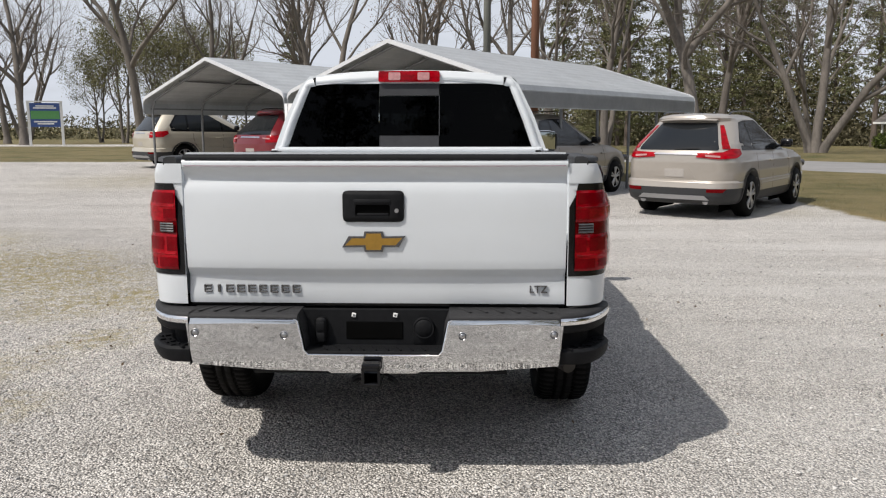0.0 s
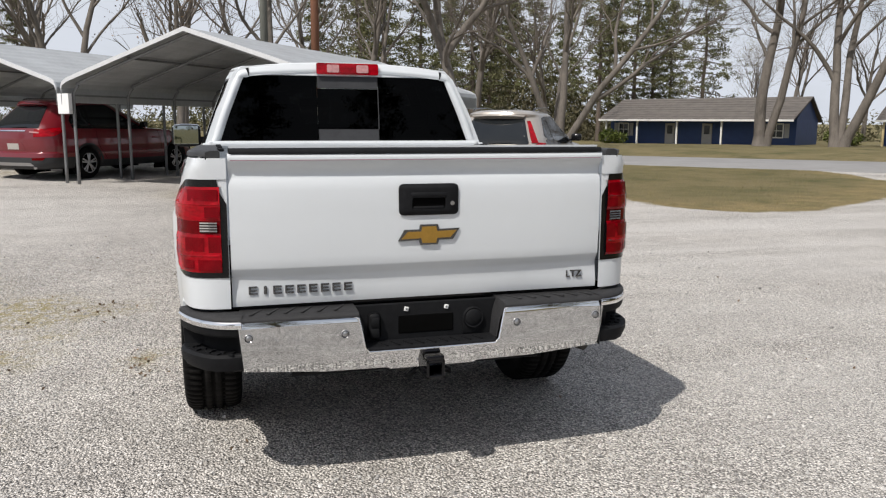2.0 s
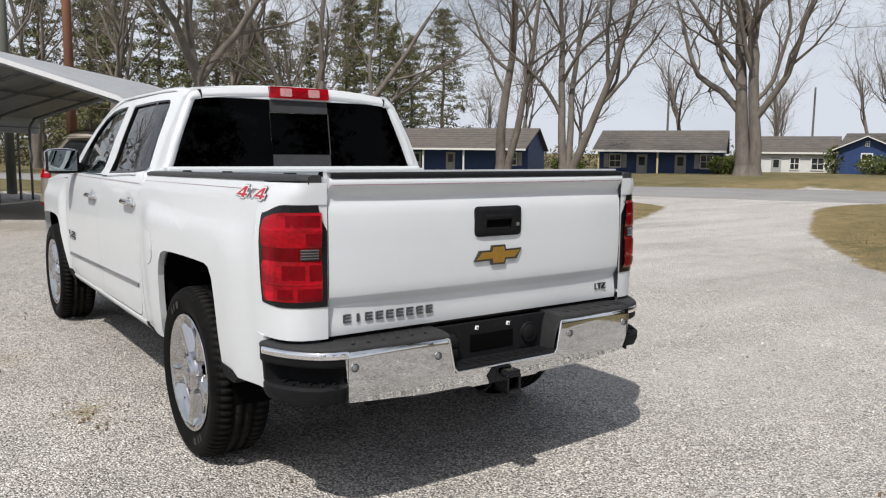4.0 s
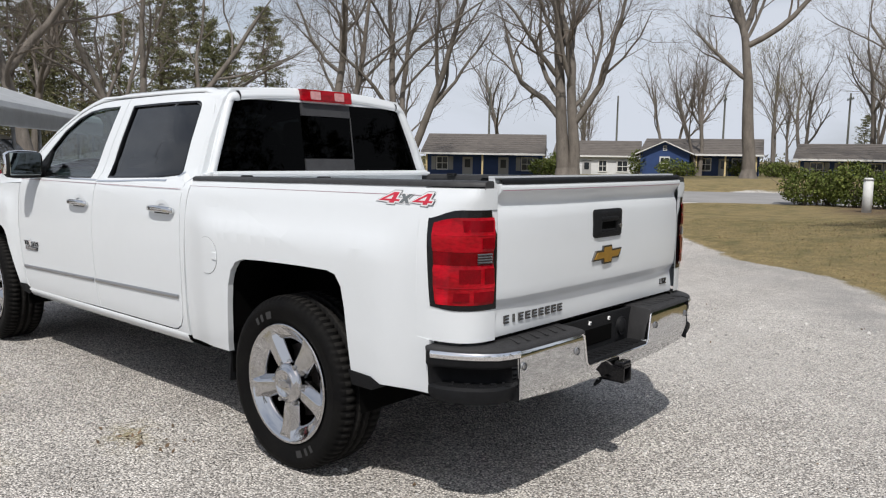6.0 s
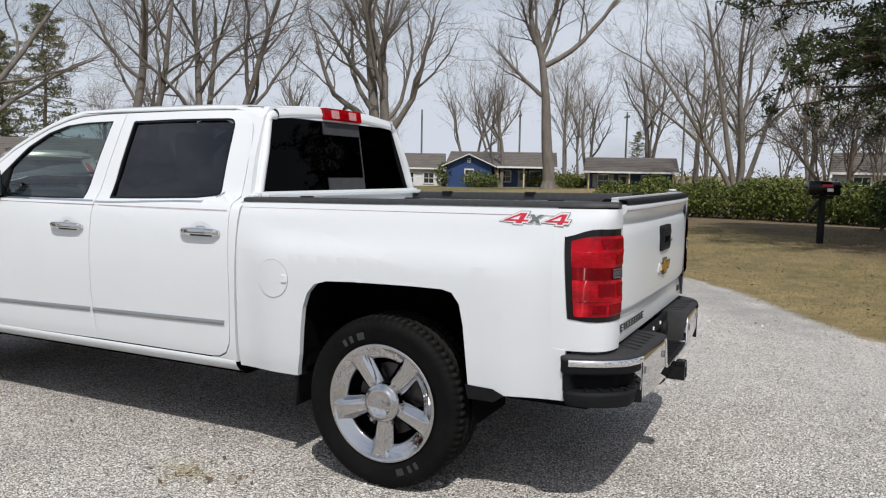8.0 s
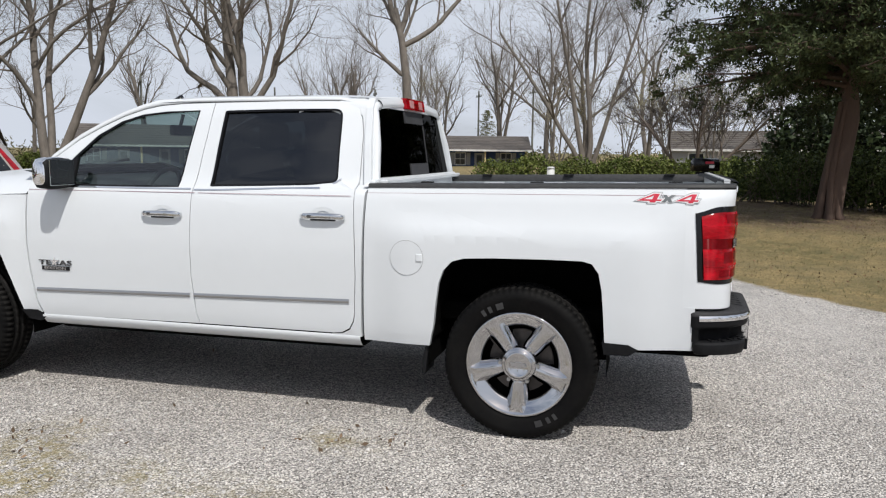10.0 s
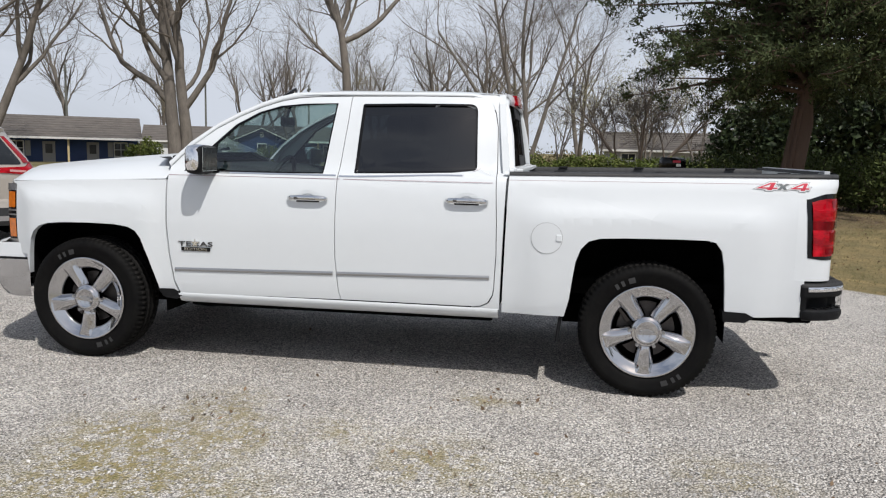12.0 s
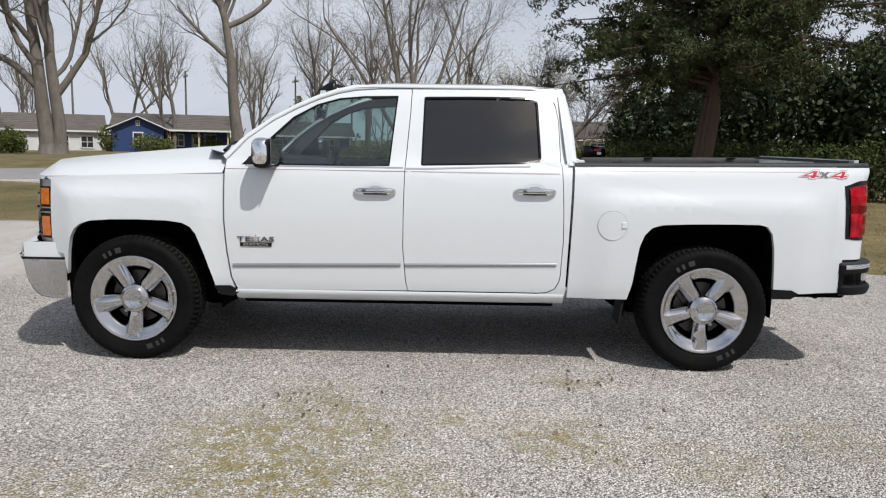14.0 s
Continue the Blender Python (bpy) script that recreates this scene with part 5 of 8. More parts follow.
    part("brake_disc", bm, mat("brake_iron", (.10, .09, .085), .5, .7, vary=.3, scale=30), rim)


bm = bm_new()
revolve(bm, [(.001, .0), (.24, .0), (.24, .05)], 36, "x")
wheel = part("wheel", bm, M["dark"], truck)
wheel.location = (-.872, 0, .394)
wheel.rotation_euler = (radians(2), 0, 0)
wheel_parts(wheel)
for x, y, turn_z, spin in ((-.872, 3.645, 0, 5), (.872, 0, 180, 30), (.872, 3.645, 180, 60)):
    w = copy_thing(wheel, pose(x, y, .394 + .0047 * y, 0, 0, turn_z) @ pose(0, 0, 0, spin, 0, 0))
    w.parent = truck

# ======== the setting ========
ROAD_N = Vector((.839, .545))      # across the road, away from the lot
ROAD_M = Vector((.545, -.839))     # along it


def ground_z(x, y):
    """The lot is level; the land past it falls away a little, with a low bank past the road."""
    n = x * .839 + y * .545
    z = -.012 * max(0.0, y - 16) * sstep(-5, 15, x) * sstep(200, 120, y)
    z += .22 * sstep(33, 36, n) * sstep(70, 50, n)
    z -= .06 * sstep(23, 25, n) * sstep(34, 32, n)
    z += .24 * sstep(9, 19, y) * sstep(1, -6, x) * sstep(70, 50, y)
    # the side lawn rises gently towards the hedge
    d = (x - 5.5) * .8 - (y + .5) * .5
    z += .22 * sstep(.8, 5, d) * sstep(4, 0, y) * sstep(24, 17, x)
    return z


def grass_amount(x, y):
    """1 on grass, 0 on gravel, with soft edges."""
    n = x * .839 + y * .545
    g = 0.0
    # verge ahead, past the parked cars
    if x > 1:
        low = float(np.interp(x, (5.5, 6.5, 7.6, 9.0, 12.3, 15.5, 16.2, 18), (11.5, 8.0, 6.85, 6.75, 8.4, 10.4, 12.5, 17)))
        g = max(g, sstep(-.5, .5, y - low) * sstep(6.1, 7.5, x + .45 * max(0, y - 12)))
    # lawn to the side, in front of the hedge
    top = lawn_edge(x)
    g = max(g, sstep(.5, -.5, y - top))
    if x < 2.2:
        g = max(0, g - sstep(2.2, 1.2, x + .12 * max(0, -y - 8)))
    # beyond the road
    g = max(g, sstep(32.6, 33.4, n))
    # land to the far left and behind the carports
    g = max(g, sstep(-.8, 1.2, y - 23.2 - .1 * max(0, x + 11)) * sstep(-4, -9, x))
    g = max(g, sstep(0, 3, y - 24.5) * sstep(24.6, 23.8, n))
    lane = y - 47.5 + .02 * (x + 30)
    if x < -10 and abs(lane) < 6:
        g *= sstep(2.5, 4.5, abs(lane))
    return g


def lawn_edge(x):
    """Where the side lawn meets the gravel, as y over x."""
    return float(np.interp(x, (2.0, 3.2, 4.2, 6.3, 7.4, 8.2, 12, 17.9, 20, 30), (-9.0, -2.9, -2.05, -.9, -.1, 1.4, 4.3, 7.5, 8.2, 8.4)))


def straw_amount(x, y):
    """Dead straw along the lawn's edges."""
    d = y - lawn_edge(x)
    p = sstep(.5, 0, d) * sstep(-2.4, -1.0, d) * sstep(2.5, 4, x) * sstep(24, 18, x)
    if x > 5:
        p = max(p, .8 * sstep(2.5, .8, y - float(np.interp(x, (5.5, 6.5, 7.6, 9.0, 12.3, 15.5, 16.2, 18), (11.5, 8.0, 6.85, 6.75, 8.4, 10.4, 12.5, 17)))))
    return p


def mulch_amount(x, y):
    """Bare brown soil and leaf mould under the cedar and along the hedges."""
    d = min(math.hypot(x - 12.3, y + 4.3) / 3.4, math.hypot(x - 15.8, y + 1.7) / 2.2, math.hypot(x - 19.2, y) / 2.4, math.hypot(x - 22.0, y - 1.6) / 2.4, math.hypot(x - 16.5, y + 4.0) / 2.4, math.hypot(x - 14.5, y + 6.2) / 2.6, math.hypot(x - 23.2, y + 1.5) / 2.2, math.hypot(x - 24.2, y - 2.5) / 2.0)
    return sstep(1.15, .55, d)


def edge_grey_amount(x, y):
    """Darker grey patches in the gravel beside the lawn."""
    d = y - lawn_edge(x)
    return sstep(1.9, .6, d) * sstep(3.0, 4.2, x) * sstep(10, 7, x) * .85


def patch_amount(x, y):
    """Thin moss and weeds in the gravel."""
    p = 0.0
    for cx, cy, r, a in ((-5.0, 3.6, 2.2, 1.0), (-3.7, 3.2, 1.4, 1.0), (-4.4, 4.1, 1.3, 1.0), (-3.0, 2.1, .9, .8), (-6.6, 5.2, 2.0, .9), (-1.81, 2.34, .35, .8), (-2.24, 2.62, .5, 1.0), (-2.13, 2.11, .45, .9), (-1.94, 1.60, .3, .7),
                         (-2.22, 1.05, .45, .85), (-2.62, 2.42, .7, 1.0), (-2.83, 2.16, .6, .9), (-2.13, -.31, .4, .6), (-1.27, .91, .16, .8), (-1.25, .63, .14, .8), (-1.59, 2.33, .25, .7),
                         (-2.5, .4, .5, .5), (-8, 15, 3, .5), (-.95, 12.1, 1.4, .6), (5.6, 9.6, 1.6, .4), (-6.0, 16.5, 1.6, .7)):
        p = max(p, a * sstep(1.0, .2, math.hypot(x - cx, y - cy) / r))
    return p


def dust_amount(x, y):
    """Where wheels have worn the stone to pale dust."""
    d = .12 + .75 * sstep(1.5, 4.0, y) * sstep(1.4, 2.6, x) * sstep(12, 9, y) + .5 * sstep(4, 8, y) * sstep(-1.5, -3, x)
    return min(.9, d + .5 * sstep(.9, 2.2, x) * sstep(-3.5, -1.5, y))


def lines(lo, hi, fine_lo, fine_hi, fine, grow=1.16):
    a = list(np.arange(fine_lo, fine_hi + 1e-6, fine))
    step, at = fine, fine_lo
    while at > lo:
        step *= grow
        at -= step
        a.insert(0, at)
    step, at = fine, fine_hi
    while at < hi:
        step *= grow
        at += step
        a.append(at)
    return a


gx, gy = lines(-1600, 1700, -7, 14, .22), lines(-900, 1800, -5, 9, .22)
verts = [(x, y, ground_z(x, y)) for y in gy for x in gx]
w_ = len(gx)
faces = [(j * w_ + i, j * w_ + i + 1, (j + 1) * w_ + i + 1, (j + 1) * w_ + i) for j in range(len(gy) - 1) for i in range(w_ - 1)]
me = bpy.data.meshes.new("ground")
me.from_pydata(verts, [], faces)
at1 = me.attributes.new("grass", "FLOAT", "POINT")
at1.data.foreach_set("value", [grass_amount(x, y) for x, y, z in verts])
at2 = me.attributes.new("moss", "FLOAT", "POINT")
at2.data.foreach_set("value", [patch_amount(x, y) for x, y, z in verts])
at3 = me.attributes.new("dust", "FLOAT", "POINT")
at3.data.foreach_set("value", [dust_amount(x, y) for x, y, z in verts])
for key_, amount in (("straw", straw_amount), ("mulch", mulch_amount), ("edge_grey", edge_grey_amount)):
    at4 = me.attributes.new(key_, "FLOAT", "POINT")
    at4.data.foreach_set("value", [amount(x, y) for x, y, z in verts])
for p in me.polygons:
    p.use_smooth = True
ground = tagged(new("ground", me), "pale grey crushed-stone lot with grass beyond", "ground", kind="structure")


def ground_material():
    m = bpy.data.materials.new("gravel_and_grass")
    m.use_nodes = True
    n, l = m.node_tree.nodes, m.node_tree.links
    b = n["Principled BSDF"]
    b.inputs["Roughness"].default_value = .92
    b.inputs["Specular IOR Level"].default_value = .25
    co = n.new("ShaderNodeTexCoord")

    def noise_(scale, detail=5.0, rough=.6):
        t = n.new("ShaderNodeTexNoise")
        t.inputs["Scale"].default_value, t.inputs["Detail"].default_value, t.inputs["Roughness"].default_value = scale, detail, rough
        l.new(co.outputs["Object"], t.inputs["Vector"])
        return t.outputs["Fac"]

    def ramp(src, stops):
        r = n.new("ShaderNodeValToRGB")
        while len(r.color_ramp.elements) < len(stops):
            r.color_ramp.elements.new(.5)
        for e, (p, c) in zip(r.color_ramp.elements, stops):
            e.position, e.color = p, (*c, 1)
        l.new(src, r.inputs["Fac"])
        return r.outputs["Color"]

    def mixc(f, a, c, kind="MIX"):
        x = n.new("ShaderNodeMixRGB")
        x.blend_type = kind
        for k, v in ((0, f), (1, a), (2, c)):
            if isinstance(v, (int, float)):
                x.inputs[k].default_value = v
            elif isinstance(v, tuple):
                x.inputs[k].default_value = (*v, 1)
            else:
                l.new(v, x.inputs[k])
        return x.outputs["Color"]

    def math_(op, a, c):
        x = n.new("ShaderNodeMath")
        x.operation = op
        x.use_clamp = op in ("MULTIPLY", "ADD")
        for k, v in ((0, a), (1, c)):
            if isinstance(v, (int, float)):
                x.inputs[k].default_value = v
            else:
                l.new(v, x.inputs[k])
        return x.outputs[0]

    # crushed stone: cells from near-black to white; darker grit between paints the crevices' shade
    v1 = n.new("ShaderNodeTexVoronoi")
    v1.inputs["Scale"].default_value = 88
    v1.inputs["Randomness"].default_value = 1.0
    l.new(co.outputs["Object"], v1.inputs["Vector"])
    v2 = n.new("ShaderNodeTexVoronoi")
    v2.inputs["Scale"].default_value = 170
    l.new(co.outputs["Object"], v2.inputs["Vector"])
    sep = n.new("ShaderNodeSeparateColor")
    l.new(v1.outputs["Color"], sep.inputs["Color"])
    stone = ramp(sep.outputs[0], [(0, (.09, .087, .084)), (.16, (.32, .309, .297)), (.40, (.60, .577, .553)), (.70, (.84, .81, .78)), (1, (1.0, .975, .95))])
    sep2 = n.new("ShaderNodeSeparateColor")
    l.new(v2.outputs["Color"], sep2.inputs["Color"])
    grit_shade = ramp(sep2.outputs[1], [(0, (.04, .039, .037)), (.5, (.30, .289, .276)), (1, (.72, .70, .675))])
    gap = ramp(v1.outputs["Distance"], [(.40, (0, 0, 0)), (.58, (1, 1, 1))])
    rock = mixc(gap, stone, grit_shade)
    broad = ramp(noise_(.35, 6, .65), [(.34, (.85, .828, .805)), (.66, (1.15, 1.125, 1.095))])
    rock = mixc(1.0, rock, broad, "MULTIPLY")
    mid = ramp(noise_(2.3, 6, .7), [(.32, (.84, .83, .82)), (.68, (1.1, 1.1, 1.09))])
    rock = mixc(1.0, rock, mid, "MULTIPLY")
    # pale dust along the wheel tracks, which run across the lot
    mp = n.new("ShaderNodeMapping")
    mp.inputs["Rotation"].default_value = (0, 0, radians(12))
    mp.inputs["Scale"].default_value = (.16, 1.25, 1)
    l.new(co.outputs["Object"], mp.inputs["Vector"])
    trk = n.new("ShaderNodeTexNoise")
    trk.inputs["Scale"].default_value, trk.inputs["Detail"].default_value, trk.inputs["Roughness"].default_value = 1.0, 6, .6
    l.new(mp.outputs["Vector"], trk.inputs["Vector"])
    at_d = n.new("ShaderNodeAttribute")
    at_d.attribute_name = "dust"
    dust = math_("MULTIPLY", at_d.outputs["Fac"], ramp(trk.outputs["Fac"], [(.34, (.1, .1, .1)), (.62, (.85, .85, .85))]))
    rock = mixc(dust, rock, (.64, .615, .585))
    # moss and dead weeds
    at_m = n.new("ShaderNodeAttribute")
    at_m.attribute_name = "moss"
    mossf = math_("MULTIPLY", at_m.outputs["Fac"], ramp(noise_(9, 9, .85), [(.45, (0, 0, 0)), (.535, (.94, .94, .94))]))
    mossc = ramp(noise_(26, 4), [(.35, (.23, .19, .07)), (.5, (.34, .275, .12)), (.62, (.20, .185, .06)), (.72, (.42, .345, .18))])
    rock = mixc(mossf, rock, mossc)
    # darker grey patches beside the lawn
    at_w = n.new("ShaderNodeAttribute")
    at_w.attribute_name = "edge_grey"
    greyf = math_("MULTIPLY", at_w.outputs["Fac"], ramp(noise_(1.1, 7, .7), [(.40, (0, 0, 0)), (.60, (.85, .85, .85))]))
    rock = mixc(greyf, rock, ramp(noise_(30, 4, .7), [(.3, (.22, .212, .205)), (.7, (.42, .405, .39))]))
    # rough winter lawn
    at_g = n.new("ShaderNodeAttribute")
    at_g.attribute_name = "grass"
    soft = math_("ADD", at_g.outputs["Fac"], math_("SUBTRACT", noise_(2.4, 9, .78), .5))
    gf = ramp(soft, [(.38, (0, 0, 0)), (.62, (1, 1, 1))])
    lawn = ramp(noise_(.45, 7, .7), [(.30, (.08, .085, .032)), (.44, (.145, .128, .06)), (.58, (.215, .175, .092)), (.74, (.105, .108, .042))])
    at_s = n.new("ShaderNodeAttribute")
    at_s.attribute_name = "straw"
    strawf = math_("MULTIPLY", at_s.outputs["Fac"], ramp(noise_(1.7, 7, .72), [(.38, (.05, .05, .05)), (.58, (.9, .9, .9))]))
    lawn = mixc(strawf, lawn, ramp(noise_(9, 5, .7), [(.3, (.25, .185, .085)), (.7, (.40, .31, .16))]))
    at_b = n.new("ShaderNodeAttribute")
    at_b.attribute_name = "mulch"
    mulchf = math_("MULTIPLY", at_b.outputs["Fac"], ramp(noise_(1.4, 7, .7), [(.32, (.15, .15, .15)), (.55, (.95, .95, .95))]))
    lawn = mixc(mulchf, lawn, ramp(noise_(7, 6, .75), [(.3, (.085, .058, .04)), (.7, (.19, .135, .095))]))
    blades = ramp(noise_(45, 3, .7), [(.3, (.68, .68, .66)), (.7, (1.28, 1.27, 1.22))])
    lawn = mixc(1.0, lawn, blades, "MULTIPLY")
    l.new(mixc(gf, rock, lawn), b.inputs["Base Color"])
    # relief
    h1 = n.new("ShaderNodeBump")
    h1.inputs["Strength"].default_value, h1.inputs["Distance"].default_value = 1.0, .016
    h1.invert = True
    l.new(v1.outputs["Distance"], h1.inputs["Height"])
    h2 = n.new("ShaderNodeBump")
    h2.inputs["Strength"].default_value, h2.inputs["Distance"].default_value = .35, .05
    l.new(noise_(3.0, 8, .7), h2.inputs["Height"])
    l.new(h1.outputs["Normal"], h2.inputs["Normal"])
    l.new(h2.outputs["Normal"], b.inputs["Normal"])
    return m


me.materials.append(ground_material())

# the road: one strip laid over the land
M["asphalt"] = mat("worn_asphalt", (.27, .265, .26), .9, color2=(.21, .205, .20), scale=.5, bump=.3, bump_scale=40)
bm = bm_new()
rows = []
for m_ in np.concatenate([np.linspace(-900, -120, 14), np.linspace(-100, 100, 41), np.linspace(120, 900, 14)]):
    row = []
    for n_, up in ((24.0, -.03), (24.3, .05), (28.6, .09), (32.8, .05), (33.1, -.03)):
        x, y = n_ * .839 + m_ * .545, n_ * .545 - m_ * .839
        row.append(Vector((x, y, ground_z(x, y) + up)))
    rows.append(row)
loft(bm, rows)
tagged(part("road", bm, M["asphalt"], smooth=40), "light grey worn two-lane road", "road", kind="structure")

# ---- carports ----
M["tin"] = mat("galvanised_sheet", (.47, .485, .49), .45, .30, color2=(.37, .38, .385), scale=1.3, bump=.03, bump_scale=20)
M["post"] = mat("galvanised_post", (.22, .225, .23), .5, .4, vary=.25, scale=6)
AX, GD = Vector((.588, .809, 0)), Vector((.809, -.588, 0))


def carport(front_left, width, length, peak, eave, label):
    """A ridged tin roof on bent-tube frames. Its own frame: x across the gable, y along the ridge."""
    m = Matrix(((GD.x, AX.x, 0, front_left[0]), (GD.y, AX.y, 0, front_left[1]), (0, 0, 1, -.02), (0, 0, 0, 1)))
    c = thing("carport", label, "carport", "carports", m)
    half = width / 2
    prof = [(-.10, eave - .42), (-.10, eave - .12), (-.06, eave - .02), (.06, eave + .05), (half, peak), (width - .06, eave + .05), (width + .06, eave - .02), (width + .10, eave - .12), (width + .10, eave - .42)]
    # ribbed sheets, running along the ridge
    bm = bm_new()
    path = []
    for (x0, z0), (x1, z1) in zip(prof, prof[1:]):
        k = max(1, int(math.hypot(x1 - x0, z1 - z0) / .11))
        for j in range(k):
            t = j / k
            rib = .016 if (len(path) % 3 == 0 and k > 2) else 0
            path.append((x0 + (x1 - x0) * t, z0 + (z1 - z0) * t + rib))
    path.append(prof[-1])
    ys = np.linspace(-.15, length + .15, 12)
    loft(bm, [[Vector((x, y, z + .02)) for x, z in path] for y in ys])
    loft(bm, [[Vector((x, y, z - .004)) for x, z in path] for y in ys])
    for y in (ys[0], ys[-1]):
        loft(bm, [[Vector((x, y, z + d)) for x, z in path] for d in (-.004, .02)])
    part("roof_sheet", bm, M["tin"], c, "ribbed galvanised roof sheet")
    edge = [(x, z) for x, z in prof]
    trim_m = mat("white_trim", (.62, .63, .64), .5, vary=.1)
    for y in (-.17, length + .17):
        bm = bm_new()
        loft(bm, [[Vector((x, y + dy, z + dz)) for x, z in edge] for dy, dz in ((0, -.05), (-.015, -.05), (-.015, .035), (.04, .035))])
        part("gable_trim", bm, trim_m, c, "pale metal edge trim")
    # frames
    for y in np.arange(.05, length + .05, 1.62):
        pts = [(.0, 0), (.0, eave - .45), (.03, eave - .22), (.14, eave - .08), (.4, eave + .02 + .34 * (peak - eave) / half - .06), (half, peak - .08),
               (width - .4, eave + .02 + .34 * (peak - eave) / half - .06), (width - .14, eave - .08), (width - .03, eave - .22), (width, eave - .45), (width, 0)]
        bm = bm_new()
        sweep(bm, smooth_line([(x, y, z) for x, z in pts[:6]], 3) + smooth_line([(x, y, z) for x, z in pts[5:]], 3)[1:], .034, 8)
        part("frame", bm, M["post"], c, "bent galvanised tube frame", smooth=50)
    for x, z in ((half * .5, (eave + peak) / 2 - .03), (half * 1.5, (eave + peak) / 2 - .03), (0, 2.0), (width, 2.0)):
        bm = bm_new()
        box(bm, (x, length / 2, z), (.04, length, .04))
        part("purlin", bm, M["post"], c)
    return c


carport((-3.67, 14.17), 6.1, 8.7, 3.25, 2.27, "open galvanised tin carport standing beside a second one")
carport((-8.59, 17.76), 5.75, 8.7, 3.22, 2.27, "open galvanised tin carport sheltering a red car")
# meter box on the shared post
bm = bm_new()
box(bm, (-3.80, 14.12, 1.80), (.30, .10, .42), rot=Matrix.Rotation(-.628, 3, "Z"), bevel=.01)
tagged(part("notice_box", bm, M["white_tag"]), "white box fixed to a carport post", "box")

# ---- low blue houses across the road ----
M["blue"] = mat("blue_boards", (.022, .055, .17), .6, color2=(.018, .045, .14), scale=2, bump=.05, bump_scale=30)
M["shingle"] = mat("weathered_shingles", (.135, .12, .108), .95, color2=(.09, .08, .073), scale=1.2, bump=.3, bump_scale=14, stretch=(1, 1, 3))
M["trim_white"] = mat("white_woodwork", (.72, .72, .70), .6, vary=.12, scale=4)
M["cream"] = mat("cream_posts", (.62, .50, .27), .6, vary=.12, scale=4)
M["pane"] = mat("window_pane", (.03, .035, .04), .08, vary=.3, scale=1.5)
M["white_wall"] = mat("white_boards", (.66, .67, .67), .7, color2=(.58, .59, .60), scale=2)
M["grey_door"] = mat("grey_door", (.36, .36, .36), .6, vary=.1)


def gable_house(name, label, m, length, depth, eave, ridge, wall, post, doors, windows, porch=True, posts=(), shutters=True):
    """A low house. Its own frame: x along the front, y to the back, the front at y = 0."""
    h = thing(name, label, "house", "", m)
    back = 1.6 if porch else .0
    bm = bm_new()
    # weatherboards lapped over one another, as one skin round the house
    rows, z = [], -.3
    while z < eave:
        for out_, zz in ((.028, z), (.004, min(z + .2, eave))):
            rows.append([Vector(p) for p in ((-out_, back - out_, zz), (length + out_, back - out_, zz), (length + out_, back + depth + out_, zz), (-out_, back + depth + out_, zz))])
        z += .2
    ring = loft(bm, rows, closed=True)[-1]
    peak_ = [bm.verts.new((x, back + depth / 2, ridge - .1)) for x in (0, length)]
    bm.faces.new((ring[0], peak_[0], ring[3]))
    bm.faces.new((ring[1], ring[2], peak_[1]))
    bm.faces.new((ring[0], ring[1], peak_[1], peak_[0]))
    bm.faces.new((ring[2], ring[3], peak_[0], peak_[1]))
    mid = back + depth / 2
    part("wall", bm, wall, h)
    bm = bm_new()
    front, rear = -.45, back + depth + .45
    slope = (ridge - eave) / (mid - back if not porch else mid + .2)
    o = .35
    zf = eave + (.02 if porch else -.1)
    prof_ = [(front, zf - .14)]
    for y0, z0, y1, z1 in ((front, zf, mid, ridge), (rear, eave - .1, mid, ridge)):
        side_ = []
        for j in range(9):
            a, b = j / 9, (j + 1) / 9
            side_ += [(y0 + (y1 - y0) * a, z0 + (z1 - z0) * a + .03), (y0 + (y1 - y0) * b, z0 + (z1 - z0) * b)]
        prof_ += side_ if y0 == front else side_[::-1]
    prof_ += [(rear, eave - .24), (mid, ridge - .14)]
    loft(bm, [[Vector((x, y, z)) for y, z in prof_] for x in (-o, length + o)], closed=True, cap=True)
    part("roof", bm, M["shingle"], h, "weathered grey shingle roof")
    bm = bm_new()
    box(bm, (length / 2, front - .01, zf - .09), (length + 2 * o, .05, .18))
    part("fascia", bm, M["trim_white"], h)
    bm = bm_new()
    box(bm, (length / 2, back / 2, -.1), (length, back + .3, .2))
    part("porch_slab", bm, M["grey_door"], h)
    for x in posts:
        bm = bm_new()
        box(bm, (x, .0, eave / 2), (.16, .16, eave), bevel=.01)
        part("porch_post", bm, post, h)
    for x in doors:
        bm = bm_new()
        box(bm, (x, back - .05, 1.03), (1.0, .08, 2.08), bevel=.01)
        d = part("door", bm, M["grey_door"], h)
        bm = bm_new()
        box(bm, (x, back - .10, 1.45), (.55, .03, .8))
        part("pane", bm, M["pane"], d)
    for x, w in windows:
        bm = bm_new()
        for dx, dz, sx, sz in ((-w / 2, 0, .1, 1.3), (w / 2, 0, .1, 1.3), (0, .62, w, .1), (0, -.62, w, .12), (0, 0, w, .06), (0, 0, .05, 1.25)):
            box(bm, (x + dx, back - .07, 1.45 + dz), (sx, .08, sz))
        wd = part("window", bm, M["trim_white"], h)
        bm = bm_new()
        box(bm, (x, back - .04, 1.45), (w, .03, 1.25))
        part("pane", bm, M["pane"], wd)
        if shutters:
            for sx in (-1, 1):
                bm = bm_new()
                box(bm, (x + sx * (w / 2 + .32), back - .05, 1.45), (.42, .05, 1.3))
                part("shutter", bm, M["grey_door"], wd)
    return h


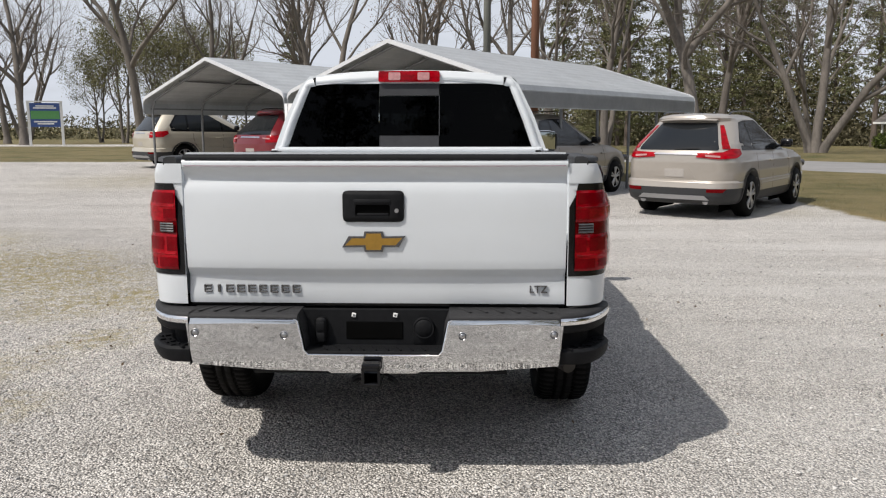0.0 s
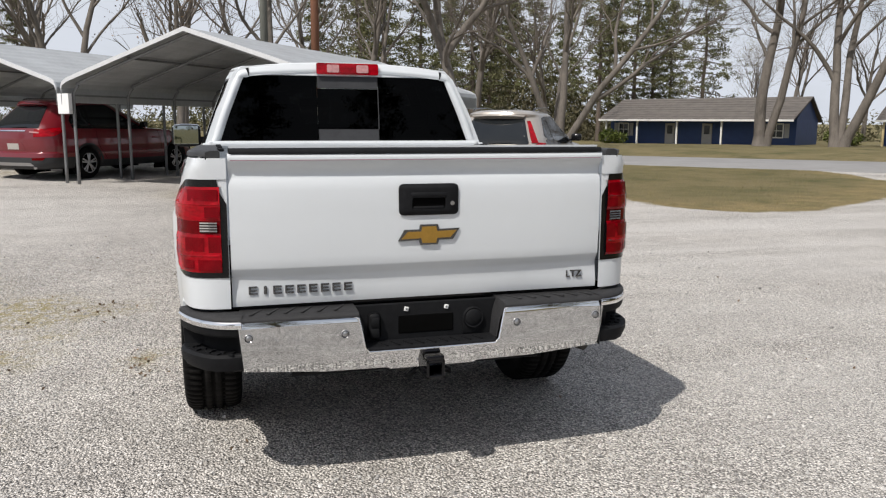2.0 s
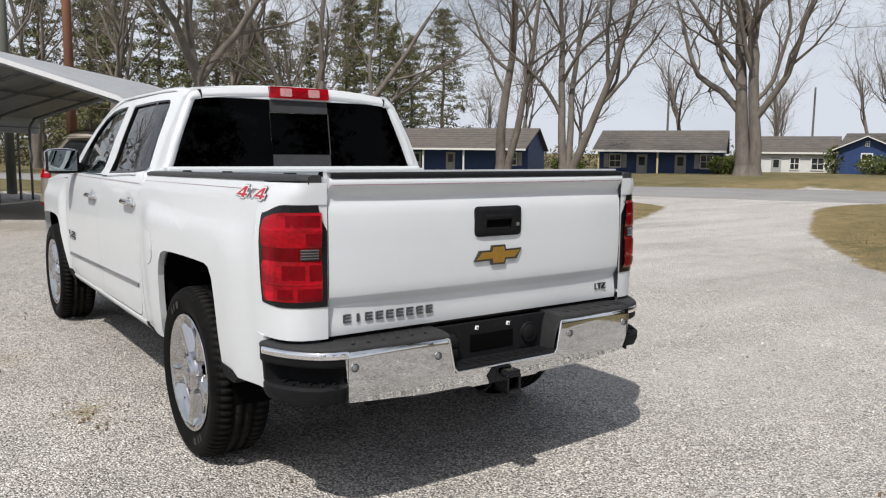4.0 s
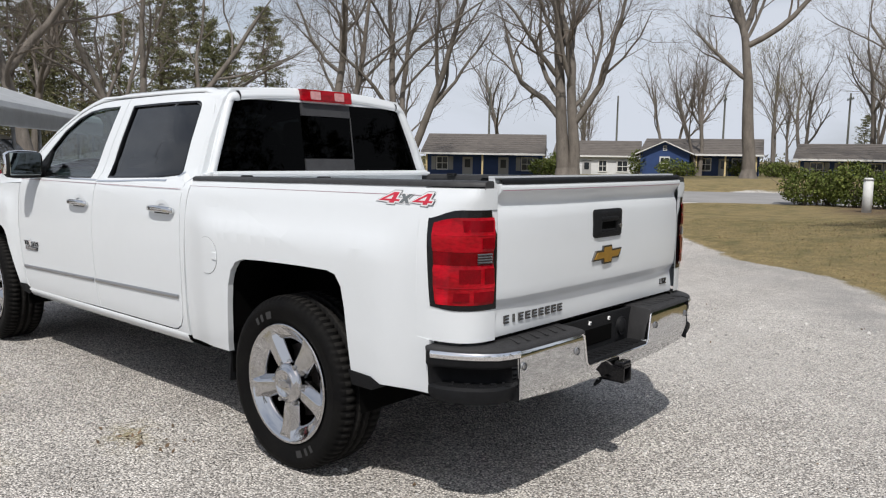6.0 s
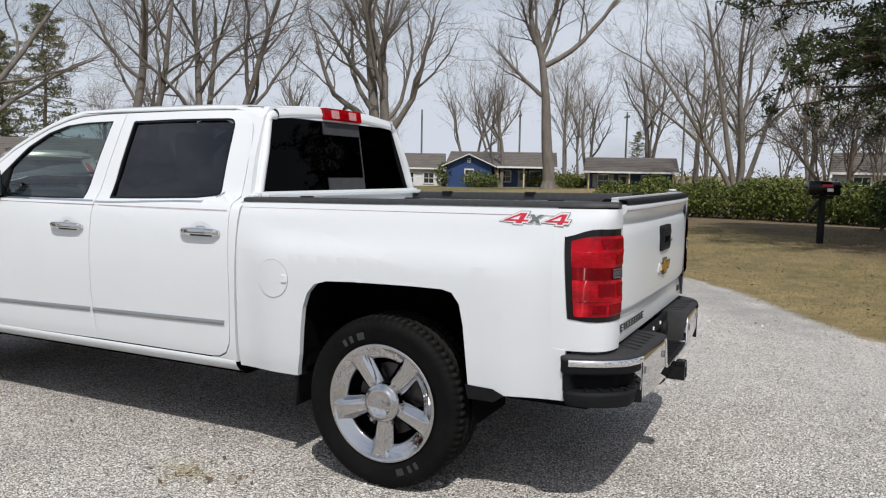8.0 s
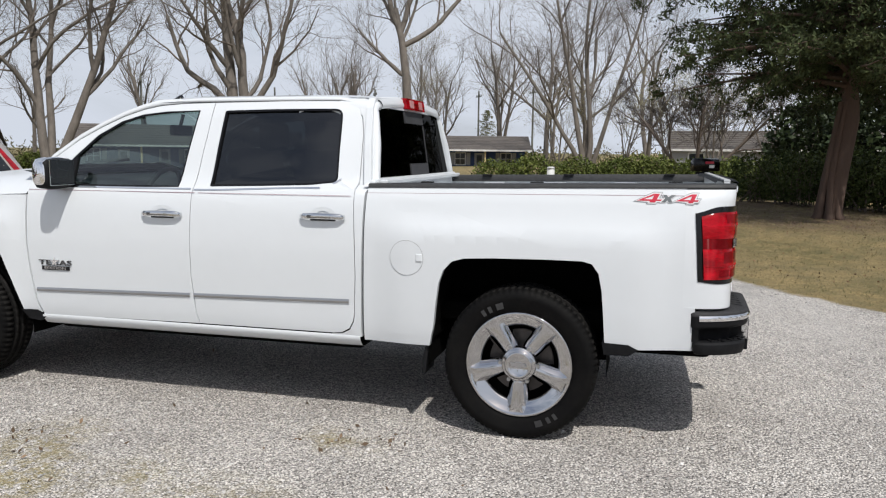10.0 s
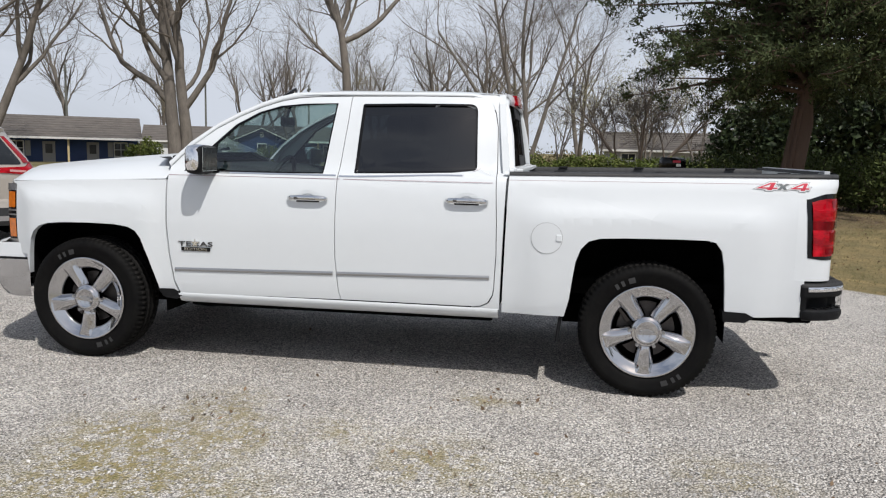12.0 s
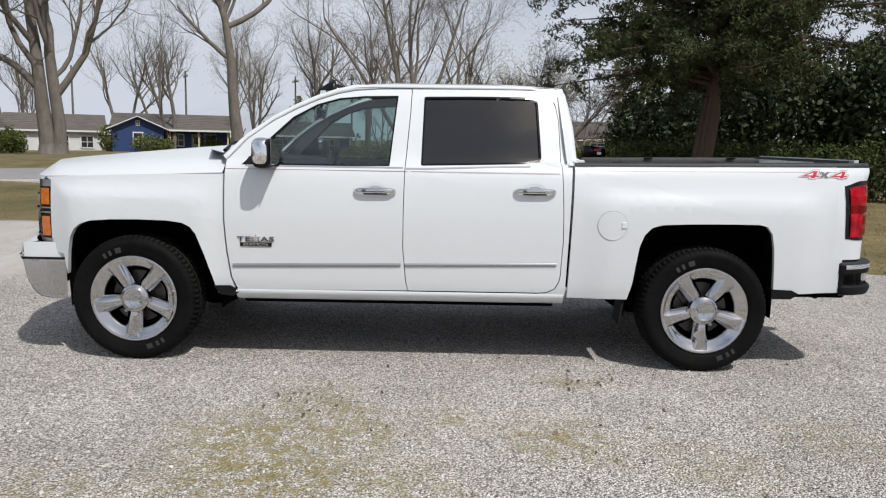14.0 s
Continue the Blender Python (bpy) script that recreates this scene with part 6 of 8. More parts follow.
def facing(x, y, yaw, z=None):
    return pose(x, y, ground_z(x, y) if z is None else z, 0, 0, yaw)


HOUSE_YAW = -57.0   # fronts along the road
gable_house("cottage", "long low blue cottage with white porch posts and grey shingle roof", facing(38.2, 69.6, HOUSE_YAW, -.64), 18.6, 6.5, 2.45, 4.6, M["blue"], M["trim_white"],
            (6.6, 10.4), ((1.5, 1.1), (16.9, 1.2)), posts=(.3, 3.8, 8.0, 12.4))
gable_house("cottage", "low blue cottage with yellow porch posts and grey shingle roof", facing(52.4, 48.2, HOUSE_YAW, -.66), 11.2, 6.5, 2.45, 4.4, M["blue"], M["cream"],
            (4.0, 7.5), ((1.5, 1.1), (9.8, 1.1)), posts=(.2, 5.6, 11.4))
white = gable_house("house", "small white house with grey roof and dark windows", facing(73.5, 47.0, -64, -.85), 9.2, 7, 2.75, 4.4, M["white_wall"], M["trim_white"],
                    (3.6,), ((7.6, 1.2), (5.4, .9)), porch=False, shutters=False)
blue_c = gable_house("cottage", "blue cottage with a front gable and yellow porch posts", facing(72.2, 35.4, -70.5, -.45), 11.4, 8, 2.5, 4.2, M["blue"], M["cream"],
                     (8.0,), ((9.4, 1.2), (6.2, 1.1)), posts=(5.4, 8.2, 11.1), shutters=False)
# its front gable
bm = bm_new()
box(bm, (2.4, .2, 1.2), (4.8, 3.2, 3.0))
bm.faces.new([bm.verts.new(p) for p in ((0, -1.4, 2.7), (4.8, -1.4, 2.7), (2.4, -1.4, 3.65))])
part("gable_wall", bm, M["blue"], blue_c)
bm = bm_new()
for sx in (-1, 1):
    vs = [bm.verts.new(p) for p in ((2.4, -1.8, 3.8), (2.4 + sx * 2.9, -1.8, 2.5), (2.4 + sx * 2.9, 4.6, 2.5), (2.4, 4.6, 3.8), (2.4, -1.8, 3.65), (2.4 + sx * 2.9, -1.8, 2.35), (2.4 + sx * 2.9, 4.6, 2.35), (2.4, 4.6, 3.65))]
    for f in ((0, 1, 2, 3), (4, 7, 6, 5), (0, 4, 5, 1), (1, 5, 6, 2)):
        bm.faces.new([vs[i] for i in f])
part("gable_roof", bm, M["shingle"], blue_c)
bm = bm_new()
sweep(bm, [(-.5, -1.84, 2.43), (2.4, -1.84, 3.73), (5.3, -1.84, 2.43)], .07, 4)
part("gable_trim", bm, M["trim_white"], blue_c)
for z, w, h in ((1.5, 1.0, 1.4), (3.05, .36, .5)):
    bm = bm_new()
    box(bm, (2.4, -1.43, z), (w, .08, h), bevel=.01)
    wd = part("window", bm, M["trim_white"], blue_c)
    for dx, dz in ((-.25, -.25), (.25, -.25), (-.25, .25), (.25, .25)):
        bm = bm_new()
        box(bm, (2.4 + dx * w * .86, -1.465, z + dz * h * .9), (w * .36, .02, h * .37))
        part("pane", bm, M["pane"], wd)
gable_house("cottage", "blue cottage with yellow porch posts behind a hedge", facing(73.0, 20.2, -77, -.7), 8.6, 7, 2.4, 3.9, M["blue"], M["cream"],
            (3.6,), ((1.6, 1.1), (6.4, 1.1)), posts=(.2, 4.2, 8.4))
gable_house("house", "low grey house with a grey roof among trees", facing(62.0, -2.0, -92, -.5), 17, 9, 2.5, 4.0, M["grey_door"], M["trim_white"],
            (5,), ((2, 1.2), (9, 1.2)), porch=False, shutters=False)

# ======== parked cars ========
def car_wheel(root, x, y, r, w, side):
    bm = bm_new()
    revolve(bm, [(r * .64, -w / 2), (r * .86, -w / 2 - .012), (r * .97, -w / 2 + .02), (r, -w / 2 + .05), (r, w / 2 - .05), (r * .97, w / 2 - .02), (r * .64, w / 2)], 28, "x", (x, y, r - .005))
    wh = part("wheel", bm, M["rubber"], root, smooth=40)
    bm = bm_new()
    xo = x + side * (w / 2 - .012)
    revolve(bm, [(.001, side * -.05), (r * .55, side * -.05), (r * .62, 0), (r * .68, side * .004)], 28, "x", (xo, y, r - .005))
    part("wheel_dish", bm, M["dark"], wh)
    bm = bm_new()
    for k in range(10):
        a = 2 * math.pi * (k // 2) / 5 + .3 + (.17 if k % 2 else -.17)
        box(bm, (xo, y + r * .34 * math.cos(a), r - .005 + r * .34 * math.sin(a)), (.022, r * .62, .035), rot=Matrix.Rotation(a, 3, "X"), bevel=.006, seg=1)
    revolve(bm, [(.001, side * .012), (r * .13, side * .012), (r * .15, 0)], 16, "x", (xo, y, r - .005))
    revolve(bm, [(r * .60, 0), (r * .66, side * .008), (r * .70, 0)], 28, "x", (xo, y, r - .005))
    part("rim", bm, M["alloy"], wh, "silver alloy rim", smooth=40)


M["pale_plate"] = mat("pale_plate", (.40, .37, .34), .5, vary=.1, scale=20)
M["alloy"] = mat("alloy", (.5, .5, .51), .3, .8)
M["car_glass"] = mat("car_glass", (.012, .014, .016), .05, spec=.45)
M["cladding"] = mat("grey_cladding", (.022, .0225, .024), .6, vary=.2, scale=20)


class CarShape:
    """The skin of a five-door car, as outlines in plan at every height. Its own frame: the tail at y = 0, x to its right.
    u runs round the outline from the middle of the tail, in metres."""

    def __init__(self, length, width, height, belt, rake, corner):
        self.length, self.hw, self.height, self.belt, self.rc = length, width / 2, height, belt, corner
        h = height
        self.zs = [.24, .30, .38, .50, .585, .60, .75, .90, belt - .03, belt + .03, belt + .12, h - .24, h - .14, h - .09, h - .05, h - .02, h - .004, h]
        self.ws = [.90, .955, .985, 1.0, 1.0, .985, .995, .985, .955, .93, .905, .765, .715, .685, .62, .50, .28, .03]
        lean = rake * .62
        self.yr = [.10, .02, .0, .0, .02, .065, .05, .045, .06, .10, .12 + .10 * lean, .12 + .78 * lean, .12 + lean, .06 + lean, .08 + lean, .16 + lean, .45 + lean, .9 + lean]
        bon = length * .665
        self.yf = [length - .20, length - .06, length, length, length - .02, length - .02, length - .06, length - .20, length - .75, bon + .10, bon - .06, bon - .66, bon - .86, bon - .98, bon - 1.10, bon - 1.25, bon - 1.45, bon - 1.7]

    def at(self, z, table):
        return float(np.interp(z, self.zs, table))

    def size(self, z):
        w = self.hw * self.at(z, self.ws)
        yr, yf = self.at(z, self.yr), self.at(z, self.yf)
        rc = min(self.rc, w * .8)
        rf = min(.55, w * .7, (yf - yr) * .3)
        return w, yr, yf, rc, rf

    def point(self, u, z, off=0.0):
        w, yr, yf, rc, rf = self.size(z)
        s, u = (1 if u >= 0 else -1), abs(u)
        flat = w - rc
        bow = .085
        if u <= flat:
            x, y, n = u, yr - bow + bow * (u / w) ** 2, Vector((.1 * u / w, -1, 0))
        elif u <= flat + rc * math.pi / 2:
            a = (u - flat) / rc
            e = bow * (1 - (flat / w) ** 2) * (1 - sstep(0, 1.57, a))
            x, y, n = flat + rc * math.sin(a), yr + rc * (1 - math.cos(a)) - e, Vector((math.sin(a), -math.cos(a), 0))
        else:
            y = min(yr + rc + u - flat - rc * math.pi / 2, yf - rf)
            x, n = w - .05 * w * sstep(self.length * .6, self.length, y), Vector((1, 0, 0))
        return Vector((s * (x + n.x * off), y + n.y * off, z))

    def side(self, y, z, s, off=0.0):
        w, yr, yf, rc, rf = self.size(z)
        return self.point(s * (w - rc + rc * math.pi / 2 + max(y - yr - rc, -.02)), z, off)

    def ring(self, z):
        w, yr, yf, rc, rf = self.size(z)
        flat, arc = w - rc, rc * math.pi / 2
        us = list(np.linspace(0, flat, 6)) + list(flat + np.linspace(0, arc, 8)[1:]) + list(flat + arc + np.linspace(0, yf - rf - yr - rc, 64)[1:])
        half = [self.point(u, z) for u in us]
        we = half[-1].x
        half += [Vector((we - rf * .9 * (1 - math.cos(a)), yf - rf + rf * math.sin(a), z)) for a in np.linspace(0, 1.57, 8)[1:]]
        half += [Vector((half[-1].x * k, yf + .06 * (1 - k * k), z)) for k in (.66, .33, 0)]
        return half + [Vector((-v.x, v.y, v.z)) for v in half[-2:0:-1]]


def suv(label, m, length, width, height, wheelbase, tail, paint, lamp="hook", belt=1.02, rake=.6, corner=.34, sill=.42, apron=.50):
    """A parked five-door car with its tail at y = 0."""
    c = thing("car", label, "car", "parked cars", m)
    k_ = CarShape(length, width, height, belt, rake, corner)
    hw, r, fw = width / 2, .355, tail + wheelbase
    zs = sorted(set(k_.zs) | set(np.linspace(.27, 1.0, 22).round(3)) | set(np.linspace(belt, height - .15, 8).round(3)))
    bm = bm_new()
    loft(bm, [k_.ring(z) for z in zs], closed=True)
    arch = r + .045
    gone = []
    for f in bm.faces:
        p = f.calc_center_median()
        if abs(p.x) > hw * .6 and any(math.hypot(p.y - y, p.z - r) < arch for y in (tail, fw)):
            gone.append(f)
        elif p.z < (apron if p.y < tail - arch else sill):
            f.material_index = 1
    bmesh.ops.delete(bm, geom=gone, context="FACES")
    body = part("body", bm, [paint, M["cladding"]], c, smooth=32)

    def skin(name, outline, place, material, label="", parent=None, off=.006, step=.09, deep=.012):
        bm = bm_new()
        panel(bm, outline, lambda p, q: place(p, q, off), lambda p, q: place(p, q, off - deep), step=step)
        return part(name, bm, material, parent or c, label, smooth=50)

    top = height - .135
    rear_top = k_.at(top, k_.yr)
    ws_foot, ws_head = k_.at(belt + .05, k_.yf), k_.at(top, k_.yf)
    b_line = tail + wheelbase * .44
    c_line = tail + .16
    for s in (-1, 1):
        put = lambda y, z, off, s=s: k_.side(y, z, s, off)
        quarter = [(c_line - .03, belt + .05), (c_line - .02, top - .03), (c_line - .30, top - .07), (c_line - .50, belt + .20), (c_line - .40, belt + .11)]
        rear = [(c_line + .02, belt + .045), (b_line - .03, belt + .035), (b_line - .05, top + .005), (c_line + .06, top - .02)]
        front = [(b_line + .03, belt + .035), (ws_foot - .42, belt + .02), (ws_foot - .50, belt + .10), (ws_head - .14, top - .04), (ws_head - .35, top), (b_line + .02, top + .005)]
        skin("window_frame", [(c_line - .53, belt + .03), (ws_foot - .36, belt - .005), (ws_foot - .50, belt + .14), (ws_head - .12, top - .02), (ws_head - .38, top + .022), (c_line + .02, top + .01), (c_line - .32, top - .03), (c_line - .56, belt + .21)],
             put, M["gloss_black"], "black window surround", off=.003)
        for o in (quarter, rear, front):
            skin("side_window", o, put, M["car_glass"], off=.006)
        bm = bm_new()
        p = k_.side(ws_foot - .46, belt + .06, s)
        box(bm, (p.x + s * .13, p.y, p.z + .06), (.2, .11, .14), bevel=.04, seg=3)
        box(bm, (p.x + s * .03, p.y, p.z + .01), (.1, .06, .04), bevel=.01)
        part("door_mirror", bm, M["gloss_black"], c, smooth=40)
        for y in (b_line - .16, b_line + .92):
            bm = bm_new()
            p = k_.side(y, .90, s)
            box(bm, (p.x + s * .018, y, .90), (.03, .20, .032), bevel=.012, seg=3)
            part("door_handle", bm, paint, c, smooth=40)
        for line in ([(c_line + .14, belt - .02), (c_line + .16, .80), (c_line + .30, .58), (c_line + .42, .42)], [(b_line, belt - .02), (b_line - .01, .42)], [(fw - .62, belt - .03), (fw - .54, .75), (fw - .52, .42)]):
            bm = bm_new()
            pts = smooth_line([(0, y, z) for y, z in line], 5)
            loft(bm, [[k_.side(v.y + d, v.z, s, .0015) for d in (-.0045, .0045)] for v in pts])
            part("door_seam", bm, M["dark"], c)
        # pressed line along the flank
        bm = bm_new()
        ys = np.linspace(tail + .5, fw - .45, 12)
        loft(bm, [[k_.side(y, .52 + .02 * (y - tail) / wheelbase + d, s, o) for d, o in ((-.012, 0), (0, .012), (.018, 0))] for y in ys])
        part("flank_crease", bm, paint, c, smooth=20)
        for y in (tail, fw):
            bm = bm_new()
            angs = np.linspace(-.28, math.pi + .28, 26)
            out_ = [k_.side(y + math.cos(a) * (arch + .05), max(r + math.sin(a) * (arch + .045), .25), s, .012) for a in angs]
            lip = [k_.side(y + math.cos(a) * arch, max(r + math.sin(a) * arch, .25), s, .014) for a in angs]
            inn = [Vector((s * hw * .62, v.y, v.z)) for v in lip]
            loft(bm, [out_, lip, inn])
            part("arch_trim", bm, M["cladding"], c, smooth=40)
            bm = bm_new()
            box(bm, (s * hw * .60, y, r + .08), (.02, 2 * arch, 2 * arch - .1))
            part("arch_liner", bm, M["dark"], c)
            car_wheel(c, s * (hw - .115), y, r, .23, s)
    # tailgate glass under a roof spoiler
    wr = lambda z: k_.size(z)[0] - k_.size(z)[3]
    z0, z1 = belt + .035, height - .165
    skin("rear_window", rounded([(-wr(z0) - .15, z0), (wr(z0) + .15, z0), (wr(z1) + .13, z1), (-wr(z1) - .13, z1)], .05), k_.point, M["car_glass"], "dark rear window", off=.006)
    bm = bm_new()
    xs = np.linspace(-1, 1, 13)
    tip_y, tip_z = k_.at(height - .09, k_.yr) - .16, height - .115
    we = wr(height - .12) + .16
    loft(bm, [[Vector((x * we, tip_y + .10 * x * x + dy, tip_z + dz + .018 * (1 - x * x))) for x in xs] for dy, dz in ((.20, -.045), (.02, -.030), (0, -.012), (.02, 0), (.26, .055), (.40, .075))])
    part("spoiler", bm, paint, c, smooth=50)
    bm = bm_new()
    sweep(bm, [k_.point(u, belt + .05 + .03 * abs(u), .02) for u in np.linspace(-.02, .36, 5)], .008, 5)
    part("rear_wiper", bm, M["black"], c)
    # tail lamps: a bar along the tail that turns up beside the glass
    for s in (-1, 1):
        w0 = wr(.95)
        put = lambda u, z, off, s=s: k_.point(s * u, z, off)
        if lamp == "hook":
            bar = [(w0 - .22, belt - .075), (w0 + .12, belt - .10), (w0 + .40, belt - .085), (w0 + .56, belt - .02), (w0 + .46, belt + .055), (w0 + .28, belt + .065), (w0 + .16, belt + .01), (w0 - .22, belt - .005)]
            lo, hi = belt + .06, height - .20
            skin("tail_lamp", [(wr(lo) + .19, lo), (wr(lo) + .31, lo), (wr(hi) + .22, hi), (wr(hi) + .165, hi)], put, M["red_lens"], "red tail lamp", off=.016, deep=.03)
        else:
            bar = [(w0 + .02, belt - .16), (w0 + .42, belt - .14), (w0 + .58, belt - .04), (w0 + .48, belt + .05), (w0 + .02, belt + .01)]
        skin("tail_lamp", bar, put, M["red_lens"], "red tail lamp", off=.016, deep=.03)
        skin("clear_lamp", [(w0 - .08, belt - .06), (w0 + .14, belt - .075), (w0 + .14, belt - .045), (w0 - .08, belt - .03)], put, M["pink_lens"], off=.020)
        skin("reflector", [(w0 - .02, .44), (w0 + .22, .44), (w0 + .28, .50), (w0 - .02, .49)], put, M["red_dark"], "red reflector", off=.008)
        bm = bm_new()
        cyl(bm, (s * hw * .56, .02, .29), (s * hw * .56, -.02, .285), .045, n=14)
        part("exhaust_tip", bm, M["satin"], c)
    # bright bar and emblem over the plate, plate well, bumper lip
    skin("tailgate_bar", [(-.36, belt - .035), (.36, belt - .035), (.36, belt - .008), (-.36, belt - .008)], k_.point, M["chrome"], "chrome tailgate bar", off=.014)
    skin("plate_well", [(-.34, .66), (.34, .66), (.25, .82), (-.25, .82)], k_.point, paint, off=.004)
    skin("plate_bar", [(-.16, .67), (.16, .67), (.16, .80), (-.16, .80)], k_.point, M["pale_plate"], "plain pale number plate bar", off=.010)
    skin("bumper_bar", [(-wr(.36) - .02, .315), (wr(.36) + .02, .315), (wr(.36) - .06, .385), (-wr(.36) + .06, .385)], k_.point, M["satin"], "silver skid plate", off=.018, deep=.02)
    bm = bm_new()
    loft(bm, [[k_.point(u, z, o) for u in np.linspace(-wr(.6) - .45, wr(.6) + .45, 21)] for z, o in ((.575, .0), (.59, .018), (.605, .018), (.62, 0))])
    part("bumper_lip", bm, paint, c, smooth=30)
    # the front
    bm = bm_new()
    xs = np.linspace(-hw * .7, hw * .7, 9)
    loft(bm, [[Vector((x, length + .065 - .10 * (x / hw) ** 2, z)) for x in xs] for z in (.45, .60, .74)])
    part("grille", bm, M["gloss_black"], c, smooth=40)
    for s in (-1, 1):
        bm = bm_new()
        box(bm, (s * hw * .66, length - .14, .76), (.42, .22, .13), bevel=.05, seg=3, rot=Matrix.Rotation(-s * .45, 3, "Z"))
        part("headlamp", bm, M["clear_lens"], c, smooth=40)
    bm = bm_new()
    wz = np.linspace(belt + .04, height - .15, 6)
    loft(bm, [[Vector((x * (k_.size(z)[0] - .16), k_.at(z, k_.yf) + .062 - .18 * abs(x) ** 3, z)) for x in np.linspace(-1, 1, 11)] for z in wz])
    part("windscreen", bm, M["car_glass"], c, smooth=60)
    bm = bm_new()
    box(bm, (0, length / 2, .33), (width * .56, length * .86, .16))
    part("underbody", bm, M["dark"], c)
    for s in (-1, 1):
        bm = bm_new()
        pts = [Vector((s * k_.hw * .60, y, height + dz)) for y, dz in ((rear_top + .22, -.03), (rear_top + .34, .012), (rear_top + 1.0, .03), (ws_head - .5, .022), (ws_head - .2, .0), (ws_head - .1, -.04))]
        sweep(bm, smooth_line(pts, 3), .015, 6)
        part("roof_bar", bm, M["dark_chrome"], c)
    return c


def car_at(x, y, heading=36.0):
    """Rear axle centre and heading, in degrees to the right of straight ahead."""
    return pose(x, y, ground_z(x, y), 0, 0, -heading)


PAINT = dict(beige=mat("champagne_paint", (.38, .345, .305), .3, .25, coat=.8, vary=.05, scale=2), red=mat("red_paint", (.15, .005, .012), .28, .1, coat=.9, vary=.08, scale=2),
             sand=mat("sand_paint", (.47, .43, .35), .32, .2, coat=.7, vary=.05, scale=2), grey=mat("grey_paint", (.27, .24, .205), .32, .3, coat=.7, vary=.05, scale=2))


def park(x, y, tail, heading=36.0):
    a = radians(heading)
    return car_at(x - tail * math.sin(a), y - tail * math.cos(a), heading)


suv("champagne compact sport utility car parked on gravel", park(4.27, 9.28, .93, 37), 4.6, 1.86, 1.69, 2.66, .93, PAINT["beige"], belt=1.06, rake=.72)
suv("dark red sport utility car under a carport", park(-4.38, 15.95, 1.1), 5.1, 2.0, 1.78, 3.02, 1.1, PAINT["red"], "bar", belt=1.10, rake=.85, corner=.42)
suv("sand-coloured sport utility car parked beside the carports", park(-8.9, 19.97, .95, 46), 4.75, 1.92, 1.76, 2.9, .95, PAINT["sand"], "bar", belt=1.08, rake=.6, corner=.30)
suv("grey sport utility car under a carport", park(1.27, 11.87, 1.0), 4.8, 1.92, 1.74, 2.82, 1.0, PAINT["grey"], "bar", belt=1.07, rake=.6)

# ======== trees ========
M["bark"] = mat("pale_bark", (.185, .163, .142), .95, color2=(.105, .092, .080), scale=3, bump=.6, bump_scale=16, stretch=(1, 1, .3))
M["bark_dark"] = mat("dark_bark", (.085, .068, .055), .95, color2=(.15, .12, .10), scale=4, bump=.7, bump_scale=14, stretch=(1, 1, .25))
M["bark_red"] = mat("cedar_bark", (.10, .064, .047), .95, color2=(.075, .05, .038), scale=4, bump=.8, bump_scale=12, stretch=(1, 1, .12))
M["twig"] = mat("twigs", (.165, .138, .115), .95, vary=.3, scale=3)
M["twig_dark"] = mat("dark_twigs", (.06, .05, .043), .95, vary=.3, scale=3)
M["pine"] = mat("pine_needles", (.098, .112, .05), .8, per_piece=.5, color2=(.165, .155, .082), scale=.6, spec=.2)
M["cedar"] = mat("cedar_spray", (.026, .041, .017), .8, per_piece=.5, color2=(.066, .076, .029), scale=.5, spec=.2)
M["hedge"] = mat("hedge_leaves", (.062, .088, .02), .7, per_piece=.45, color2=(.12, .14, .036), scale=1.2, spec=.15)
M["hedge_dark"] = mat("dark_hedge_leaves", (.030, .048, .014), .7, per_piece=.45, color2=(.07, .085, .026), scale=1.2, spec=.15)
M["holly"] = mat("dark_leaves", (.014, .024, .010), .5, per_piece=.5, color2=(.04, .055, .022), scale=1.0, spec=.2)
M["rust_leaf"] = mat("rust_leaves", (.22, .115, .05), .8, per_piece=.4, color2=(.16, .10, .05), scale=1)
M["bud"] = mat("spring_buds", (.20, .20, .085), .8, per_piece=.35, color2=(.28, .24, .11), scale=1)


class Sticks:
    """Tapered limbs gathered into one mesh."""

    def __init__(self):
        self.v, self.f = [], []

    def limb(self, pts, radii, n):
        base = len(self.v)
        up = None
        for k, p in enumerate(pts):
            d = (pts[min(k + 1, len(pts) - 1)] - pts[max(k - 1, 0)])
            d = d.normalized() if d.length > 1e-6 else Vector((0, 0, 1))
            if up is None:
                up = d.orthogonal().normalized()
            up = (up - d * up.dot(d))
            up = up.normalized() if up.length > 1e-6 else d.orthogonal().normalized()
            side = d.cross(up)
            for j in range(n):
                a = 2 * math.pi * j / n
                self.v.append(p + (up * math.cos(a) + side * math.sin(a)) * radii[k])
        for k in range(len(pts) - 1):
            for j in range(n):
                a, b = base + k * n + j, base + k * n + (j + 1) % n
                self.f.append((a, b, b + n, a + n))

    def mesh(self, name, material, parent):
        me = bpy.data.meshes.new(name)
        me.from_pydata([tuple(v) for v in self.v], [], self.f)
        for p in me.polygons:
            p.use_smooth = True
        me.materials.append(material)
        ob = new(name, me)
        ob.parent = parent
        return ob


def limb_dir(az, el):
    """A way from degrees: az 0 to the right of the tree's own front, 90 to its back; el above level."""
    a, e = radians(az), radians(el)
    return Vector((math.cos(a) * math.cos(e), math.sin(a) * math.cos(e), math.sin(e)))


KINK = (.05, .13, .20, .26, .30, .30)
SEGS = (9, 8, 6, 3, 1, 1)
SIDES = (10, 8, 6, 4, 3, 3)


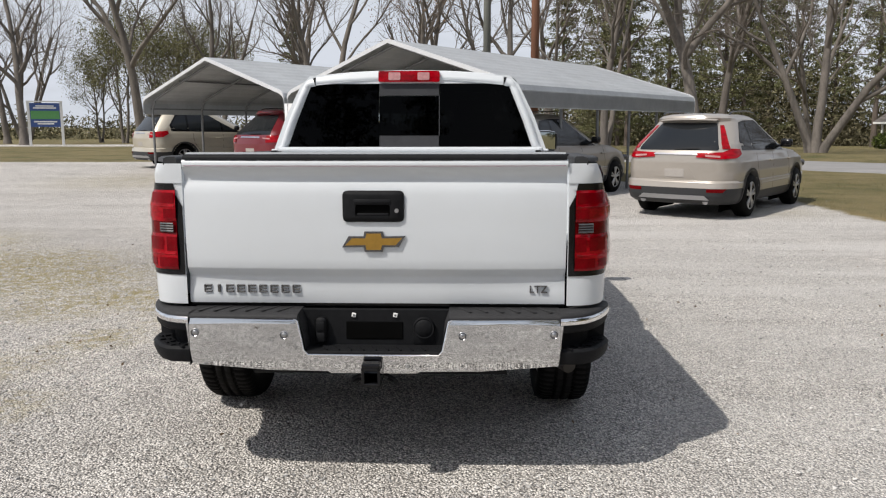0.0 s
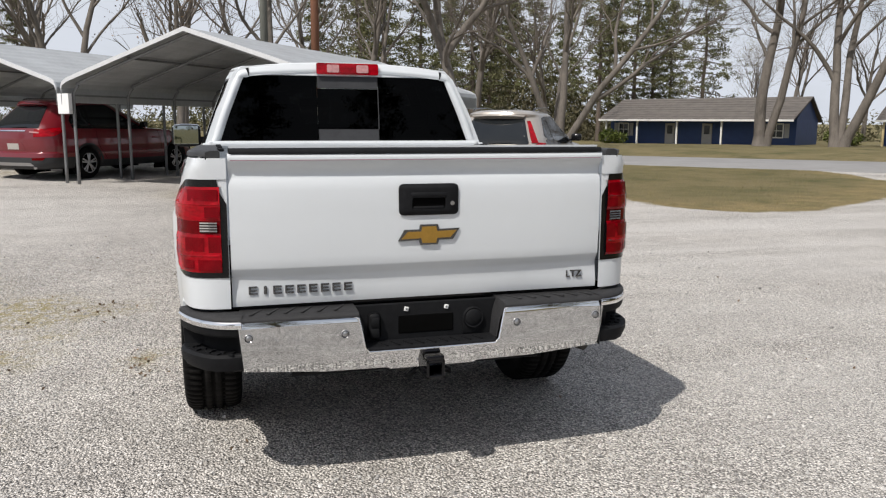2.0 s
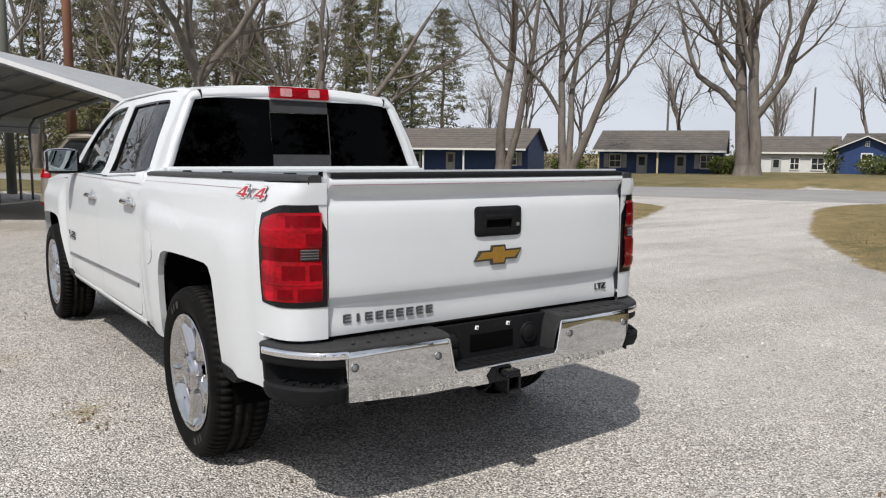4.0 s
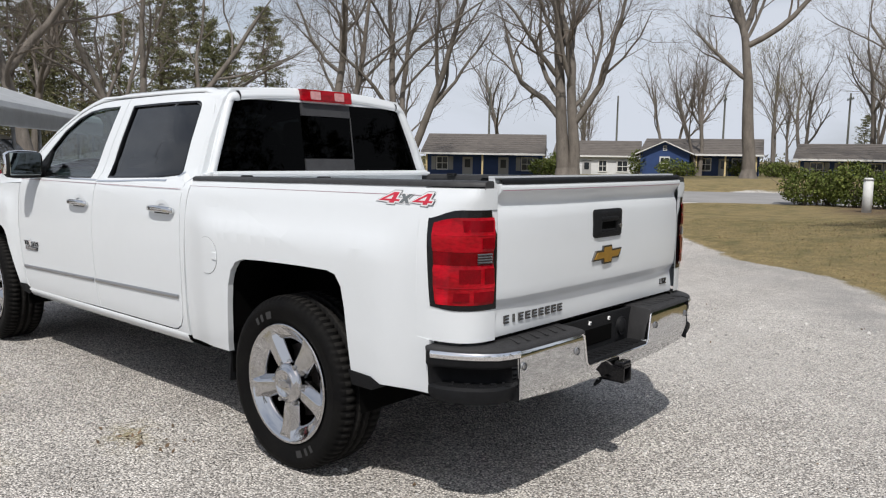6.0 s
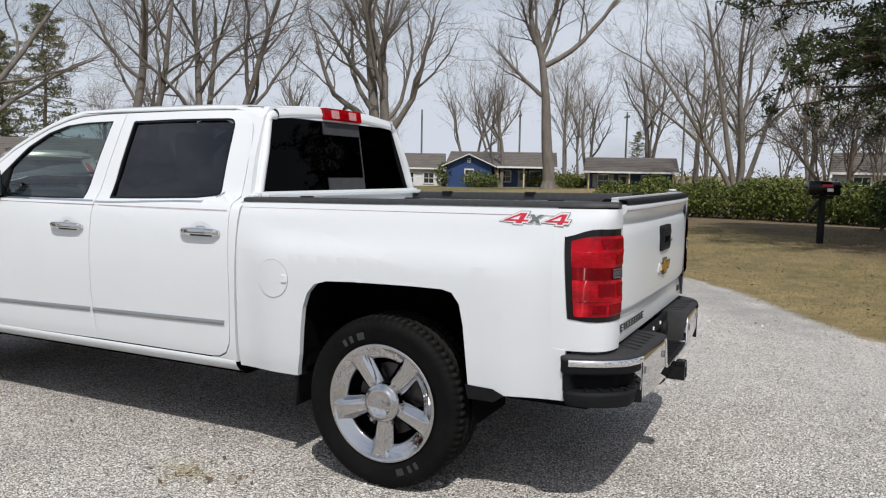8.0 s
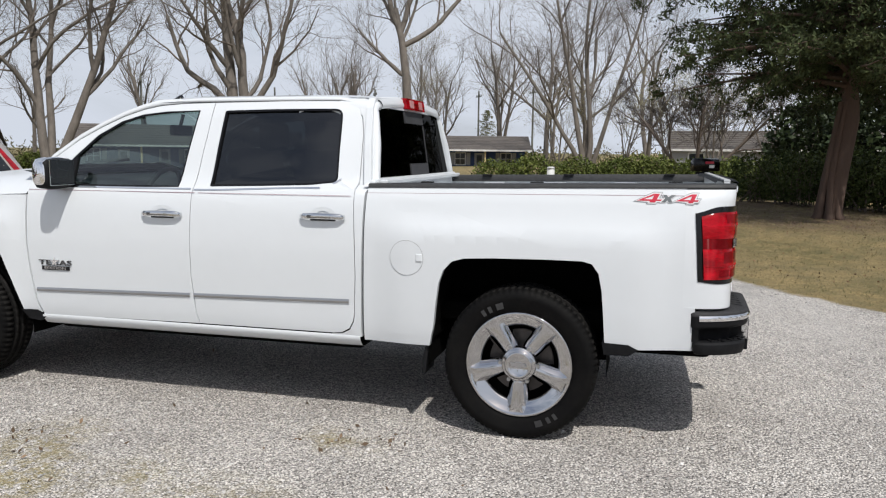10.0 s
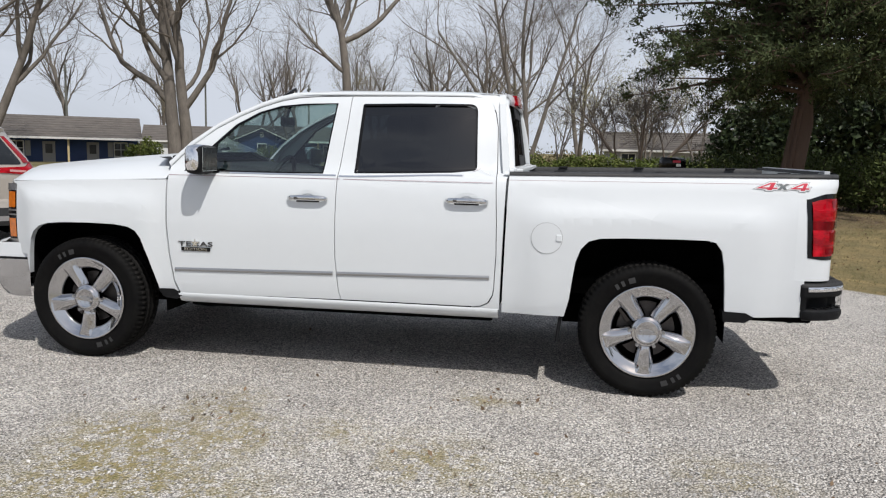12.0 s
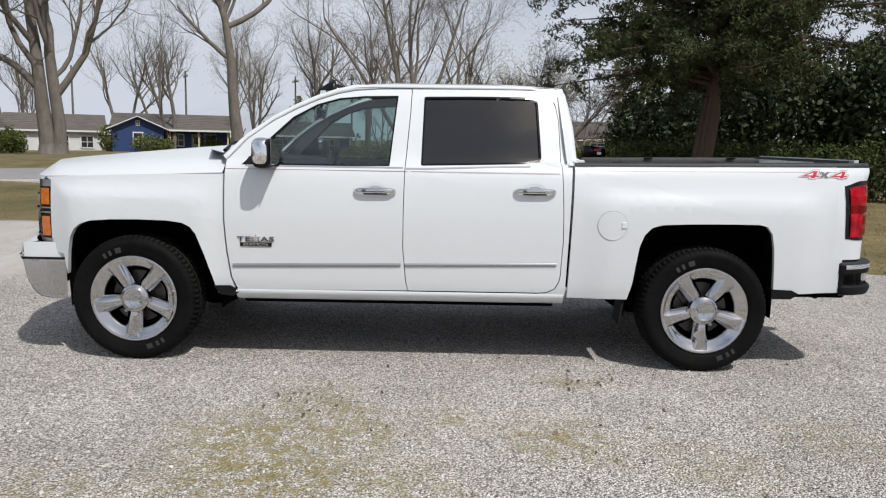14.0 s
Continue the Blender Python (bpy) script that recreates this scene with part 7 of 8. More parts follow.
def grow(rng, thick, thin, tips, p, d, length, radius, level, top, kids, lift=.07, wide=1.0, bare=.3):
    """Grows one limb, kinked and lifting to the light, and the next smaller ones along it."""
    k = SEGS[level]
    pts, rad = [p.copy()], [radius]
    q, w = p.copy(), d.normalized()
    end = .42 if level < 2 else .30
    for j in range(k):
        w = (w + Vector((rng.gauss(0, 1), rng.gauss(0, 1), rng.gauss(0, .8))) * KINK[level] + Vector((0, 0, lift * (1 if level else .3)))).normalized()
        q = q + w * (length / k)
        pts.append(q.copy())
        rad.append(max(radius * (1 - (1 - end) * (j + 1) / k), .006))
    (thick if level < 2 else thin).limb(pts, rad, SIDES[level])
    if level >= top:
        tips.append((q.copy(), w.copy()))
        return pts
    n = kids[level]
    turn = rng.uniform(0, 6.283)
    for j in range(n):
        t = bare + (1 - bare) * (j + rng.uniform(.2, 1.0)) / n if j < n - 1 else 1.0
        i = min(int(t * k), k - 1)
        at = pts[i].lerp(pts[i + 1], min(t * k - i, 1))
        dd = (pts[i + 1] - pts[i]).normalized()
        turn += 2.4 + rng.uniform(-.6, .6)
        side = dd.orthogonal().normalized()
        side.rotate(Matrix.Rotation(turn, 3, dd))
        fan = rng.uniform(.45, .95) * wide * (1 if j < n - 1 else .4)
        nd = (dd + side * fan + Vector((0, 0, .10))).normalized()
        here = rad[i] + (rad[i + 1] - rad[i]) * min(t * k - i, 1)
        grow(rng, thick, thin, tips, at, nd, length * rng.uniform(.42, .72) * (1.12 - .35 * t), here * (rng.uniform(.45, .70) if level < 1 else rng.uniform(.36, .58)), level + 1, top, kids, lift, wide, .22)
    return pts


def bare_tree(seed, label, stems, limbs=(), top=4, kids=(5, 6, 7, 8), lift=.07, wide=1.0, buds=None, bark="bark", twig="twig"):
    """stems: (offset to the right, az, el, length, radius, height at which it starts to branch);
    limbs: (stem, height up it, az, el, length, radius), great arms of their own."""
    rng = random.Random(seed)
    t = thing("tree", label, "tree", "bare trees")
    thick, thin, tips, lines_ = Sticks(), Sticks(), [], []
    for off, az, el, length, radius, free in stems:
        foot = Vector((off, 0, 0))
        w = limb_dir(az, el)
        thick.limb([foot + Vector((0, 0, -.3)), foot + w * .12, foot + w * .7], [radius * 1.7, radius * 1.3, radius * .99], 10)
        lines_.append(grow(rng, thick, thin, tips, foot + w * .4, w, length, radius, 0, top, kids, lift, wide, free / length))
    for stem, up, az, el, length, radius in limbs:
        line_ = lines_[stem]
        at_ = min(up / stems[stem][3], .98) * (len(line_) - 1)
        root_ = line_[int(at_)].lerp(line_[int(at_) + 1], at_ - int(at_))
        grow(rng, thick, thin, tips, root_, limb_dir(az, el), length, radius, 1, top, kids, lift, wide, .28)
    thick.mesh("trunk", M[bark], t)
    cr = thin.mesh("crown", M[twig], t)
    cr["label"] = "bare twigs"
    if buds:
        leaves_mesh("foliage", [(p + w * rng.uniform(-.3, .2), buds[2]) for p, w in tips for _ in range(buds[1])], M[buds[0]], t, seed, spread_=.28)
    return t


def leaves_mesh(name, centres, material, parent, seed, spread_=.2, long=1.0, droop=0.0, wide=.28):
    """Small leaf blades at scattered places, as one mesh. centres: (place, blade size)."""
    rs = np.random.RandomState(seed)
    n = len(centres)
    c = np.array([tuple(p) for p, _ in centres]) + rs.normal(0, spread_, (n, 3))
    s = np.array([z for _, z in centres])[:, None] * rs.uniform(.6, 1.4, (n, 1))
    a = rs.normal(0, 1, (n, 3))
    a[:, 2] -= droop
    a /= np.linalg.norm(a, axis=1, keepdims=True)
    b = np.cross(a, rs.normal(0, 1, (n, 3)))
    b /= np.linalg.norm(b, axis=1, keepdims=True) + 1e-9
    v = np.stack([c - b * s * wide, c + a * s * long * .5 + np.cross(a, b) * s * .12, c + b * s * wide, c - a * s * long * .5], 1).reshape(-1, 3)
    me = bpy.data.meshes.new(name)
    idx = np.arange(n * 4).reshape(-1, 4)
    me.from_pydata(v.tolist(), [], idx.tolist())
    me.materials.append(material)
    ob = new(name, me)
    if parent is not None:
        ob.parent = parent
    return ob


def pine_tree(seed, height, label, leaf="pine", low=.12, width=.21, arms=64, sprays=8, per=23, blunt=1.5):
    """An evergreen: whorled arms of uneven reach, each carrying flat sprays of needles with gaps between."""
    rng = random.Random(seed)
    t = thing("tree", label, "tree", "evergreen trees")
    st, cs = Sticks(), []
    r = height * .014
    spine = [Vector((rng.gauss(0, .045) * k, rng.gauss(0, .045) * k, height * k / 8 - .2)) for k in range(9)]
    st.limb(spine, [r * (1.12 - k / 8) for k in range(9)], 8)
    for k in range(arms):
        h = low + (1 - low) * ((k + rng.random()) / arms) ** .85
        full = 1.04 - ((h - low) / (1 - low)) ** blunt
        reach = height * width * full * (rng.uniform(.35, .8) if rng.random() < .6 else rng.uniform(.8, 1.15)) + .25
        a = k * 2.399 + rng.uniform(-.5, .5)
        i = min(int(h * 8), 7)
        root_ = spine[i].lerp(spine[i + 1], h * 8 - i)
        tip = root_ + Vector((math.cos(a) * reach, math.sin(a) * reach, reach * rng.uniform(-.12, .38)))
        mid = root_.lerp(tip, .5) + Vector((0, 0, -.06 * reach))
        st.limb([root_, mid, tip], [r * .26, r * .16, r * .04], 4)
        for j in range(sprays):
            u = rng.uniform(.3, 1.05)
            q = (root_.lerp(mid, u * 2) if u < .5 else mid.lerp(tip, u * 2 - 1))
            sp = (.10 + .16 * (1 - u)) * reach + .12
            q = q + Vector((rng.gauss(0, sp), rng.gauss(0, sp), rng.gauss(0, sp * .5)))
            fl = rng.uniform(.16, .32)
            for i_ in range(per):
                cs.append((q + Vector((rng.gauss(0, fl), rng.gauss(0, fl), rng.gauss(0, fl * .42))), .30))
    st.mesh("trunk", M["bark_dark"], t)
    leaves_mesh("crown", cs, M[leaf], t, seed, spread_=.04, long=1.2, wide=.15)
    return t


def plant(t, x, y, scale=1.0, yaw=0.0, dz=0.0):
    t.matrix_world = pose(x, y, ground_z(x, y) + dz, 0, 0, yaw) @ Matrix.Scale(scale, 4)
    return t


def again(t, x, y, scale, yaw, dz=0.0):
    c = copy_thing(t, pose(x, y, ground_z(x, y) + dz, 0, 0, yaw))
    c.scale = (scale,) * 3
    return c


BARE = "tall bare winter tree with pale spreading limbs"


def fronting(t, x, y, scale=1.0, dz=0.0):
    """Plants a tree with its own front towards the lot."""
    return plant(t, x, y, scale, math.degrees(math.atan2(y - 1.0, x + 4.0)) - 90, dz)


# five great trees along the far side of the road
a1 = fronting(bare_tree(3, BARE, [(0, 180, 87, 13, .40, 7.0), (.35, 10, 76, 13, .30, 5.0)], [(0, 7.4, 185, 35, 6.5, .15), (0, 5.5, 100, 50, 6, .13), (1, 6.5, 20, 45, 6, .13)], lift=.04, wide=1.25), 36.3, 42.8)
b1 = fronting(bare_tree(8, BARE, [(-.2, 180, 82, 13, .30, 4.5), (.2, 0, 68, 13, .30, 3.5), (0, 80, 80, 12, .26, 5)], [(0, 3.5, 190, 55, 7, .16), (1, 4.5, 350, 55, 7, .14)], lift=.04, wide=1.25), 40.0, 39.4, 1.1)
c1 = fronting(bare_tree(21, BARE, [(-.25, 185, 85, 13, .50, 5.5), (.45, 0, 86, 14, .44, 6.0)], [(0, 3.8, 180, 50, 9, .26), (0, 5.2, 200, 62, 8, .2), (1, 3.4, 5, 52, 9.5, .25), (1, 4.6, 20, 38, 8, .17), (0, 6.0, 90, 60, 7, .2), (1, 6.0, 270, 62, 7, .2)], lift=.04, wide=1.25), 46.3, 28.3)
d1 = fronting(bare_tree(34, BARE, [(0, 5, 88, 12.5, .50, 9.0)], [(0, 9.4, 5, 24, 10, .23), (0, 6.9, 178, 30, 5.5, .19), (0, 10.0, 170, 62, 9, .24), (0, 10.5, 20, 66, 9, .24), (0, 8.6, 95, 45, 6, .16)], kids=(3, 7, 7, 8), lift=.10), 56.0, 18.5)
f1 = fronting(bare_tree(5, "bare tree with a fan of steep limbs", [(-.35, 180, 66, 12, .19, 3.2), (-.12, 175, 79, 13, .22, 4.5), (.15, 20, 84, 13, .22, 4.0), (.4, 0, 68, 12, .19, 3.2), (.1, 90, 72, 11, .17, 4)], kids=(4, 6, 7, 8), lift=.04, wide=1.25), 66.0, 5.2, 1.15)
e1 = fronting(bare_tree(12, BARE, [(0, 170, 84, 12, .36, 5.2)], [(0, 5.4, 175, 62, 9, .24), (0, 5.2, 8, 60, 9, .24), (0, 4.5, 270, 40, 5, .14)], lift=.04, wide=1.25), 12.9, 38.8)
h1 = fronting(bare_tree(17, BARE, [(-.3, 180, 74, 11, .24, 3.5), (0, 100, 84, 12, .28, 4.5), (.3, 0, 62, 12, .25, 3.5)], [(2, 3.0, 5, 36, 8, .16), (0, 4.0, 185, 45, 6, .14)], kids=(4, 6, 7, 7), lift=.04, wide=1.25), 21.0, 43.1)
# farther ones, and those behind the carports
s1 = plant(bare_tree(44, BARE, [(0, 60, 86, 12, .32, 4.0)], [(0, 4.6, 190, 52, 7, .18), (0, 5.2, 20, 50, 7, .18)], top=3, kids=(6, 7, 9)), -21, 46.5, 1.0, 120)
s2 = plant(bare_tree(47, BARE, [(-.2, 180, 74, 11, .24, 3.5), (.2, 0, 76, 12, .26, 4)], [(0, 3.4, 200, 48, 6, .15)], top=3, kids=(5, 7, 9)), -9, 48, 1.0, 50)
s3 = plant(bare_tree(49, BARE, [(0, 200, 80, 12, .30, 5.0), (.2, 20, 70, 11, .22, 4)], [(0, 6, 30, 40, 6, .15)], top=3, kids=(5, 7, 9)), 3, 52, 1.0, 140)
for t_, x, y, k, a in ((s1, 88, 66, 1.1, 10), (s3, 97, 40, 1.0, 70), (s2, 101, 28, 1.0, 30), (s3, 92, 18, 1.1, 200), (s1, 99, 8, 1.05, 60), (s2, 86, 0, 1.1, 10), (s2, 110, 50, 1.1, 80), (s1, 82, 11, 1.0, 250),
                       (s1, -31, 50, .85, 30), (s3, -20, 58, .9, 10), (s2, -12, 56, 1.0, 90), (s3, -40, 66, .8, 20), (s2, -46, 76, .9, 20), (s1, -37, 58, .8, 70),
                       (s3, 9, 46, .9, 40), (s1, 18, 52, .95, 220), (s2, 29, 62, 1.0, 30), (s3, 57, 64, .9, 10), (s1, 76, 74, .9, 140), (s3, 112, 14, 1.0, 0),
                       (s3, 7, 62, 1.0, 260), (s1, -3, 62, 1.0, 200), (s2, -26, 70, .9, 130), (s3, 74, 30, .8, 130), (s2, 104, 62, 1.0, 200)):
    again(t_, x, y, k, a)
# pale green budding trees
g1 = plant(bare_tree(18, "slender tree in first pale green leaf", [(0, 90, 88, 9, .16, 2.5), (.2, 20, 80, 8, .12, 2.5)], top=3, kids=(8, 6, 6, 4), wide=.8, buds=("bud", 3, .11)), 84, 26, 1.15, 0)
for x, y, k, a in ((104, 20, 1.2, 50), (60, 74, .9, 20), (96, 56, .8, 90), (80, 6, .7, 60), (76, 22, .75, 10), (90, -6, .7, 200)):
    again(g1, x, y, k, a)
# small dark twiggy tree by the hedge
fronting(bare_tree(29, "small dark twiggy tree with spreading limbs", [(-.1, 180, 58, 2.6, .075, .5), (.1, 0, 52, 2.7, .075, .5), (0, 90, 75, 2.6, .075, .7), (0, 270, 62, 2.4, .06, .6)], kids=(6, 6, 6, 6), lift=.0, bark="bark_dark", twig="twig_dark"), 31.0, -2.45, 1.35)
# rust-coloured oak behind the carports
plant(bare_tree(41, "oak still holding rust-brown leaves", [(0, 90, 87, 8.5, .28, 2.5)], top=3, kids=(8, 6, 6, 4), buds=("rust_leaf", 5, .13)), -2.8, 50, 1.0, 0)
# evergreens
EVER = "tall dark evergreen with ragged crown"
p1 = plant(pine_tree(2, 21, EVER, low=.10, width=.19), 16, 74, 1.0, 0)
p2 = plant(pine_tree(7, 19, EVER, low=.05, width=.22, arms=72), 30, 82, 1.0, 0)
p3 = plant(pine_tree(13, 21, EVER, low=.26, width=.25, blunt=2.4), 44, 82, 1.0, 0)
for k in range(15):
    rng_ = random.Random(100 + k)
    az = 7 + 30 * (k + rng_.random()) / 15
    dd = rng_.uniform(72, 112) if az < 20 else rng_.uniform(99, 116)
    again((p1, p2, p3)[k % 3], dd * math.sin(radians(az)), dd * math.cos(radians(az)), rng_.uniform(.8, 1.1), rng_.uniform(0, 360))
M["olive"] = mat("young_leaves", (.10, .105, .042), .7, per_piece=.4, color2=(.17, .155, .065), scale=.7)
o1 = plant(bare_tree(51, "slender tree in young olive-green leaf", [(-.1, 180, 82, 7, .14, 1.5), (.15, 0, 80, 7, .13, 1.5)], top=3, kids=(8, 6, 5, 3), wide=.9, buds=("olive", 22, .15)), -30, 64, 1.0, 0)
again(o1, -25.5, 60, .85, 140)
again(o1, -35, 70, .8, 60)
again(o1, -22, 66, .9, 210)
again(o1, -27.5, 72, 1.0, 300)
M["haze_bud"] = mat("pale_spring_buds", (.27, .265, .15), .8, per_piece=.3, color2=(.34, .31, .19), scale=.6)
g2 = plant(bare_tree(61, "spreading tree hazy with pale spring buds", [(-.2, 180, 74, 6, .11, 1.2), (.2, 0, 70, 6, .11, 1.2), (0, 90, 84, 7, .12, 1.6)], top=3, kids=(6, 5, 5, 3), wide=1.1, lift=.03, buds=("haze_bud", 7, .12)), 62, -1.6, .85, 10)
for x, y, k, a in ((66, -6.5, .95, 80), (74, 2, .85, 200), (58, -5.0, .8, 130), (60, -9.5, .85, 260), (78, 9, .8, 300)):
    again(g2, x, y, k, a)
again(p1, -17, 74, .62, 0)
again(p2, -62, 90, .5, 40)
for x, y, k in ((140, 30, .45), (120, -25, .7), (100, -30, .7)):
    again(p3, x, y, k, x * 7)
# unseen row behind the viewpoint, added only to be mirrored in glass and chrome
for k in range(7):
    rng_ = random.Random(300 + k)
    again((p1, p2, p3)[k % 3], -24 + 8.0 * k + rng_.uniform(-1, 1), -27 + rng_.uniform(-5, 3), rng_.uniform(.6, .85), rng_.uniform(0, 360))
for x, y, k in ((30, -13, .55), (34, -20, .6), (27, -19, .5), (38, -9, .5), (24, -25, .55), (41, -16, .6)):
    again((p2, p3)[int(x) % 2], x, y, k, x * 31)
# three more out of view on the driver's side, added for reflections
for k in range(3):
    again((p2, p3)[k % 2], -52 + k, -20 + 26 * k, .5, 50 * k)

# woods past the lot, too far to tell tree from tree
rs_ = np.random.RandomState(77)
woods = []
for az0, az1, cnt, top_ in ((-42, -2, 19000, 5), (-3, 12, 12000, 10), (8, 27, 32000, 16), (26, 37, 9000, 8), (38, 112, 17000, 4)):
    az = np.radians(rs_.uniform(az0, az1, cnt))
    dd = rs_.uniform(100, 124, cnt)
    lump = .70 + .20 * np.sin(az * 37) * np.cos(az * 91 + dd * .2) + .12 * np.sin(az * 213)
    hh = top_ * lump * rs_.beta(1.05, 1.5, cnt)
    woods += [(Vector((d * math.sin(a), d * math.cos(a), h - 1)), .42) for a, d, h in zip(az, dd, hh)]
M["woods"] = mat("far_woods", (.085, .088, .045), .9, per_piece=.3, color2=(.16, .14, .092), scale=.08, spec=.1)
tagged(leaves_mesh("woods", woods, M["woods"], None, 9, spread_=.5, long=1.5, wide=.22), "dense far woods of dark evergreens and brown brush", "woods", kind="stuff")

# the big cedar beside the lawn
def big_cedar(seed, height, label):
    rng = random.Random(seed)
    t = thing("tree", label, "tree", "evergreen trees")
    st = Sticks()
    # fluted trunk, leaning a little
    st.limb([Vector((.03 * k * rng.gauss(0, 1), -.09 * k + .03 * k * rng.gauss(0, 1), height * k / 10 - .3)) for k in range(11)], [.24, .20, .18, .165, .155, .14, .12, .10, .08, .05, .02], 14)
    for k in range(7):
        a = k * .9 + .3
        st.limb([Vector((math.cos(a) * .40, math.sin(a) * .40, -.2)), Vector((math.cos(a) * .23, math.sin(a) * .23, .10)), Vector((math.cos(a) * .13, math.sin(a) * .13, .9)), Vector((math.cos(a) * .10, math.sin(a) * .10 - .2, 2.6))], [.075, .085, .07, .045], 7)
    cs = []
    for k in range(230):
        h = 2.9 + (height - 3.1) * (k / 230) ** 1.1
        reach = (1.0 - (h / height) ** 2.2) * 5.4 * (rng.uniform(.4, .8) if rng.random() < .55 else rng.uniform(.8, 1.05)) * (.72 + .28 * sstep(3.0, 4.6, h)) + .3
        a = k * 2.399 + rng.uniform(-.4, .4)
        root_ = Vector((0, -.09 * h, h))
        tip = Vector((math.cos(a) * reach, math.sin(a) * reach - .05 * h, h + reach * rng.uniform(-.10, .22) - .2))
        mid = root_.lerp(tip, .5) + Vector((0, 0, .15))
        st.limb([root_, mid, tip], [.06, .035, .008], 5)
        for j in range(13):
            u = rng.uniform(.22, 1.0)
            s0 = root_.lerp(mid, u * 2) if u < .5 else mid.lerp(tip, u * 2 - 1)
            e0 = s0 + Vector((rng.gauss(0, .5), rng.gauss(0, .5), rng.gauss(-.10, .26)))
            st.limb([s0, e0], [.012, .003], 3)
            for i in range(78):
                v = rng.uniform(.1, 1.1)
                cs.append((s0.lerp(e0, v) + Vector((rng.gauss(0, .075), rng.gauss(0, .075), rng.gauss(0, .05))), .088))
    st.mesh("trunk", M["bark_red"], t)
    leaves_mesh("crown", cs, M["cedar"], t, seed, spread_=.03, long=1.4, droop=.4, wide=.20)
    return t


plant(big_cedar(5, 12.5, "large dark cedar with a thick reddish trunk"), 12.3, -4.1, .9, 0)


def bush(name, label, places, seed, leaf, size, count, group=""):
    """A leafy mass over an inner tangle of stems. places: (x, y, z, rx, ry, rz) lumps."""
    rng = random.Random(seed)
    t = thing(name, label, "hedge" if name == "hedge" else "bush", group)
    st = Sticks()
    cs = []
    vol = sum(p[3] * p[4] * p[5] for p in places)
    for x, y, z, rx, ry, rz in places:
        g = ground_z(x, y)
        for k in range(14):
            a = Vector((x + rng.gauss(0, rx * .25), y + rng.gauss(0, ry * .25), g - .05))
            b = Vector((x + rng.gauss(0, rx * .45), y + rng.gauss(0, ry * .45), g + z + rz * rng.uniform(.2, .8)))
            st.limb([a, a.lerp(b, .5) + Vector((rng.gauss(0, .05), rng.gauss(0, .05), 0)), b], [.025, .016, .006], 4)
        for k in range(int(count * rx * ry * rz / vol)):
            while True:
                u = Vector((rng.uniform(-1, 1), rng.uniform(-1, 1), rng.uniform(-1, 1)))
                if .45 < u.length < 1.0 + rng.gauss(0, .06):
                    break
            cs.append((Vector((x + u.x * rx, y + u.y * ry, max(g + z + u.z * rz, g + .12))), size))
    st.mesh("stem", M["bark_dark"], t)
    leaves_mesh("foliage", cs, M[leaf], t, seed, spread_=.03)
    return t


def along(path, step, h, w, seed, wob=.12):
    rng = random.Random(seed)
    out = []
    for (x0, y0), (x1, y1) in zip(path, path[1:]):
        n = max(1, int(math.hypot(x1 - x0, y1 - y0) / step))
        for k in range(n):
            t = k / n
            hh = h * rng.uniform(1 - wob, 1 + wob)
            out.append((x0 + (x1 - x0) * t + rng.gauss(0, .1), y0 + (y1 - y0) * t + rng.gauss(0, .1), hh * .5, w * rng.uniform(.8, 1.15), w * rng.uniform(.8, 1.15), hh * .52))
    return out


bush("hedge", "clipped yellow-green hedge along the lawn", along([(24.9, 5.4), (24.6, 2.0), (23.8, -1.5), (22.0, -4.0), (19.5, -4.2)], .7, 1.30, .8, 3), 3, "hedge", .10, 36000)
bush("hedge", "dense dark green hedge behind the cedar", along([(17.8, -3.4), (15.6, -5.0), (13.8, -6.8), (12.4, -9.2), (11.0, -12.5)], .7, 1.42, .85, 4), 4, "hedge_dark", .085, 38000)
bush("bush", "large dark glossy evergreen shrub", [(22.5, -7.6, 1.9, 2.0, 2.0, 2.0), (24.2, -6.0, 1.7, 1.7, 1.7, 1.8), (21.0, -9.6, 2.2, 2.2, 2.2, 2.3), (19.6, -12.6, 2.4, 2.4, 2.4, 2.6)], 6, "holly", .22, 30000)
for x, y, h, w in ((38.0, 68.0, 1.4, 1.1), (51.7, 52.0, 1.5, 1.2), (71.4, 35.4, 2.6, 1.1), (70.4, 31.2, 1.7, 1.6), (70.0, 44.7, 2.4, 1.0), (77, 27, 1.6, 1.4), (74, 22.5, 1.4, 1.4), (58, 38.5, 1.6, 1.2)):
    bush("bush", "rounded green garden bush before a cottage", [(x, y, h * .5, w, w, h * .55), (x + w * .7, y - w * .6, h * .4, w * .8, w * .8, h * .45)], int(x * 10), "hedge", .22, 1500, "garden bushes")

# ======== poles, sign, mailbox, bollard ========
def pole(x, y, r, h, key, label, arm=0):
    bm = bm_new()
    cyl(bm, (0, 0, -.3), (0, 0, h), r, r * .72, n=14)
    if arm:
        box(bm, (0, 0, h - .7), (2.4, .10, .12))
        for k in (-1, -.4, .4, 1):
            cyl(bm, (k, 0, h - .62), (k, 0, h - .45), .05, n=6)
    ob = part("utility_pole", bm, M[key], smooth=50)
    ob.matrix_world = facing(x, y, 30)
    return tagged(ob, label, "pole")


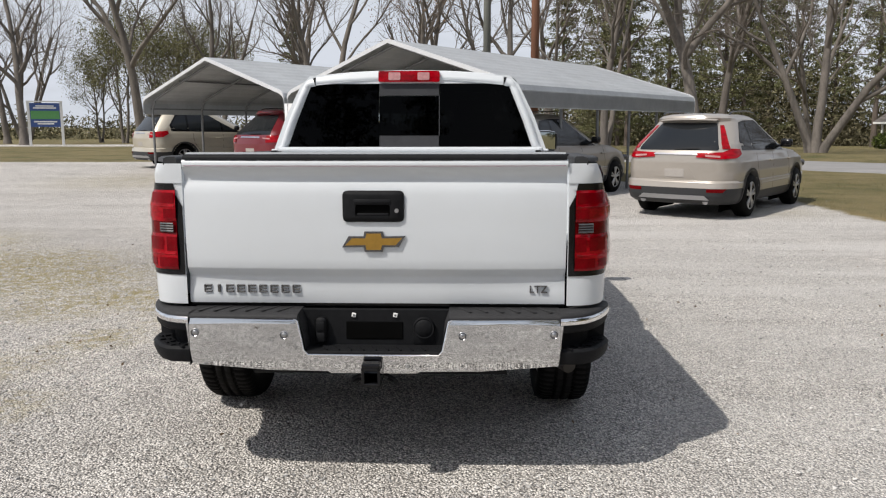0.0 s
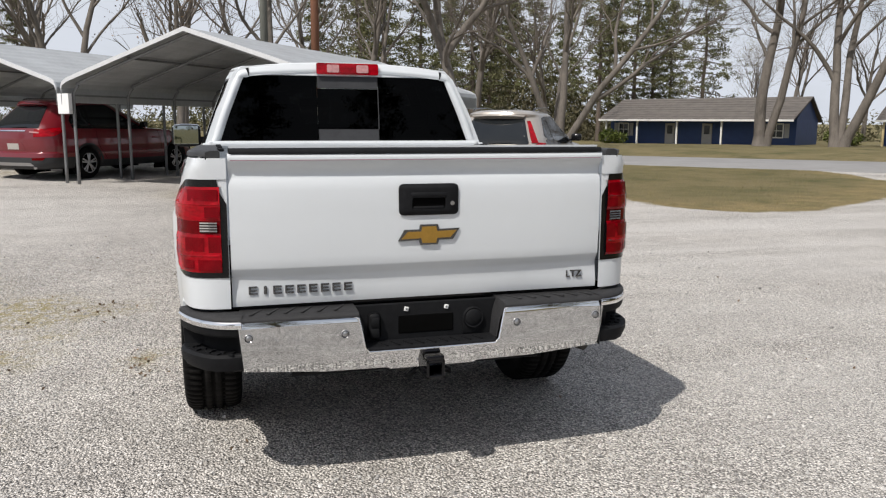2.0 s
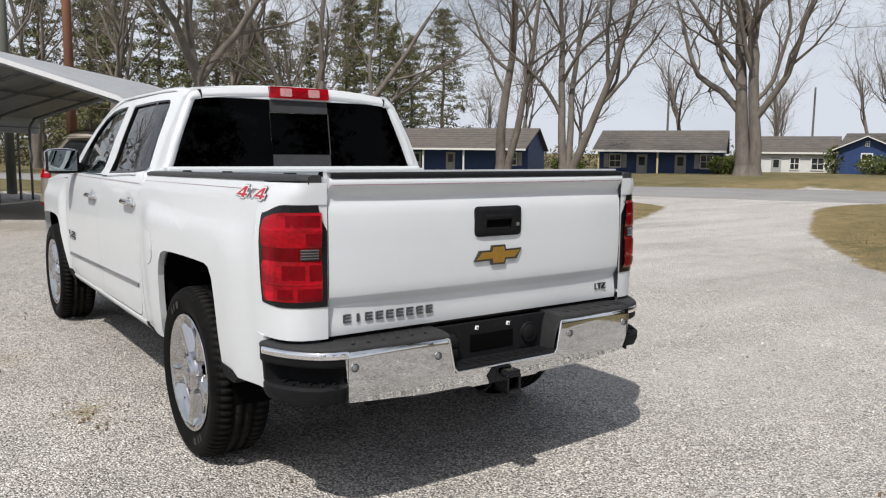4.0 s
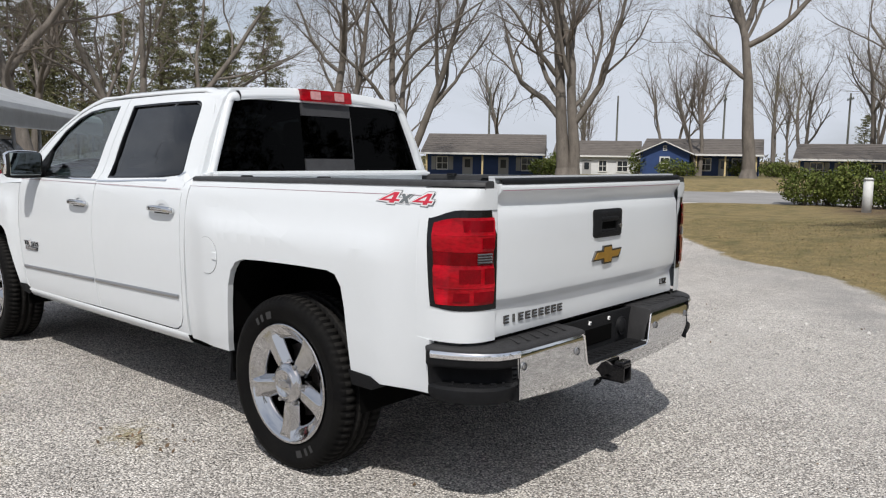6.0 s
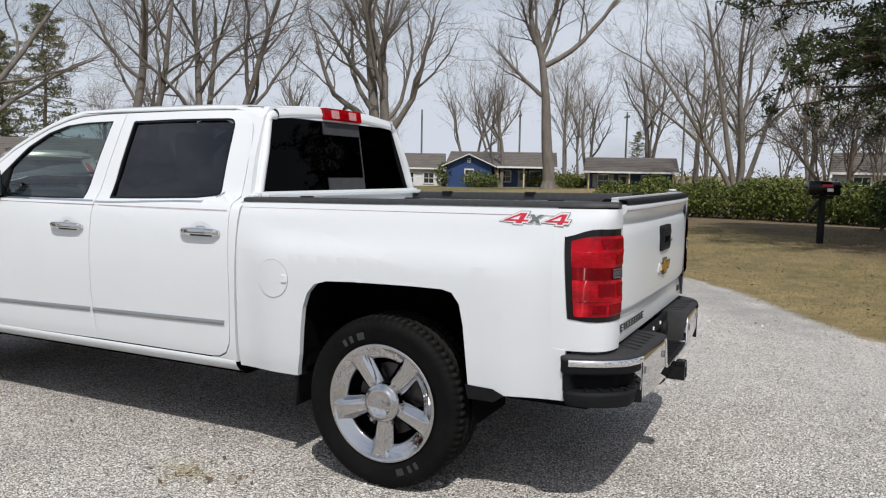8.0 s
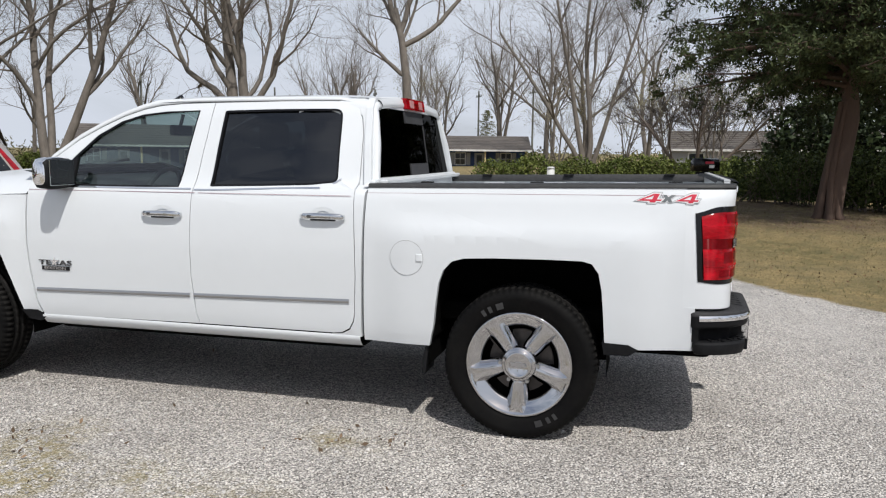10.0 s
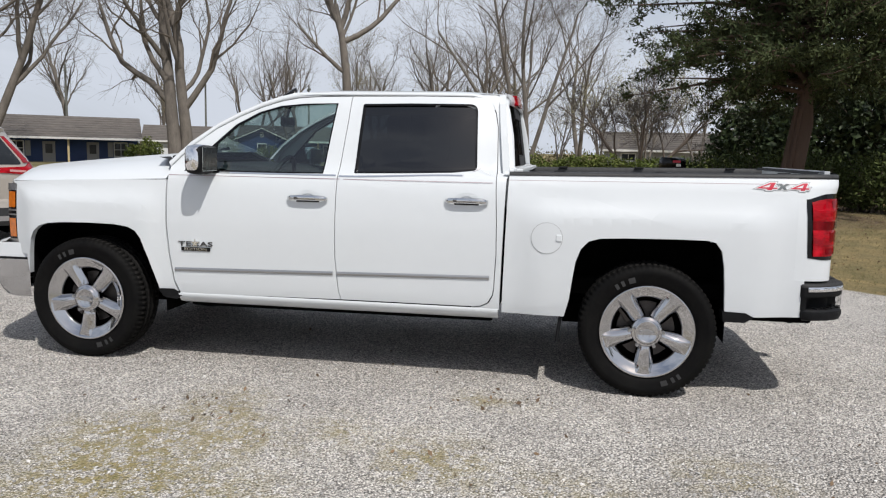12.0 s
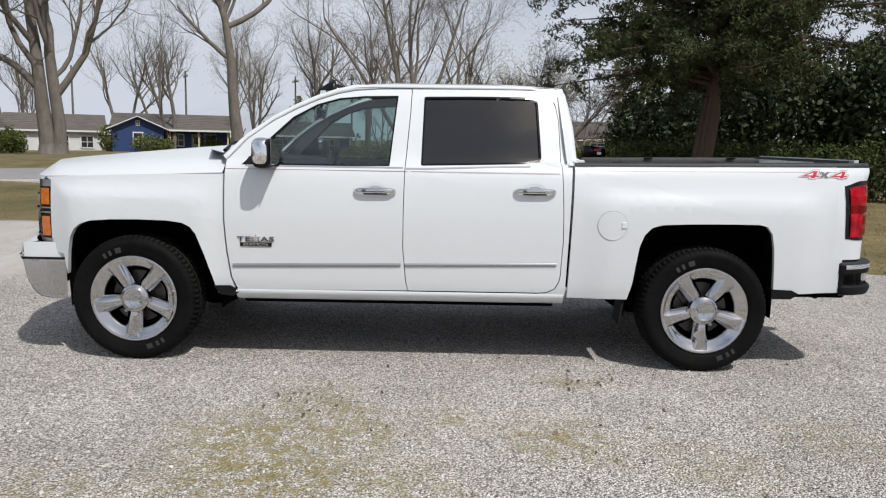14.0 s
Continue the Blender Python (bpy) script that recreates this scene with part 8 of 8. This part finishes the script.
M["pole_brown"] = mat("treated_pole", (.20, .085, .045), .85, color2=(.14, .062, .035), scale=3, stretch=(1, 1, .15), bump=.3, bump_scale=20)
M["pole_grey"] = mat("weathered_pole", (.15, .155, .135), .9, color2=(.11, .11, .095), scale=3, stretch=(1, 1, .15), bump=.3, bump_scale=20)
pole(2.6, 23.0, .155, 12, "pole_brown", "reddish-brown treated timber utility pole")
pole(1.0, 24.2, .15, 12, "pole_grey", "weathered grey-green utility pole")
for x, y in ((84, 45), (90, 34), (97, 22), (66, 51), (92, 14)):
    pole(x, y, .14, 9.5, "pole_grey", "far weathered utility pole with crossarm", 1)

sg = thing("sign", "blue and green painted sign board between white posts", "sign", "", facing(-28.4, 48.3, 29, .05))
for x in (-1.0, 1.0):
    bm = bm_new()
    box(bm, (x, 0, 1.55), (.17, .16, 3.2), bevel=.01)
    part("post", bm, M["trim_white"], sg)
bm = bm_new()
box(bm, (0, 0, 2.25), (1.84, .10, 1.6))
board = part("board", bm, mat("sign_blue", (.05, .10, .30), .5, vary=.1), sg)
bm = bm_new()
box(bm, (0, -.06, 2.25), (1.75, .03, .55))
part("band", bm, mat("sign_green", (.10, .30, .10), .5, vary=.1), board, "green band")
bm = bm_new()
for z, w in ((2.85, 1.1), (2.72, 1.4), (1.80, 1.4), (1.66, 1.0)):
    box(bm, (0, -.06, z), (w, .02, .09))
part("text_bar", bm, M["white_tag"], board)
bm = bm_new()
box(bm, (0, 0, 3.15), (2.2, .2, .08))
part("cap", bm, M["trim_white"], sg)

mb = thing("mailbox", "black mailbox with red flag on a black post", "mailbox", "", facing(12.4, -1.69, -60))
bm = bm_new()
prof = [(-.11, .92), (.11, .92), (.11, 1.08)] + [(.11 * math.cos(a), 1.08 + .11 * math.sin(a)) for a in np.linspace(.3, 2.84, 8)] + [(-.11, 1.08)]
loft(bm, [[Vector((y, x, z)) for x, z in prof] for y in (-.28, .28)], closed=True, cap=True)
part("box", bm, M["gloss_black"], mb, smooth=40)
bm = bm_new()
box(bm, (0, 0, .45), (.10, .10, .95), bevel=.01)
box(bm, (0, 0, .88), (.34, .16, .06), bevel=.01)
box(bm, (-.12, 0, .72), (.06, .06, .34), rot=Matrix.Rotation(.7, 3, "Y"))
part("post", bm, M["black"], mb)
bm = bm_new()
box(bm, (.02, -.125, 1.10), (.2, .012, .05))
part("flag", bm, M["decal_red"], mb, "red flag")
bm = bm_new()
box(bm, (.08, -.118, 1.02), (.12, .006, .06))
part("number_bar", bm, M["white_tag"], mb)

bm = bm_new()
cyl(bm, (0, 0, -.1), (0, 0, .94), .135, .13, n=20)
cyl(bm, (0, 0, .94), (0, 0, 1.0), .15, .10, n=20)
bo = part("bollard", bm, mat("white_bollard", (.62, .63, .62), .6, vary=.2, scale=5), smooth=40)
bo.matrix_world = facing(21.9, 2.75, 0)
tagged(bo, "short white round bollard on the lawn", "bollard")

# ======== loose stone and grass ========
def loose_stone(count, seed):
    """Pebbles strewn thinly over the lot, as one mesh."""
    rs = np.random.RandomState(seed)
    x = rs.uniform(-5.6, 4.4, count * 2)
    y = rs.uniform(-5.2, 6.0, count * 2)
    keep = np.array([grass_amount(a, b) < .4 and not (abs(a) < .75 and -1 < b < 4.6) for a, b in zip(x, y)])
    x, y = x[keep][:count], y[keep][:count]
    n = len(x)
    s = rs.gamma(5.0, .0011, n)[:, None] + .0028
    c = np.stack([x, y, np.zeros(n)], 1)
    c[:, 2] = s[:, 0] * .28
    dirs = np.array([(1, 0, 0), (0, 1, 0), (-1, 0, 0), (0, -1, 0), (0, 0, 1), (0, 0, -1)], float)
    q = rs.normal(0, 1, (n, 3, 3))
    for i in range(n):
        q[i] = np.linalg.qr(q[i])[0]
    v = np.einsum("kj,nij->nki", dirs, q) * rs.uniform(.55, 1.25, (n, 6, 1)) * s[:, None, :]
    v[:, :, 2] *= .7
    v += c[:, None, :]
    tri = np.array([(0, 1, 4), (1, 2, 4), (2, 3, 4), (3, 0, 4), (1, 0, 5), (2, 1, 5), (3, 2, 5), (0, 3, 5)])
    f = (np.arange(n)[:, None, None] * 6 + tri[None]).reshape(-1, 3)
    me = bpy.data.meshes.new("loose_stone")
    me.from_pydata(v.reshape(-1, 3).tolist(), [], f.tolist())
    me.materials.append(mat("loose_stones", (.50, .485, .465), .9, per_piece=.42, vary=.2, scale=30, spec=.25))
    return tagged(new("loose_stone", me), "loose pale and dark crushed stones strewn on gravel", "gravel", kind="stuff")


loose_stone(32000, 12)


def grass_blades(count, seed):
    rs = np.random.RandomState(seed)
    pts = []
    for x0, x1, y0, y1, k in ((3, 16, -9, 5, .62), (5.5, 22, 6.5, 18, .38)):
        x, y = rs.uniform(x0, x1, int(count * k)), rs.uniform(y0, y1, int(count * k))
        pts += [(a, b) for a, b in zip(x, y) if grass_amount(a, b) > .45 and grass_amount(a, b) + .35 * rs.normal() > .75]
    p = np.array([(a, b, ground_z(a, b)) for a, b in pts])
    n = len(p)
    ang = rs.uniform(0, 6.283, n)
    side = np.stack([np.cos(ang), np.sin(ang), np.zeros(n)], 1) * rs.uniform(.003, .006, (n, 1))
    lean = np.stack([rs.normal(0, .022, n), rs.normal(0, .022, n), rs.uniform(.012, .038, n)], 1)
    v = np.stack([p - side, p + side, p + lean], 1).reshape(-1, 3)
    me = bpy.data.meshes.new("grass")
    me.from_pydata(v.tolist(), [], np.arange(n * 3).reshape(-1, 3).tolist())
    me.materials.append(mat("dry_grass", (.21, .17, .09), .8, per_piece=.3, color2=(.13, .13, .055), scale=.6, spec=.2))
    return tagged(new("grass", me), "short dry winter grass with green tufts", "grass", kind="stuff")


grass_blades(90000, 5)


def leaf_litter(count, seed):
    rs = np.random.RandomState(seed)
    pts = []
    while len(pts) < count:
        x, y = rs.normal(11, 4), rs.normal(-3.5, 3)
        if grass_amount(x, y) > .7:
            pts.append((Vector((x, y, ground_z(x, y) + .012)), .035))
    return tagged(leaves_mesh("leaf_litter", pts, mat("dead_leaves", (.17, .10, .055), .85, per_piece=.5), None, seed, spread_=.008), "brown dead leaves scattered over the lawn", "leaves", kind="stuff")


leaf_litter(1100, 8)


def gravel_litter(count, seed):
    rs = np.random.RandomState(seed)
    pts = []
    for cx, cy, r, n_ in ((-1.27, .91, .10, 14), (-1.25, .63, .09, 12), (-1.81, 2.34, .22, 16), (-2.2, 1.0, .3, 12), (-1.9, -.9, .3, 8), (-1.59, 2.33, .2, 10)):
        pts += [(Vector((rs.normal(cx, r), rs.normal(cy, r), .012)), .030) for _ in range(n_)]
    while len(pts) < count:
        x, y = rs.uniform(-5, 5), rs.uniform(-4, 8)
        if grass_amount(x, y) < .3:
            pts.append((Vector((x, y, ground_z(x, y) + .010)), .026))
    return tagged(leaves_mesh("leaf_litter", pts, mat("dry_leaf_bits", (.15, .10, .06), .85, per_piece=.5), None, seed, spread_=.004), "brown dry leaf scraps scattered thinly over gravel", "leaves", kind="stuff")


gravel_litter(260, 31)
